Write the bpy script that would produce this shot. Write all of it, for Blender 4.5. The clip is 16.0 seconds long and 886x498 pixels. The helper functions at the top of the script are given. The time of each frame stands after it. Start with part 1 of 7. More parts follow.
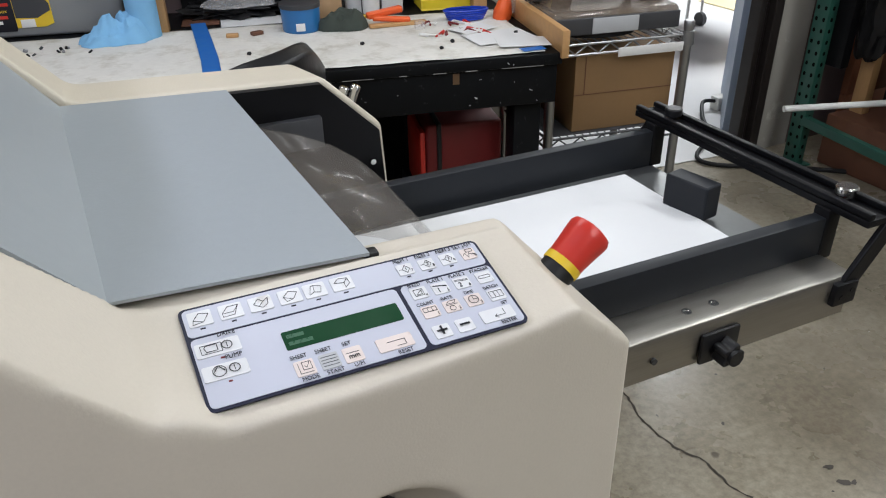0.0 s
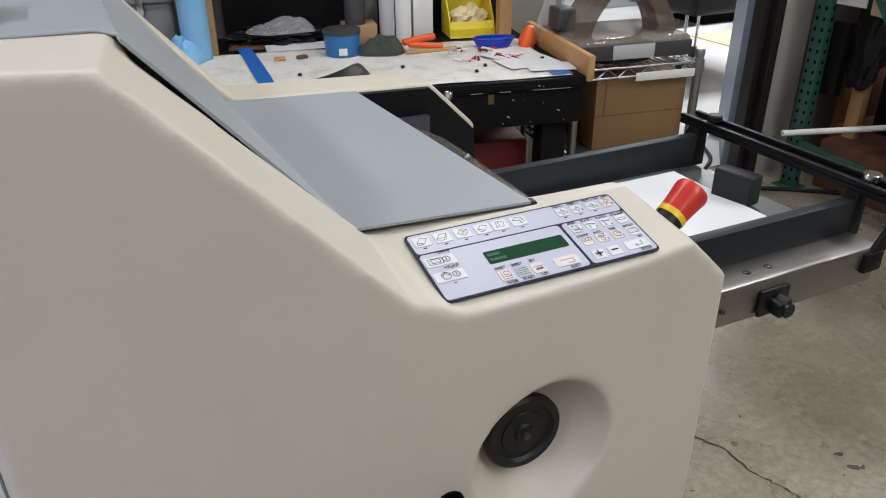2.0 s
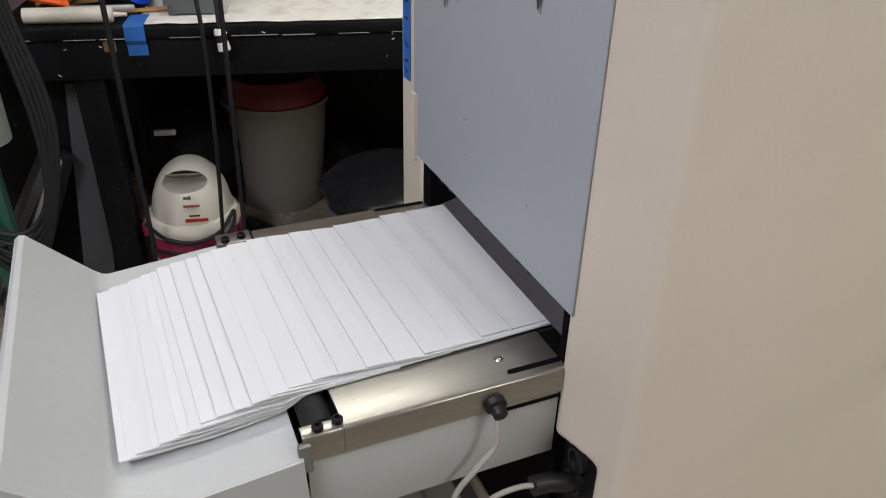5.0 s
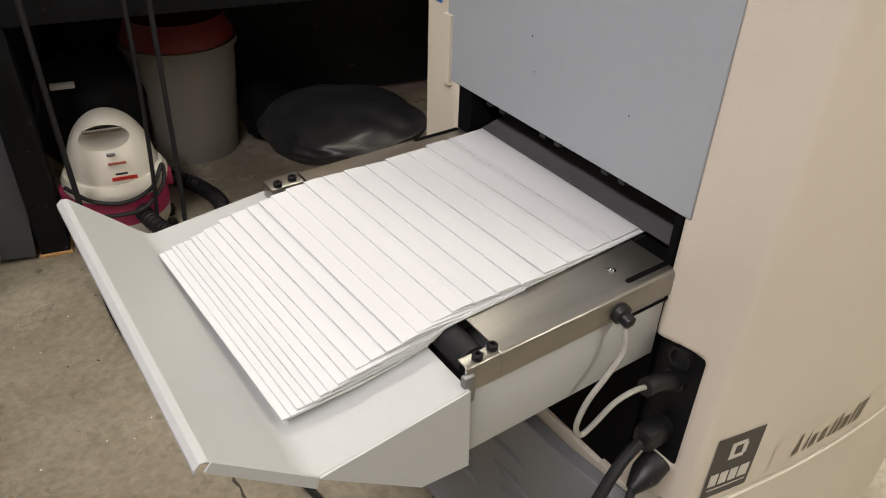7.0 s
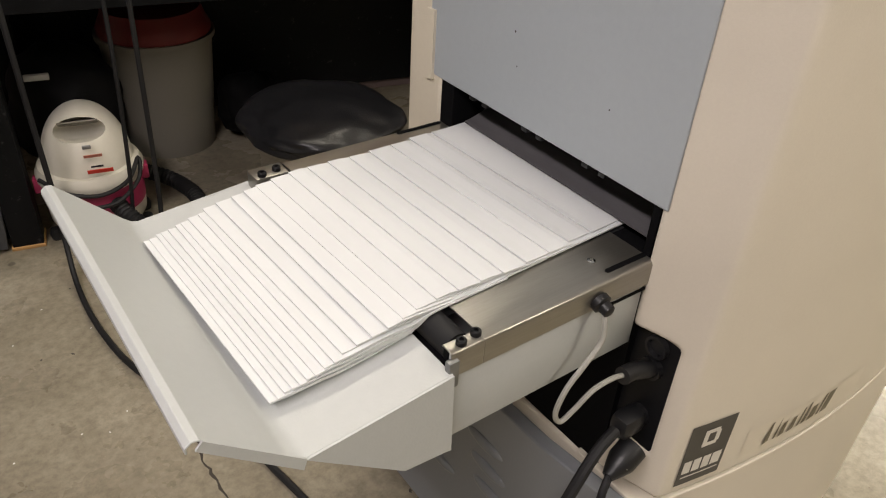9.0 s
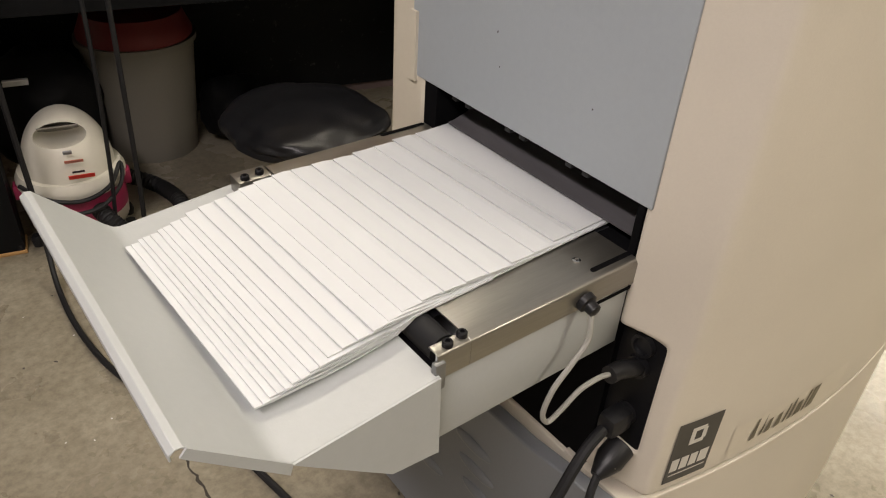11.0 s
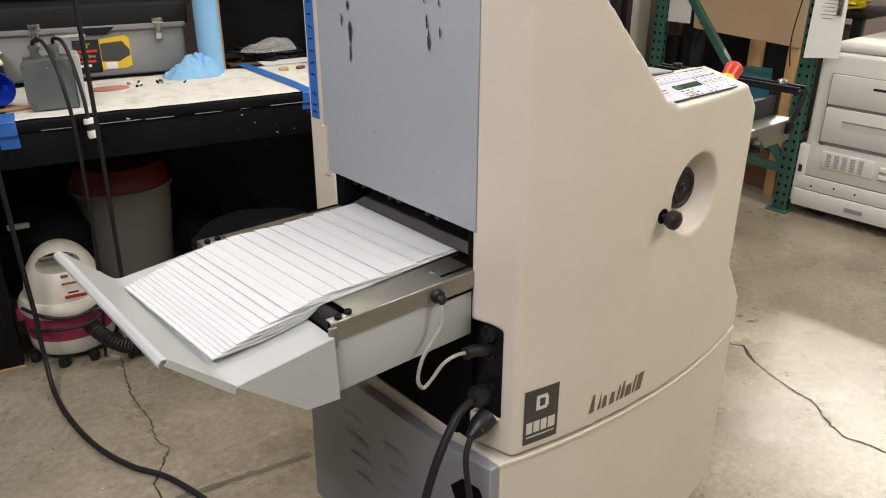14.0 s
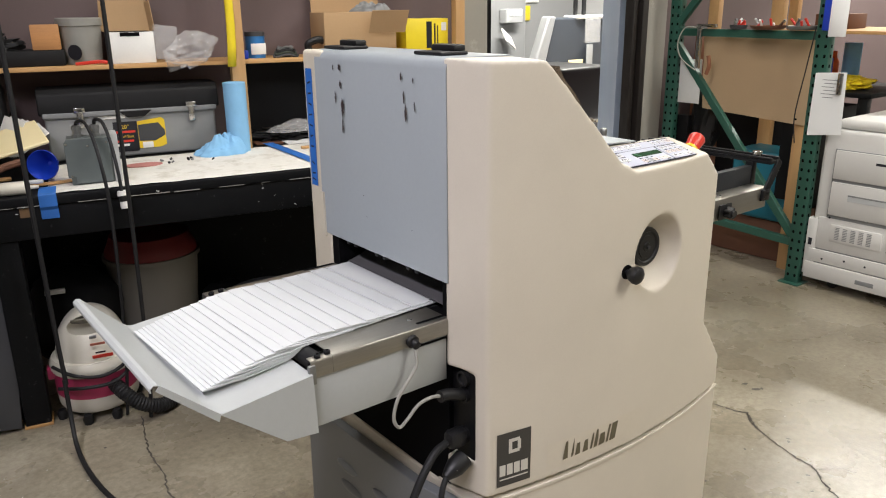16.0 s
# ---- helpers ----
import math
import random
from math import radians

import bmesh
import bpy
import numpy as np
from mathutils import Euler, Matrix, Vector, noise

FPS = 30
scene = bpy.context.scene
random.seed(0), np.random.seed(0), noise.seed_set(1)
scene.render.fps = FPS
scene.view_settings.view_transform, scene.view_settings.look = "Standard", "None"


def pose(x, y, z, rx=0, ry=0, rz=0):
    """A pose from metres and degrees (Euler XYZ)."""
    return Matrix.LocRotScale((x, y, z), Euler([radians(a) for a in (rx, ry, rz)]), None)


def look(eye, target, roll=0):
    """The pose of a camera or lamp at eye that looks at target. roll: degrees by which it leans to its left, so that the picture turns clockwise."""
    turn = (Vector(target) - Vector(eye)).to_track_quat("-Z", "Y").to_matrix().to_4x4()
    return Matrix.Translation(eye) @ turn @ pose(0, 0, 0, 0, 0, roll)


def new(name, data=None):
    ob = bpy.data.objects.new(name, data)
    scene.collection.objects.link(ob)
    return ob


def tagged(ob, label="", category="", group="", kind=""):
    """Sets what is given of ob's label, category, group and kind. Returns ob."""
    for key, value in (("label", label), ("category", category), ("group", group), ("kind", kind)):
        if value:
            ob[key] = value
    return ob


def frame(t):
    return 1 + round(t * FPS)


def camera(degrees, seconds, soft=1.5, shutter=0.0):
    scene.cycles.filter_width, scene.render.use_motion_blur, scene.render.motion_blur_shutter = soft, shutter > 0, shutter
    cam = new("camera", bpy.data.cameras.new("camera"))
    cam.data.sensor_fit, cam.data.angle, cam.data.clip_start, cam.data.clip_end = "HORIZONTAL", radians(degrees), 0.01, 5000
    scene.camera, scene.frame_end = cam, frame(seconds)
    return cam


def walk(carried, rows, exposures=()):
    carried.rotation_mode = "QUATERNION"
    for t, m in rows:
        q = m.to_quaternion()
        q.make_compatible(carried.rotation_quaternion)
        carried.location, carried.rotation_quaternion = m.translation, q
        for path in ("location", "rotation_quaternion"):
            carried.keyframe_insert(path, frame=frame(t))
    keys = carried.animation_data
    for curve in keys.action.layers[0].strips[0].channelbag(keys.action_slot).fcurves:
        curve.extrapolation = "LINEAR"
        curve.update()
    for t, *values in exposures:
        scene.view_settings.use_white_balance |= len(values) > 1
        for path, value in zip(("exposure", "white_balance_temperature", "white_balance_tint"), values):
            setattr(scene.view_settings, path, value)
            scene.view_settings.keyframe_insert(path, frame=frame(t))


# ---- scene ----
cam = camera(60.6, 16.0, soft=1.1)
PATH = [
    (0, (0.047, 0.03, 1.54), (0.761, 1.613, 0.548), -1.2),
    (0.5, (0.012, -0.004, 1.554), (0.74, 1.586, 0.583), -1.1),
    (1, (-0.04, -0.026, 1.56), (0.707, 1.57, 0.614), -1.0),
    (1.5, (-0.093, -0.043, 1.557), (0.67, 1.556, 0.63), -0.7),
    (2, (-0.184, -0.079, 1.556), (0.583, 1.524, 0.639), -0.4),
    (2.5, (-0.247, -0.12, 1.55), (0.514, 1.49, 0.638), 0.1),
    (3, (-0.339, -0.182, 1.543), (0.407, 1.435, 0.632), 0.5),
    (3.5, (-0.446, -0.212, 1.547), (0.278, 1.408, 0.623), 0.6),
    (4, (-0.578, -0.148, 1.541), (0.127, 1.469, 0.599), 1.0),
    (4.5, (-0.678, -0.078, 1.533), (-0.023, 1.53, 0.539), 0.2),
    (4.7, (-0.696, -0.055, 1.519), (-0.036, 1.544, 0.515), 0.7),
    (6.8, (-0.97, 0.121, 1.472), (-0.031, 1.468, 0.33), 1.9),
    (7, (-0.977, 0.12, 1.475), (-0.02, 1.449, 0.326), 2.0),
    (7.5, (-0.988, 0.108, 1.473), (-0.003, 1.415, 0.323), 2.7),
    (8, (-1.003, 0.107, 1.478), (-0.007, 1.405, 0.327), 3.2),
    (8.5, (-1.001, 0.109, 1.475), (0.005, 1.402, 0.327), 3.6),
    (11, (-0.996, 0.111, 1.471), (0.048, 1.381, 0.331), 3.8),
    (11.5, (-0.996, 0.079, 1.472), (0.067, 1.35, 0.352), 3.5),
    (12, (-1.005, -0.005, 1.481), (0.079, 1.277, 0.394), 2.9),
    (12.5, (-1.025, -0.114, 1.495), (0.09, 1.188, 0.466), 2.1),
    (13, (-1.061, -0.192, 1.507), (0.086, 1.138, 0.55), 1.1),
    (13.5, (-1.151, -0.268, 1.524), (0.027, 1.087, 0.643), 0.5),
    (14, (-1.183, -0.361, 1.531), (0.012, 1.027, 0.728), 0.1),
    (14.5, (-1.18, -0.474, 1.527), (0.009, 0.958, 0.794), -0.1),
    (15, (-1.187, -0.522, 1.53), (-0.013, 0.948, 0.853), -0.2),
    (15.5, (-1.188, -0.545, 1.528), (-0.021, 0.952, 0.897), -0.5),
    (16, (-1.188, -0.552, 1.53), (-0.019, 0.955, 0.926), -0.7),
]
EXPOSURES = [(0.0, -0.47, 5650, 10), (2.0, -0.47, 5750, 10), (3.5, -0.35, 5850, 10), (4.6, -0.21, 6050, 10), (7.0, 0.08, 6750, 10), (12.5, -0.01, 7050, 10), (13.5, 0.04, 6650, 10), (15.0, 0.22, 6400, 10), (16.0, 0.15, 6250, 10)]
walk(cam, [(t, look(eye, target, roll)) for t, eye, target, roll in PATH], EXPOSURES)

# ---- world and lights ----
world = bpy.data.worlds.new("world")
scene.world = world
world.use_nodes = True
bg = world.node_tree.nodes["Background"]
bg.inputs[0].default_value = (0.62, 0.66, 0.72, 1)
bg.inputs[1].default_value = 0.005

LAMPS = [  # x, y, z, length along x, length along y, watts
    (0.9, -2.0, 3.3, 0.32, 2.2, 70),
    (-2.3, -0.2, 3.3, 0.32, 2.2, 100),
    (0.2, 1.75, 3.3, 2.2, 0.16, 34),
    (2.3, 0.0, 3.3, 0.32, 2.2, 52),
    (5.9, 1.7, 3.3, 0.16, 1.8, 190),
    (5.2, 5.2, 3.3, 2.4, 0.6, 290),
]
for lx, ly, lz, sx, sy, watts in LAMPS:
    lamp = bpy.data.lights.new("tube_lamp", "AREA")
    lamp.shape, lamp.size, lamp.size_y, lamp.energy = "RECTANGLE", sx, sy, watts
    lamp.color = (0.97, 0.915, 0.985) if lx < -2 else (1.0, 0.945, 0.83)
    new("tube_lamp", lamp).matrix_world = pose(lx, ly, lz - 0.06)


# ---- materials ----
def mat(name, color, rough=0.5, metal=0.0, vary=0.06, scale=6.0, bump=0.0, bscale=200.0, grain=0.03, gscale=90.0,
        spec=0.5, alpha=None, trans=0.0, coat=0.0, emit=0.0, rand=0.0, stretch=None, dirt=None, dirt_amount=0.0, dirt_scale=9.0):
    m = bpy.data.materials.new(name)
    m.use_nodes = True
    nt = m.node_tree
    b = nt.nodes["Principled BSDF"]
    b.inputs["Roughness"].default_value = rough
    b.inputs["Metallic"].default_value = metal
    b.inputs["Specular IOR Level"].default_value = spec
    b.inputs["Transmission Weight"].default_value = trans
    b.inputs["Coat Weight"].default_value = coat
    if alpha is not None:
        b.inputs["Alpha"].default_value = alpha
    tc = nt.nodes.new("ShaderNodeTexCoord")
    mp = nt.nodes.new("ShaderNodeMapping")
    if stretch:
        mp.inputs["Scale"].default_value = stretch
    nt.links.new(tc.outputs["Object"], mp.inputs["Vector"])

    def noise_node(sc, detail=4.0, rgh=0.55):
        n = nt.nodes.new("ShaderNodeTexNoise")
        n.inputs["Scale"].default_value = sc
        n.inputs["Detail"].default_value = detail
        n.inputs["Roughness"].default_value = rgh
        nt.links.new(mp.outputs["Vector"], n.inputs["Vector"])
        return n

    big, fine = noise_node(scale), noise_node(gscale, 3.0, 0.6)

    def math_node(op, a, c):
        n = nt.nodes.new("ShaderNodeMath")
        n.operation = op
        for k, val in ((0, a), (1, c)):
            if isinstance(val, (int, float)):
                n.inputs[k].default_value = val
            else:
                nt.links.new(val, n.inputs[k])
        return n.outputs[0]

    value = math_node("ADD", math_node("MULTIPLY", math_node("SUBTRACT", big.outputs["Fac"], 0.5), 2.4 * vary),
                      math_node("MULTIPLY", math_node("SUBTRACT", fine.outputs["Fac"], 0.5), 2.4 * grain))
    if rand:
        oi = nt.nodes.new("ShaderNodeObjectInfo")
        value = math_node("ADD", value, math_node("MULTIPLY", math_node("SUBTRACT", oi.outputs["Random"], 0.5), 2 * rand))
    value = math_node("ADD", value, 1.0)
    hsv = nt.nodes.new("ShaderNodeHueSaturation")
    hsv.inputs["Color"].default_value = (*color, 1)
    nt.links.new(value, hsv.inputs["Value"])
    out = hsv.outputs["Color"]
    if dirt:
        dn = noise_node(dirt_scale, 8.0, 0.68)
        ramp = nt.nodes.new("ShaderNodeValToRGB")
        ramp.color_ramp.elements[0].position, ramp.color_ramp.elements[1].position = 0.62 - dirt_amount * 0.2, 0.72 - dirt_amount * 0.1
        nt.links.new(dn.outputs["Fac"], ramp.inputs["Fac"])
        mx = nt.nodes.new("ShaderNodeMix")
        mx.data_type = "RGBA"
        nt.links.new(math_node("MULTIPLY", ramp.outputs["Color"], 0.75), mx.inputs["Factor"])
        nt.links.new(out, mx.inputs["A"])
        mx.inputs["B"].default_value = (*dirt, 1)
        out = mx.outputs["Result"]
    nt.links.new(out, b.inputs["Base Color"])
    rg = math_node("ADD", math_node("MULTIPLY", math_node("SUBTRACT", big.outputs["Fac"], 0.5), 0.25), rough)
    nt.links.new(rg, b.inputs["Roughness"])
    if bump:
        bn = noise_node(bscale, 2.0, 0.5)
        bp = nt.nodes.new("ShaderNodeBump")
        bp.inputs["Strength"].default_value = bump
        bp.inputs["Distance"].default_value = 0.002
        nt.links.new(bn.outputs["Fac"], bp.inputs["Height"])
        nt.links.new(bp.outputs["Normal"], b.inputs["Normal"])
    if emit:
        b.inputs["Emission Color"].default_value = (*color, 1)
        b.inputs["Emission Strength"].default_value = emit
    return m


M = {}
M["beige"] = mat("beige_textured_paint", (0.59, 0.54, 0.455), 0.45, vary=0.075, scale=5, bump=0.12, bscale=480, grain=0.03, gscale=300)
M["beige_far"] = mat("beige_paint", (0.58, 0.53, 0.43), 0.45, vary=0.05, scale=4, bump=0.25, bscale=400)
M["grey_cover"] = mat("blue_grey_paint", (0.315, 0.345, 0.365), 0.42, vary=0.04, scale=3, bump=0.08, bscale=300, grain=0.03)
M["grey_tray"] = mat("light_grey_paint", (0.40, 0.415, 0.41), 0.45, vary=0.04, scale=5, bump=0.08, bscale=300)
M["grey_base"] = mat("grey_side_paint", (0.225, 0.238, 0.255), 0.4, vary=0.06, scale=4, bump=0.1, bscale=300)
M["steel"] = mat("brushed_steel", (0.34, 0.325, 0.295), 0.36, 0.95, vary=0.10, scale=9, grain=0.08, gscale=40, stretch=(1, 14, 14))
M["steel_dull"] = mat("dull_steel", (0.23, 0.235, 0.235), 0.42, 0.75, vary=0.10, scale=8, grain=0.06)
M["exit_steel"] = mat("exit_steel_and_shaded_paper", (0.12, 0.115, 0.12), 0.5, 0.4, vary=0.18, scale=14, grain=0.06, stretch=(6, 1, 6))
M["chrome"] = mat("chrome", (0.55, 0.55, 0.54), 0.22, 1.0, vary=0.05)
M["dark_rail"] = mat("dark_anodised_rail", (0.015, 0.017, 0.021), 0.5, 0.0, spec=0.25, vary=0.12, scale=9, grain=0.05)
M["black_metal"] = mat("black_paint", (0.006, 0.006, 0.007), 0.45, spec=0.18, vary=0.2, scale=8, bump=0.1)
M["black_plastic"] = mat("black_plastic", (0.010, 0.010, 0.011), 0.45, spec=0.35, vary=0.15, scale=12, bump=0.12, bscale=500)
M["rubber"] = mat("black_rubber", (0.011, 0.011, 0.012), 0.6, spec=0.3, vary=0.15, scale=12)
M["belt"] = mat("dark_belt", (0.035, 0.036, 0.04), 0.55, vary=0.12, scale=10)
# near-black for openings and insides, their shade put into the colour
M["void"] = mat("shade_black", (0.004, 0.004, 0.0045), 0.8, vary=0.2, spec=0.05)
M["paper"] = mat("white_paper", (0.575, 0.59, 0.597), 0.75, vary=0.015, scale=6, grain=0.01, rand=0.02)
M["paper_sheet"] = mat("white_sheet", (0.70, 0.705, 0.71), 0.7, vary=0.01, grain=0.008)
M["panel"] = mat("lavender_membrane", (0.50, 0.515, 0.60), 0.32, vary=0.03, scale=10, grain=0.015)
M["panel_line"] = mat("navy_print", (0.012, 0.014, 0.035), 0.45, spec=0.3)
M["ink"] = mat("dark_ink", (0.015, 0.015, 0.02), 0.55, spec=0.25)
M["key"] = mat("white_key", (0.68, 0.685, 0.70), 0.35, vary=0.04, scale=40, dirt=(0.42, 0.38, 0.33), dirt_amount=0.2, dirt_scale=45)
M["key_pink"] = mat("pinkish_key", (0.72, 0.63, 0.585), 0.38, vary=0.05, scale=40, dirt=(0.45, 0.36, 0.30), dirt_amount=0.25, dirt_scale=45)
M["lcd"] = mat("green_lcd", (0.014, 0.055, 0.024), 0.14, vary=0.15, scale=30)
M["lcd_text"] = mat("faint_lcd_digits", (0.03, 0.10, 0.05), 0.3, vary=0.3, scale=400)
M["red"] = mat("red_plastic", (0.55, 0.035, 0.022), 0.36, vary=0.06, scale=20)
M["yellow"] = mat("yellow_plastic", (0.72, 0.50, 0.02), 0.4, vary=0.06)
M["logo_dark"] = mat("dark_grey_label", (0.04, 0.038, 0.035), 0.35)
M["logo_light"] = mat("silver_print", (0.55, 0.53, 0.48), 0.4)
M["label_clear"] = mat("aged_clear_label", (0.585, 0.532, 0.440), 0.35, vary=0.03)
M["print_brown"] = mat("grey_brown_print", (0.10, 0.085, 0.05), 0.4)
M["chip"] = mat("bare_scratched_metal", (0.045, 0.032, 0.032), 0.5, vary=0.3, scale=60)
M["cable_grey"] = mat("grey_cable", (0.30, 0.295, 0.265), 0.5)
M["wood"] = mat("pine_board", (0.50, 0.29, 0.115), 0.55, vary=0.14, scale=5, stretch=(1, 9, 9), grain=0.08, gscale=60)
M["wood_upright"] = mat("pine_post", (0.47, 0.28, 0.12), 0.55, vary=0.14, scale=5, stretch=(9, 9, 1), grain=0.08, gscale=60)
M["bench"] = mat("black_bench_paint", (0.0055, 0.006, 0.007), 0.5, spec=0.14, vary=0.3, scale=7, bump=0.25, bscale=60, dirt=(0.06, 0.06, 0.06), dirt_amount=0.0, dirt_scale=34)
M["bench_paper"] = mat("stained_bench_paper", (0.70, 0.685, 0.64), 0.8, vary=0.10, scale=9, grain=0.07, gscale=50, bump=0.6, bscale=14, dirt=(0.46, 0.43, 0.36), dirt_amount=0.6, dirt_scale=8)
M["blue_tape"] = mat("blue_tape", (0.022, 0.13, 0.46), 0.6, vary=0.08, scale=20)
M["blue_cloth"] = mat("light_blue_cloth", (0.22, 0.45, 0.70), 0.9, vary=0.10, scale=14, bump=0.3, bscale=160)
M["mauve"] = mat("mauve_wall_paint", (0.125, 0.088, 0.088), 0.7, vary=0.07, scale=2.5, bump=0.12, bscale=60)
M["backsplash"] = mat("dark_backboard", (0.009, 0.009, 0.010), 0.6, vary=0.2, spec=0.15)
M["wall_light"] = mat("grey_beige_wall", (0.32, 0.305, 0.27), 0.7, vary=0.06, scale=3, dirt=(0.55, 0.52, 0.47), dirt_amount=0.15, dirt_scale=4)
M["wall_white"] = mat("white_wall", (0.72, 0.72, 0.72), 0.7, vary=0.03, scale=2)
M["ceiling"] = mat("white_ceiling", (0.55, 0.54, 0.52), 0.8, vary=0.04, scale=2)
M["door_blue"] = mat("grey_blue_door", (0.24, 0.29, 0.38), 0.5, vary=0.04, scale=3)
M["door_brown"] = mat("dark_brown_frame", (0.014, 0.011, 0.010), 0.45, vary=0.15, scale=6)
M["rack_green"] = mat("green_rack_paint", (0.022, 0.085, 0.062), 0.42, vary=0.14, scale=8, dirt=(0.10, 0.10, 0.09), dirt_amount=0.05, dirt_scale=18)
M["cardboard"] = mat("cardboard", (0.40, 0.26, 0.135), 0.8, vary=0.06, scale=6, grain=0.04)
M["hardboard"] = mat("tan_hardboard", (0.44, 0.31, 0.185), 0.6, vary=0.07, scale=4)
M["printer"] = mat("off_white_plastic", (0.56, 0.55, 0.535), 0.5, vary=0.03, scale=4)
M["white"] = mat("white_plastic", (0.74, 0.735, 0.71), 0.5, vary=0.04, scale=8)
M["grey"] = mat("mid_grey_plastic", (0.20, 0.205, 0.21), 0.5, vary=0.06, scale=8)
M["light_grey"] = mat("light_grey_plastic", (0.44, 0.45, 0.46), 0.5, vary=0.05, scale=8)
M["dark_grey"] = mat("dark_grey_plastic", (0.045, 0.046, 0.05), 0.5, vary=0.1, scale=8, bump=0.12)
M["xf_grey"] = mat("grey_green_enamel", (0.095, 0.112, 0.113), 0.42, vary=0.08, scale=12)
M["cream"] = mat("cream_plastic", (0.74, 0.64, 0.38), 0.5, vary=0.04)
M["blue"] = mat("blue_plastic", (0.012, 0.045, 0.44), 0.35, vary=0.08)
M["orange"] = mat("orange_plastic", (0.78, 0.12, 0.02), 0.45, vary=0.08)
M["yellow_bin"] = mat("yellow_bin", (0.74, 0.58, 0.015), 0.45, vary=0.05)
M["can_blue"] = mat("blue_can_print", (0.03, 0.16, 0.42), 0.35, vary=0.08)
M["red_print"] = mat("faded_red_print", (0.42, 0.14, 0.10), 0.5, vary=0.3, scale=120)
M["maroon"] = mat("maroon_plastic", (0.30, 0.022, 0.075), 0.42, vary=0.08)
M["vac_white"] = mat("ivory_plastic", (0.55, 0.525, 0.455), 0.45, vary=0.05, scale=9)
# bin grey and lid red, lowered to carry the shade under the bench
M["brute"] = mat("shaded_grey_white_bin", (0.165, 0.152, 0.127), 0.6, vary=0.06, scale=6)
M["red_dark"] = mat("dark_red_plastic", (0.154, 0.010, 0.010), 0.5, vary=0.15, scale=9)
M["leather"] = mat("black_vinyl", (0.008, 0.008, 0.0095), 0.36, spec=0.32, vary=0.2, scale=10, bump=0.2, bscale=160)
M["rag"] = mat("dark_green_rag", (0.045, 0.055, 0.045), 0.95, vary=0.25, scale=20, bump=0.5, bscale=120)
M["press_grey"] = mat("press_grey_paint", (0.040, 0.047, 0.060), 0.4, vary=0.05, scale=3)
M["press_light"] = mat("press_light_paint", (0.27, 0.275, 0.28), 0.4, vary=0.04, scale=3)
M["guard_plastic"] = mat("brownish_clear_plastic", (0.42, 0.38, 0.34), 0.18, vary=0.1, scale=18, alpha=0.16)
M["tool_grey"] = mat("tool_box_grey", (0.235, 0.24, 0.24), 0.5, vary=0.05, scale=8)
M["smoke"] = mat("brown_smoke_plastic", (0.16, 0.12, 0.085), 0.15, vary=0.05, alpha=0.72)
M["teal"] = mat("teal_plastic", (0.012, 0.138, 0.198), 0.45, vary=0.06)
M["tube_glow"] = mat("lit_diffuser", (1.0, 0.96, 0.9), 0.6, emit=6.0)
M["bag"] = mat("crumpled_clear_film", (0.75, 0.75, 0.76), 0.12, vary=0.35, scale=22, alpha=0.26, bump=0.8, bscale=38)


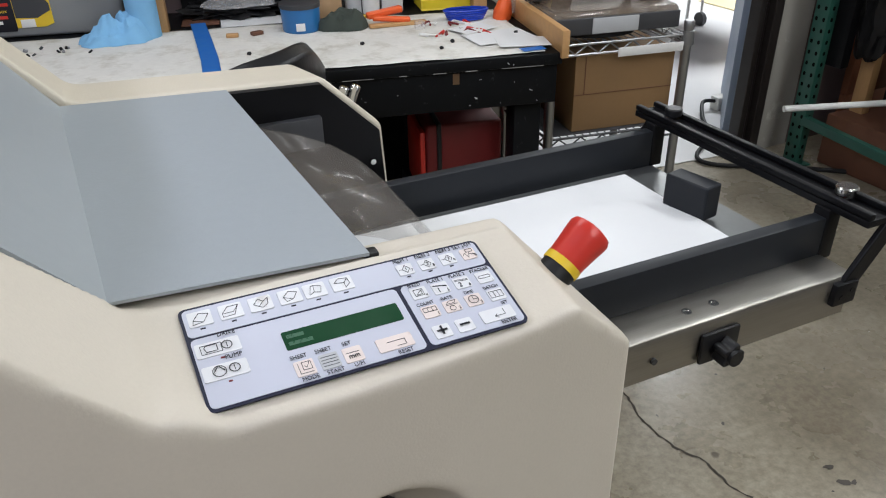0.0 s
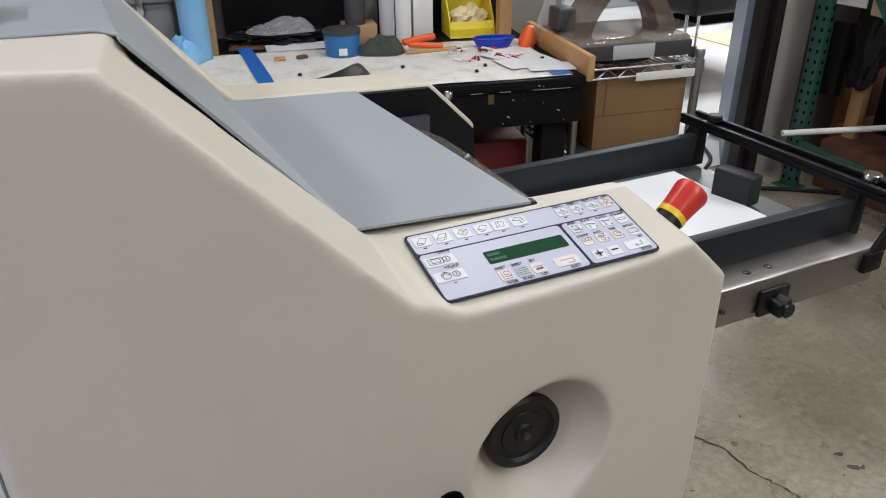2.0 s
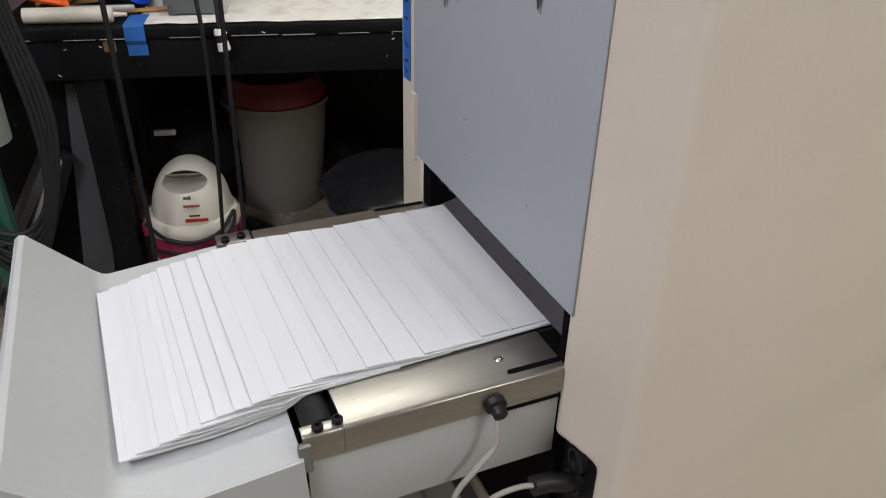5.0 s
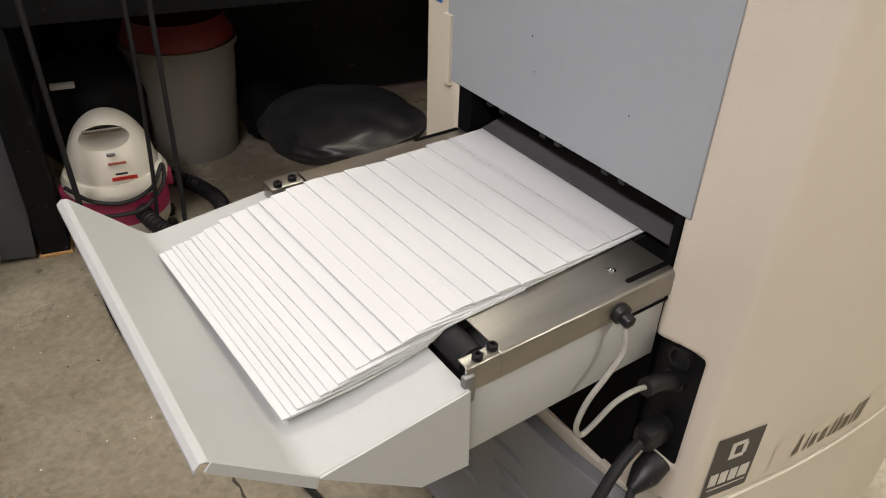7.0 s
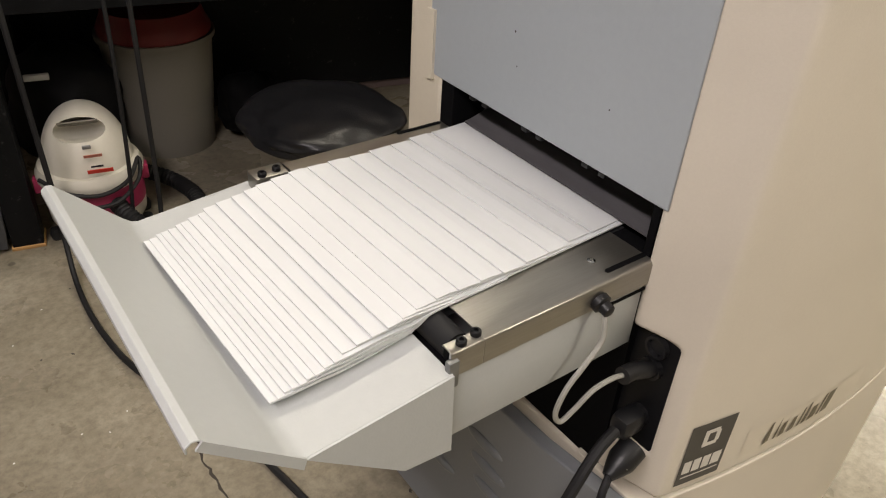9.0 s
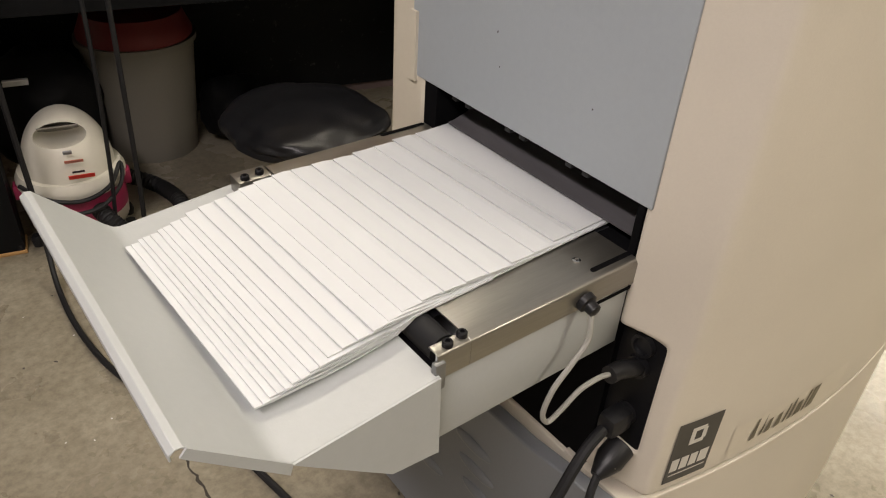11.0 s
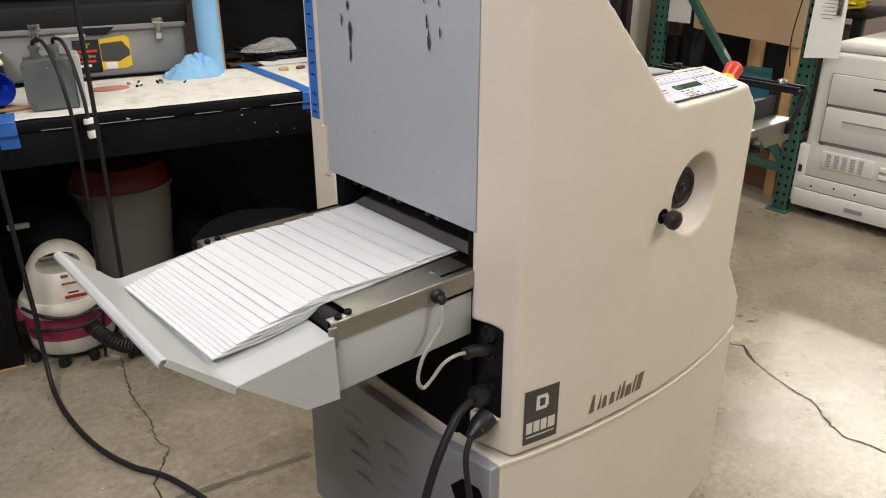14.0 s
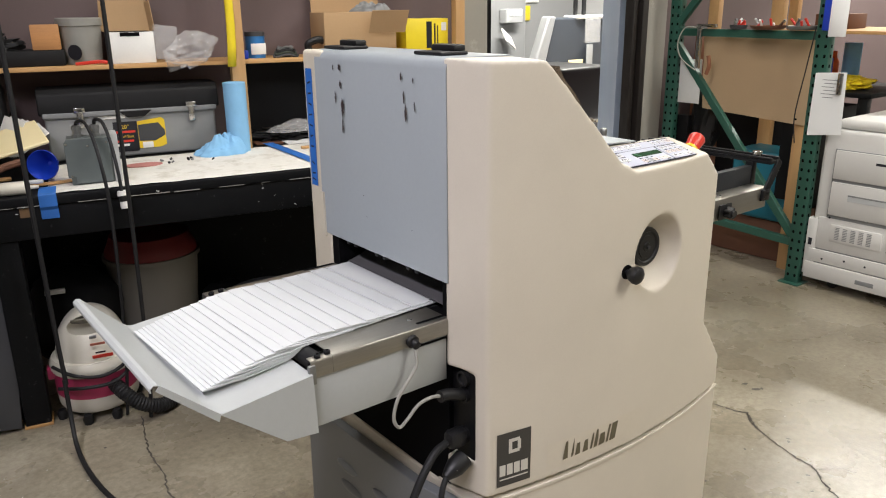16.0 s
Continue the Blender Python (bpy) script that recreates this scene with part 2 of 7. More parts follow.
def concrete():
    m = bpy.data.materials.new("polished_stained_concrete")
    m.use_nodes = True
    nt = m.node_tree
    b = nt.nodes["Principled BSDF"]
    tc = nt.nodes.new("ShaderNodeTexCoord")

    def nz(sc, d, r):
        n = nt.nodes.new("ShaderNodeTexNoise")
        n.inputs["Scale"].default_value, n.inputs["Detail"].default_value, n.inputs["Roughness"].default_value = sc, d, r
        nt.links.new(tc.outputs["Object"], n.inputs["Vector"])
        return n.outputs["Fac"]

    def ramp(fac, stops):
        r = nt.nodes.new("ShaderNodeValToRGB")
        while len(r.color_ramp.elements) < len(stops):
            r.color_ramp.elements.new(0.5)
        for e, (p, c) in zip(r.color_ramp.elements, stops):
            e.position, e.color = p, (*c, 1)
        nt.links.new(fac, r.inputs["Fac"])
        return r.outputs["Color"]

    def mix(fac, a, c, kind="MIX"):
        n = nt.nodes.new("ShaderNodeMix")
        n.data_type, n.blend_type = "RGBA", kind
        if isinstance(fac, float):
            n.inputs["Factor"].default_value = fac
        else:
            nt.links.new(fac, n.inputs["Factor"])
        for sock, val in (("A", a), ("B", c)):
            if isinstance(val, tuple):
                n.inputs[sock].default_value = (*val, 1)
            else:
                nt.links.new(val, n.inputs[sock])
        return n.outputs["Result"]

    base = ramp(nz(1.6, 7, 0.62), [(0.30, (0.165, 0.14, 0.10)), (0.50, (0.255, 0.225, 0.168)), (0.70, (0.35, 0.315, 0.245))])
    fine = ramp(nz(38, 6, 0.7), [(0.35, (0.72, 0.71, 0.70)), (0.62, (1.08, 1.08, 1.08))])
    col = mix(1.0, base, fine, "MULTIPLY")
    vor = nt.nodes.new("ShaderNodeTexVoronoi")
    vor.inputs["Scale"].default_value, vor.inputs["Randomness"].default_value = 7.0, 1.0
    wob = nt.nodes.new("ShaderNodeMix")
    wob.data_type = "VECTOR"
    wob.inputs["Factor"].default_value = 0.06
    nt.links.new(tc.outputs["Object"], wob.inputs["A"])
    nn = nt.nodes.new("ShaderNodeTexNoise")
    nn.inputs["Scale"].default_value = 14.0
    nt.links.new(tc.outputs["Object"], nn.inputs["Vector"])
    nt.links.new(nn.outputs["Color"], wob.inputs["B"])
    nt.links.new(wob.outputs["Result"], vor.inputs["Vector"])
    spots = ramp(vor.outputs["Distance"], [(0.06, (1, 1, 1)), (0.10, (0, 0, 0))])
    gate = ramp(nz(2.7, 2, 0.5), [(0.50, (0, 0, 0)), (0.60, (0.75, 0.75, 0.75))])
    col = mix(mix(1.0, spots, gate, "MULTIPLY"), col, (0.055, 0.045, 0.036))
    nt.links.new(col, b.inputs["Base Color"])
    rr = nt.nodes.new("ShaderNodeMapRange")
    rr.inputs["To Min"].default_value, rr.inputs["To Max"].default_value = 0.13, 0.45
    nt.links.new(nz(3.1, 5, 0.6), rr.inputs["Value"])
    nt.links.new(rr.outputs["Result"], b.inputs["Roughness"])
    bp = nt.nodes.new("ShaderNodeBump")
    bp.inputs["Strength"].default_value, bp.inputs["Distance"].default_value = 0.15, 0.004
    nt.links.new(nz(55, 4, 0.6), bp.inputs["Height"])
    nt.links.new(bp.outputs["Normal"], b.inputs["Normal"])
    return m


M["concrete"] = concrete()
M["crack"] = mat("crack_filling", (0.045, 0.038, 0.03), 0.9, vary=0.3, scale=40)
M["white_floor"] = mat("white_epoxy_floor", (0.72, 0.72, 0.73), 0.22, vary=0.04, scale=2)

# ---- building helpers ----
I4 = Matrix.Identity(4)
BENCH = pose(1.33, 1.96, 0, 0, 0, -12.5)  # the bench's own axes: x to its end, y to the wall
ORG = {}


def thing(name, at, label, category, frame_m=I4, group="", kind=""):
    ob = new(name)
    ob.empty_display_size = 0.05
    ob.matrix_world = frame_m @ Matrix.Translation(at)
    ORG[ob.name] = Vector(at)
    return tagged(ob, label, category, group, kind)


def finish(name, bm, material, smooth=True, angle=35):
    bmesh.ops.recalc_face_normals(bm, faces=bm.faces)
    me = bpy.data.meshes.new(name)
    bm.to_mesh(me)
    bm.free()
    me.materials.append(M[material])
    if smooth:
        me.shade_smooth()
        me.set_sharp_from_angle(angle=radians(angle))
    return me


def part(name, bm, material, parent, label="", smooth=True, bevel=0.0, seg=2):
    o = ORG[parent.name]
    bmesh.ops.translate(bm, verts=bm.verts, vec=-o)
    ob = new(name, finish(name, bm, material, smooth))
    ob.parent = parent
    ORG[ob.name] = o
    if label:
        ob["label"] = label
    if bevel:
        add_bevel(ob, bevel, seg)
    return ob


def solo(name, bm, material, at, label, category, frame_m=I4, group="", kind="", bevel=0.0, seg=2, smooth=True):
    at = Vector(at)
    bmesh.ops.translate(bm, verts=bm.verts, vec=-at)
    ob = new(name, finish(name, bm, material, smooth))
    ob.matrix_world = frame_m @ Matrix.Translation(at)
    ORG[ob.name] = at
    if bevel:
        add_bevel(ob, bevel, seg)
    return tagged(ob, label, category, group, kind)


def add_bevel(ob, width, seg=2, angle=32):
    md = ob.modifiers.new("bevel", "BEVEL")
    md.width, md.segments, md.limit_method, md.angle_limit, md.harden_normals = width, seg, "ANGLE", radians(angle), False


def nb():
    return bmesh.new()


def box(x0, x1, y0, y1, z0, z1, bm=None):
    bm = bm or nb()
    bmesh.ops.create_cube(bm, size=1, matrix=Matrix.LocRotScale(((x0 + x1) / 2, (y0 + y1) / 2, (z0 + z1) / 2), None, (abs(x1 - x0), abs(y1 - y0), abs(z1 - z0))))
    return bm


def obox(m, sx, sy, sz, bm=None):
    """A box of that size round the pose m."""
    bm = bm or nb()
    bmesh.ops.create_cube(bm, size=1, matrix=m @ Matrix.Diagonal((sx, sy, sz, 1)))
    return bm


def rbox(x0, x1, y0, y1, z0, z1, r=0.004, seg=2, bm=None):
    """A box with rounded edges."""
    b2 = box(x0, x1, y0, y1, z0, z1)
    r = min(r, 0.45 * min(abs(x1 - x0), abs(y1 - y0), abs(z1 - z0)))
    bmesh.ops.bevel(b2, geom=b2.edges[:], offset=r, segments=seg, profile=0.5, affect="EDGES")
    return merge(bm, b2)


def merge(bm, other):
    if bm is None:
        return other
    me = bpy.data.meshes.new("tmp")
    other.to_mesh(me)
    other.free()
    bm.from_mesh(me)
    bpy.data.meshes.remove(me)
    return bm


def cyl(p0, p1, r0, r1=None, seg=20, bm=None, caps=True):
    bm = bm or nb()
    p0, p1 = Vector(p0), Vector(p1)
    r1 = r0 if r1 is None else r1
    d = p1 - p0
    m = Matrix.Translation((p0 + p1) / 2) @ d.to_track_quat("Z", "Y").to_matrix().to_4x4()
    bmesh.ops.create_cone(bm, cap_ends=caps, segments=seg, radius1=r0, radius2=r1, depth=d.length, matrix=m)
    return bm


def lathe(p0, axis, profile, seg=28, bm=None, squash=1.0):
    """Turns (height, radius) rows round the axis from p0."""
    bm = bm or nb()
    axis = Vector(axis).normalized()
    q = axis.to_track_quat("Z", "Y").to_matrix().to_4x4()
    base = Matrix.Translation(p0) @ q
    rings = []
    for h, r in profile:
        if r < 1e-5:
            rings.append([bm.verts.new(base @ Vector((0, 0, h)))])
        else:
            rings.append([bm.verts.new(base @ Vector((r * math.cos(2 * math.pi * k / seg), squash * r * math.sin(2 * math.pi * k / seg), h))) for k in range(seg)])
    for a, c in zip(rings, rings[1:]):
        for k in range(seg):
            if len(a) == 1 and len(c) == 1:
                continue
            if len(a) == 1:
                bm.faces.new((a[0], c[k], c[(k + 1) % seg]))
            elif len(c) == 1:
                bm.faces.new((a[k], a[(k + 1) % seg], c[0]))
            else:
                bm.faces.new((a[k], a[(k + 1) % seg], c[(k + 1) % seg], c[k]))
    for ring in (rings[0], rings[-1]):
        if len(ring) > 2:
            bm.faces.new(ring)
    return bm


def prism(pts, axis, a, c, bm=None):
    """An outline of 2D points pushed along an axis from a to c: axis y takes (x, z), x takes (y, z), z takes (x, y)."""
    bm = bm or nb()

    def at(p, w):
        return {"y": (p[0], w, p[1]), "x": (w, p[0], p[1]), "z": (p[0], p[1], w)}[axis]

    lo, hi = [bm.verts.new(at(p, a)) for p in pts], [bm.verts.new(at(p, c)) for p in pts]
    bm.faces.new(lo), bm.faces.new(hi)
    n = len(pts)
    for k in range(n):
        bm.faces.new((lo[k], lo[(k + 1) % n], hi[(k + 1) % n], hi[k]))
    return bm


def ribbon(pts, thick, axis, a, c, bm=None):
    """A bent sheet of that thickness: the line of 2D points, pushed along an axis."""
    pts = [Vector(p) for p in pts]
    off = []
    for k in range(len(pts)):
        d = (pts[min(k + 1, len(pts) - 1)] - pts[max(k - 1, 0)]).normalized()
        off.append(pts[k] + Vector((-d.y, d.x)) * thick)
    return prism([tuple(p) for p in pts] + [tuple(p) for p in reversed(off)], axis, a, c, bm)


def glide(pts, n=6):
    """A smooth line through the points."""
    pts = [Vector(p) for p in pts]
    out = []
    for k in range(len(pts) - 1):
        p0, p1, p2, p3 = pts[max(k - 1, 0)], pts[k], pts[k + 1], pts[min(k + 2, len(pts) - 1)]
        for j in range(n):
            t = j / n
            out.append(0.5 * ((2 * p1) + (p2 - p0) * t + (2 * p0 - 5 * p1 + 4 * p2 - p3) * t * t + (3 * p1 - p0 - 3 * p2 + p3) * t ** 3))
    return out + [pts[-1]]


def tube(pts, r, seg=10, bm=None, n=6, ridge=0.0):
    bm = bm or nb()
    line = glide(pts, n) if n > 1 else [Vector(p) for p in pts]
    up = Vector((0.3, 0.2, 0.93))
    rings = []
    for k, p in enumerate(line):
        d = (line[min(k + 1, len(line) - 1)] - line[max(k - 1, 0)]).normalized()
        s = d.cross(up)
        s = s.normalized() if s.length > 1e-4 else d.orthogonal().normalized()
        up = s.cross(d).normalized()
        rr = r * (1 + (ridge if k % 2 else 0))
        rings.append([bm.verts.new(p + rr * (math.cos(2 * math.pi * j / seg) * s + math.sin(2 * math.pi * j / seg) * up)) for j in range(seg)])
    for a, c in zip(rings, rings[1:]):
        for j in range(seg):
            bm.faces.new((a[j], a[(j + 1) % seg], c[(j + 1) % seg], c[j]))
    bm.faces.new(rings[0]), bm.faces.new(rings[-1])
    return bm


def lump(centre, size, seed=0, rough=0.3, freq=3.0, sub=4, flat=0.0):
    """A crumpled, soft mass."""
    bm = nb()
    bmesh.ops.create_icosphere(bm, subdivisions=sub, radius=1)
    for v in bm.verts:
        n = v.co.normalized()
        k = 1 + rough * noise.noise(n * freq + Vector((seed * 7.1, seed * 3.3, 0))) + 0.5 * rough * noise.noise(n * freq * 2.7 + Vector((0, seed, seed)))
        v.co = Vector((n.x * k * size[0], n.y * k * size[1], max(n.z * k, -1 + flat) * size[2])) + Vector(centre)
    return bm


def drape(cx, cy, rx, ry, z0, h, seed, lean=(0.0, 0.0), freq=2.2, sub=34):
    """A crumpled cloth: an uneven mound with sharp folds, its hem lying on the support."""
    bm = nb()
    n = 2 * sub
    rings = []
    for i in range(sub + 1):
        r = i / sub
        row = []
        for j in range(n):
            a = 2 * math.pi * j / n
            d = Vector((math.cos(a), math.sin(a), 0.0))
            wob = 1 + 0.30 * noise.noise(d * 1.1 + Vector((seed, 0, 0))) + 0.16 * noise.noise(d * 2.9 + Vector((0, seed, 0)))
            p = Vector((d.x * r * freq + seed * 3.7, d.y * r * freq + seed, 0.4))
            fold = 1.6 * noise.noise(p) + 0.45 * (0.4 - 2.0 * abs(noise.noise(p * 1.7)))
            tilt = 1 + 9.0 * (lean[0] * d.x + lean[1] * d.y) * r
            z = h * max(0.0, 1 - r ** 2.6) ** 0.7 * max(0.35, 0.62 + 0.30 * fold) * tilt
            row.append(bm.verts.new((cx + rx * r * wob * d.x, cy + ry * r * wob * d.y, z0 + z + 0.0015)))
        rings.append(row)
    for a, c in zip(rings, rings[1:]):
        for j in range(n):
            bm.faces.new((a[j], c[j], c[(j + 1) % n], a[(j + 1) % n]))
    bmesh.ops.remove_doubles(bm, verts=bm.verts, dist=0.00001)
    bmesh.ops.holes_fill(bm, edges=[e for e in bm.edges if e.is_boundary], sides=0)
    return bm


def text_bm(words, size, m, thick=0.0003):
    """Raised writing at the pose m, read along its x axis with its z axis towards the reader."""
    cu = bpy.data.curves.new("words", "FONT")
    cu.body, cu.size, cu.extrude, cu.align_x, cu.align_y, cu.resolution_u = words, size, thick, "CENTER", "CENTER", 3
    ob = new("words", cu)
    bpy.context.view_layer.update()
    me = bpy.data.meshes.new_from_object(ob.evaluated_get(bpy.context.evaluated_depsgraph_get()))
    bpy.data.objects.remove(ob)
    bpy.data.curves.remove(cu)
    bm = nb()
    bm.from_mesh(me)
    bpy.data.meshes.remove(me)
    bm.transform(m)
    return bm

# ---- setting ----
def structure(name, bm, material, label, category, frame_m=I4, bevel=0.0):
    return solo(name, bm, material, (0, 0, 0), label, category, frame_m, kind="structure", bevel=bevel)


structure("floor", box(-5.2, 8.2, -4.7, 9.2, -0.12, 0.0), "concrete", "worn polished concrete floor with stains and cracks", "floor")
structure("floor_far_room", prism([(1.62, 2.80), (2.84, 2.72), (2.87, 2.87), (8.0, 2.87), (8.0, 9.0), (0.6, 9.0), (0.6, 3.6)], "z", 0.002, 0.006), "white_floor", "glossy white epoxy floor of the next room", "floor")
structure("wall_back", box(-4.2, 0.02, 0.94, 1.08, 0, 3.5), "mauve", "mauve painted wall behind the workbench", "wall", BENCH)
structure("wall_back_end", box(0.02, 0.23, 0.92, 1.10, 0, 3.5), "wall_light", "grey beige end of the wall beside the opening", "wall", BENCH)
structure("door_post", box(0.235, 0.262, 0.93, 1.05, 0, 3.0), "black_metal", "narrow black door post at the end of the wall", "door post", BENCH, bevel=0.003)
structure("door_1", prism([(2.960, 2.800), (3.610, 3.500), (3.575, 3.531), (2.925, 2.831)], "z", 0.02, 2.88), "door_blue", "grey blue door standing open into the next room", "door", bevel=0.003)
frame_bm = box(2.905, 2.940, 2.70, 2.77, 0, 2.9)
box(2.940, 2.975, 2.72, 2.78, 0, 2.9, frame_bm)
box(2.975, 3.03, 2.68, 2.86, 0, 2.9, frame_bm)
structure("door_frame", frame_bm, "door_brown", "dark brown grooved door frame", "door frame", bevel=0.004)
structure("wall_right_end", box(3.03, 3.25, 2.70, 2.86, 0, 3.5), "wall_light", "scuffed grey beige wall beside the door frame", "wall")
structure("wall_right", box(3.25, 8.0, 2.71, 2.86, 0, 3.5), "mauve", "mauve painted wall behind the storage rack", "wall")
structure("wall_lintel", box(1.4, 3.13, 2.74, 2.88, 2.9, 3.5), "wall_light", "wall above the door opening", "wall")
structure("wall_east", box(8.0, 8.15, -4.6, 9.1, 0, 3.5), "wall_white", "plain white wall", "wall")
structure("wall_north", box(-4.2, 8.0, 9.0, 9.15, 0, 3.5), "wall_white", "plain white wall of the next room", "wall")
structure("wall_west", box(-5.15, -5.0, -4.6, 9.1, 0, 3.5), "wall_light", "plain grey beige wall", "wall")
structure("wall_south", box(-5.0, 8.0, -4.65, -4.5, 0, 3.5), "wall_light", "plain grey beige wall", "wall")
structure("ceiling", box(-5.15, 8.15, -4.65, 9.15, 3.5, 3.6), "ceiling", "white ceiling", "ceiling")


def crack(pts, width, seed):
    """A ragged crack in the floor, a strip with uneven width."""
    rnd = random.Random(seed)
    line = []
    for (ax, ay), (bx, by) in zip(pts, pts[1:]):
        n = max(2, int(math.hypot(bx - ax, by - ay) / 0.012))
        for k in range(n):
            t = k / n
            line.append(Vector((ax + (bx - ax) * t + rnd.gauss(0, 0.0022), ay + (by - ay) * t + rnd.gauss(0, 0.0022), 0.0012)))
    bm = nb()
    prev = None
    for k, p in enumerate(line):
        d = (line[min(k + 1, len(line) - 1)] - line[max(k - 1, 0)]).normalized()
        w = width * rnd.uniform(0.35, 1.2)
        s = Vector((-d.y, d.x, 0)) * w
        cur = (bm.verts.new(p + s), bm.verts.new(p - s))
        if prev:
            bm.faces.new((prev[0], prev[1], cur[1], cur[0]))
        prev = cur
    return bm


structure("floor_crack", crack([(1.28, 1.45), (1.25, 1.31), (1.262, 1.19), (1.30, 1.12), (1.30, 1.01), (1.335, 0.925), (1.35, 0.85), (1.375, 0.81), (1.298, 0.728),
                                (1.251, 0.617), (1.22, 0.526), (1.215, 0.475), (1.192, 0.44), (1.135, 0.382), (1.095, 0.306), (1.115, 0.209), (1.119, 0.147), (1.14, -0.1)], 0.0042, 3),
          "crack", "ragged dark crack in the concrete floor", "crack")
structure("floor_crack", crack([(1.375, 0.81), (1.33, 0.775), (1.298, 0.728)], 0.004, 8), "crack", "short second strand of a floor crack", "crack")
structure("floor_crack", crack([(1.20, 0.45), (1.28, 0.40), (1.30, 0.34)], 0.0018, 9), "crack", "fine side branch of a floor crack", "crack")
structure("floor_crack", crack([(-0.50, 2.30), (-0.535, 2.15), (-0.56, 2.03), (-0.565, 1.86), (-0.59, 1.71), (-0.575, 1.66), (-0.62, 1.60), (-0.675, 1.53), (-0.685, 1.45), (-0.70, 1.35), (-0.69, 1.2), (-0.73, 0.9)], 0.0035, 4),
          "crack", "ragged dark crack in the concrete floor", "crack")
# a faint shadow on the floor, drawn as a strip of darker colour
shadow_strip = nb()
rnd = random.Random(12)
edge = []
for k in range(25):
    x = -0.70 + 0.45 * k / 24
    y = 1.434 - 0.205 * (x + 0.68) + rnd.uniform(-0.003, 0.003)
    w = 0.0105 * min(1.0, 0.25 + k / 6) + rnd.uniform(-0.003, 0.003)
    edge.append((shadow_strip.verts.new((x, y - w, 0.0015)), shadow_strip.verts.new((x, y + w, 0.0015))))
for (p, q), (r0, r1) in zip(edge, edge[1:]):
    shadow_strip.faces.new((p, r0, r1, q))
M["stain"] = mat("painted_floor_shadow", (0.115, 0.098, 0.076), 0.5, vary=0.3, scale=9)
structure("floor_stain", shadow_strip, "stain", "faint shadow across the concrete floor, put in as a darker strip", "stain")
rnd = random.Random(5)
M["stain_dark"] = mat("oil_spot", (0.05, 0.042, 0.034), 0.4, vary=0.3, scale=30)
M["speck"] = mat("paper_scrap", (0.8, 0.8, 0.8), 0.7)


def blot(cx, cy, rx, ry, seed, z=0.0014):
    r2 = random.Random(seed)
    bm = nb()
    ang = r2.uniform(0, 3)
    vs = []
    for k in range(14):
        t = 2 * math.pi * k / 14
        f = r2.uniform(0.65, 1.15)
        px, py = rx * f * math.cos(t), ry * f * math.sin(t)
        vs.append(bm.verts.new((cx + px * math.cos(ang) - py * math.sin(ang), cy + px * math.sin(ang) + py * math.cos(ang), z)))
    bm.faces.new(vs)
    return bm


spots = nb()
for k, (cx, cy, s) in enumerate([(1.577, 0.891, 0.02), (1.60, 0.88, 0.012), (1.585, 0.948, 0.016), (1.131, 0.673, 0.008), (1.30, 0.60, 0.011), (1.318, 0.61, 0.009), (1.15, 0.45, 0.009), (1.45, 1.2, 0.01)]):
    spots = merge(spots, blot(cx, cy, s, s * 0.55, k))
for k in range(150):
    cx, cy = rnd.uniform(-1.6, 2.9), rnd.uniform(-0.2, 2.3)
    spots = merge(spots, blot(cx, cy, rnd.uniform(0.002, 0.008), rnd.uniform(0.0015, 0.005), 50 + k))
structure("floor_spots", spots, "stain_dark", "small dark oil spots on the concrete", "stain")["kind"] = "stuff"
specks = nb()
for k in range(26):
    cx, cy = (rnd.uniform(-1.3, -0.75), rnd.uniform(1.1, 2.2)) if k < 16 else (rnd.uniform(1.1, 2.4), rnd.uniform(0.4, 1.9))
    specks = merge(specks, blot(cx, cy, 0.003, 0.002, 300 + k, 0.0018))
structure("floor_specks", specks, "speck", "tiny white scraps on the concrete", "scraps")["kind"] = "stuff"


def ceiling_light(x, y, z, sx, sy):
    t = thing("ceiling_light", (x, y, z), "white ceiling fixture with a lit diffuser", "ceiling light", group="ceiling lights")
    part("frame", rbox(x - sx / 2 - 0.03, x + sx / 2 + 0.03, y - sy / 2 - 0.03, y + sy / 2 + 0.03, z + 0.0, z + 0.2, 0.01), "white", t)
    part("diffuser", rbox(x - sx / 2, x + sx / 2, y - sy / 2, y + sy / 2, z - 0.03, z + 0.02, 0.01), "tube_glow", t, "lit diffuser")


for lx, ly, lz, sx, sy, watts in LAMPS:
    ceiling_light(lx, ly, lz, sx, sy)

# ---- the folding machine ----
FM = thing("folding_machine", (0.1, 0.76, 0.0), "beige and grey paper folding machine with a control panel", "folding machine")


def bulge(x):
    """The front cover's bow in plan."""
    return 0.413 + 0.28 * (x - 0.12) ** 2


def corner(x, x0=-0.322, x1=-0.295, depth=0.088):
    """How far the rear corner of the cover slants back to the sheet metal."""
    return depth * (x1 - x) / (x1 - x0) if x < x1 else 0.0


FRONT = [(-0.322, 0.556), (-0.322, 1.442), (-0.184, 1.438), (0.032, 1.212), (0.070, 1.190), (0.352, 1.190), (0.404, 1.150), (0.406, 0.775), (0.524, 0.640), (0.532, 0.556)]
BACK = [(-0.322, 0.556), (-0.322, 1.446), (-0.160, 1.442), (0.022, 1.253), (0.08, 1.2475), (0.321, 1.2478), (0.400, 1.159), (0.402, 0.775), (0.522, 0.640), (0.532, 0.556)]


def loft(front, back, y0, y1):
    bm = nb()
    a = [bm.verts.new((x, y0, z)) for x, z in front]
    c = [bm.verts.new((x, y1, z)) for x, z in back]
    n = len(a)
    bm.faces.new(a), bm.faces.new(c)
    for k in range(n):
        bm.faces.new((a[k], a[(k + 1) % n], c[(k + 1) % n], c[k]))
    return bm


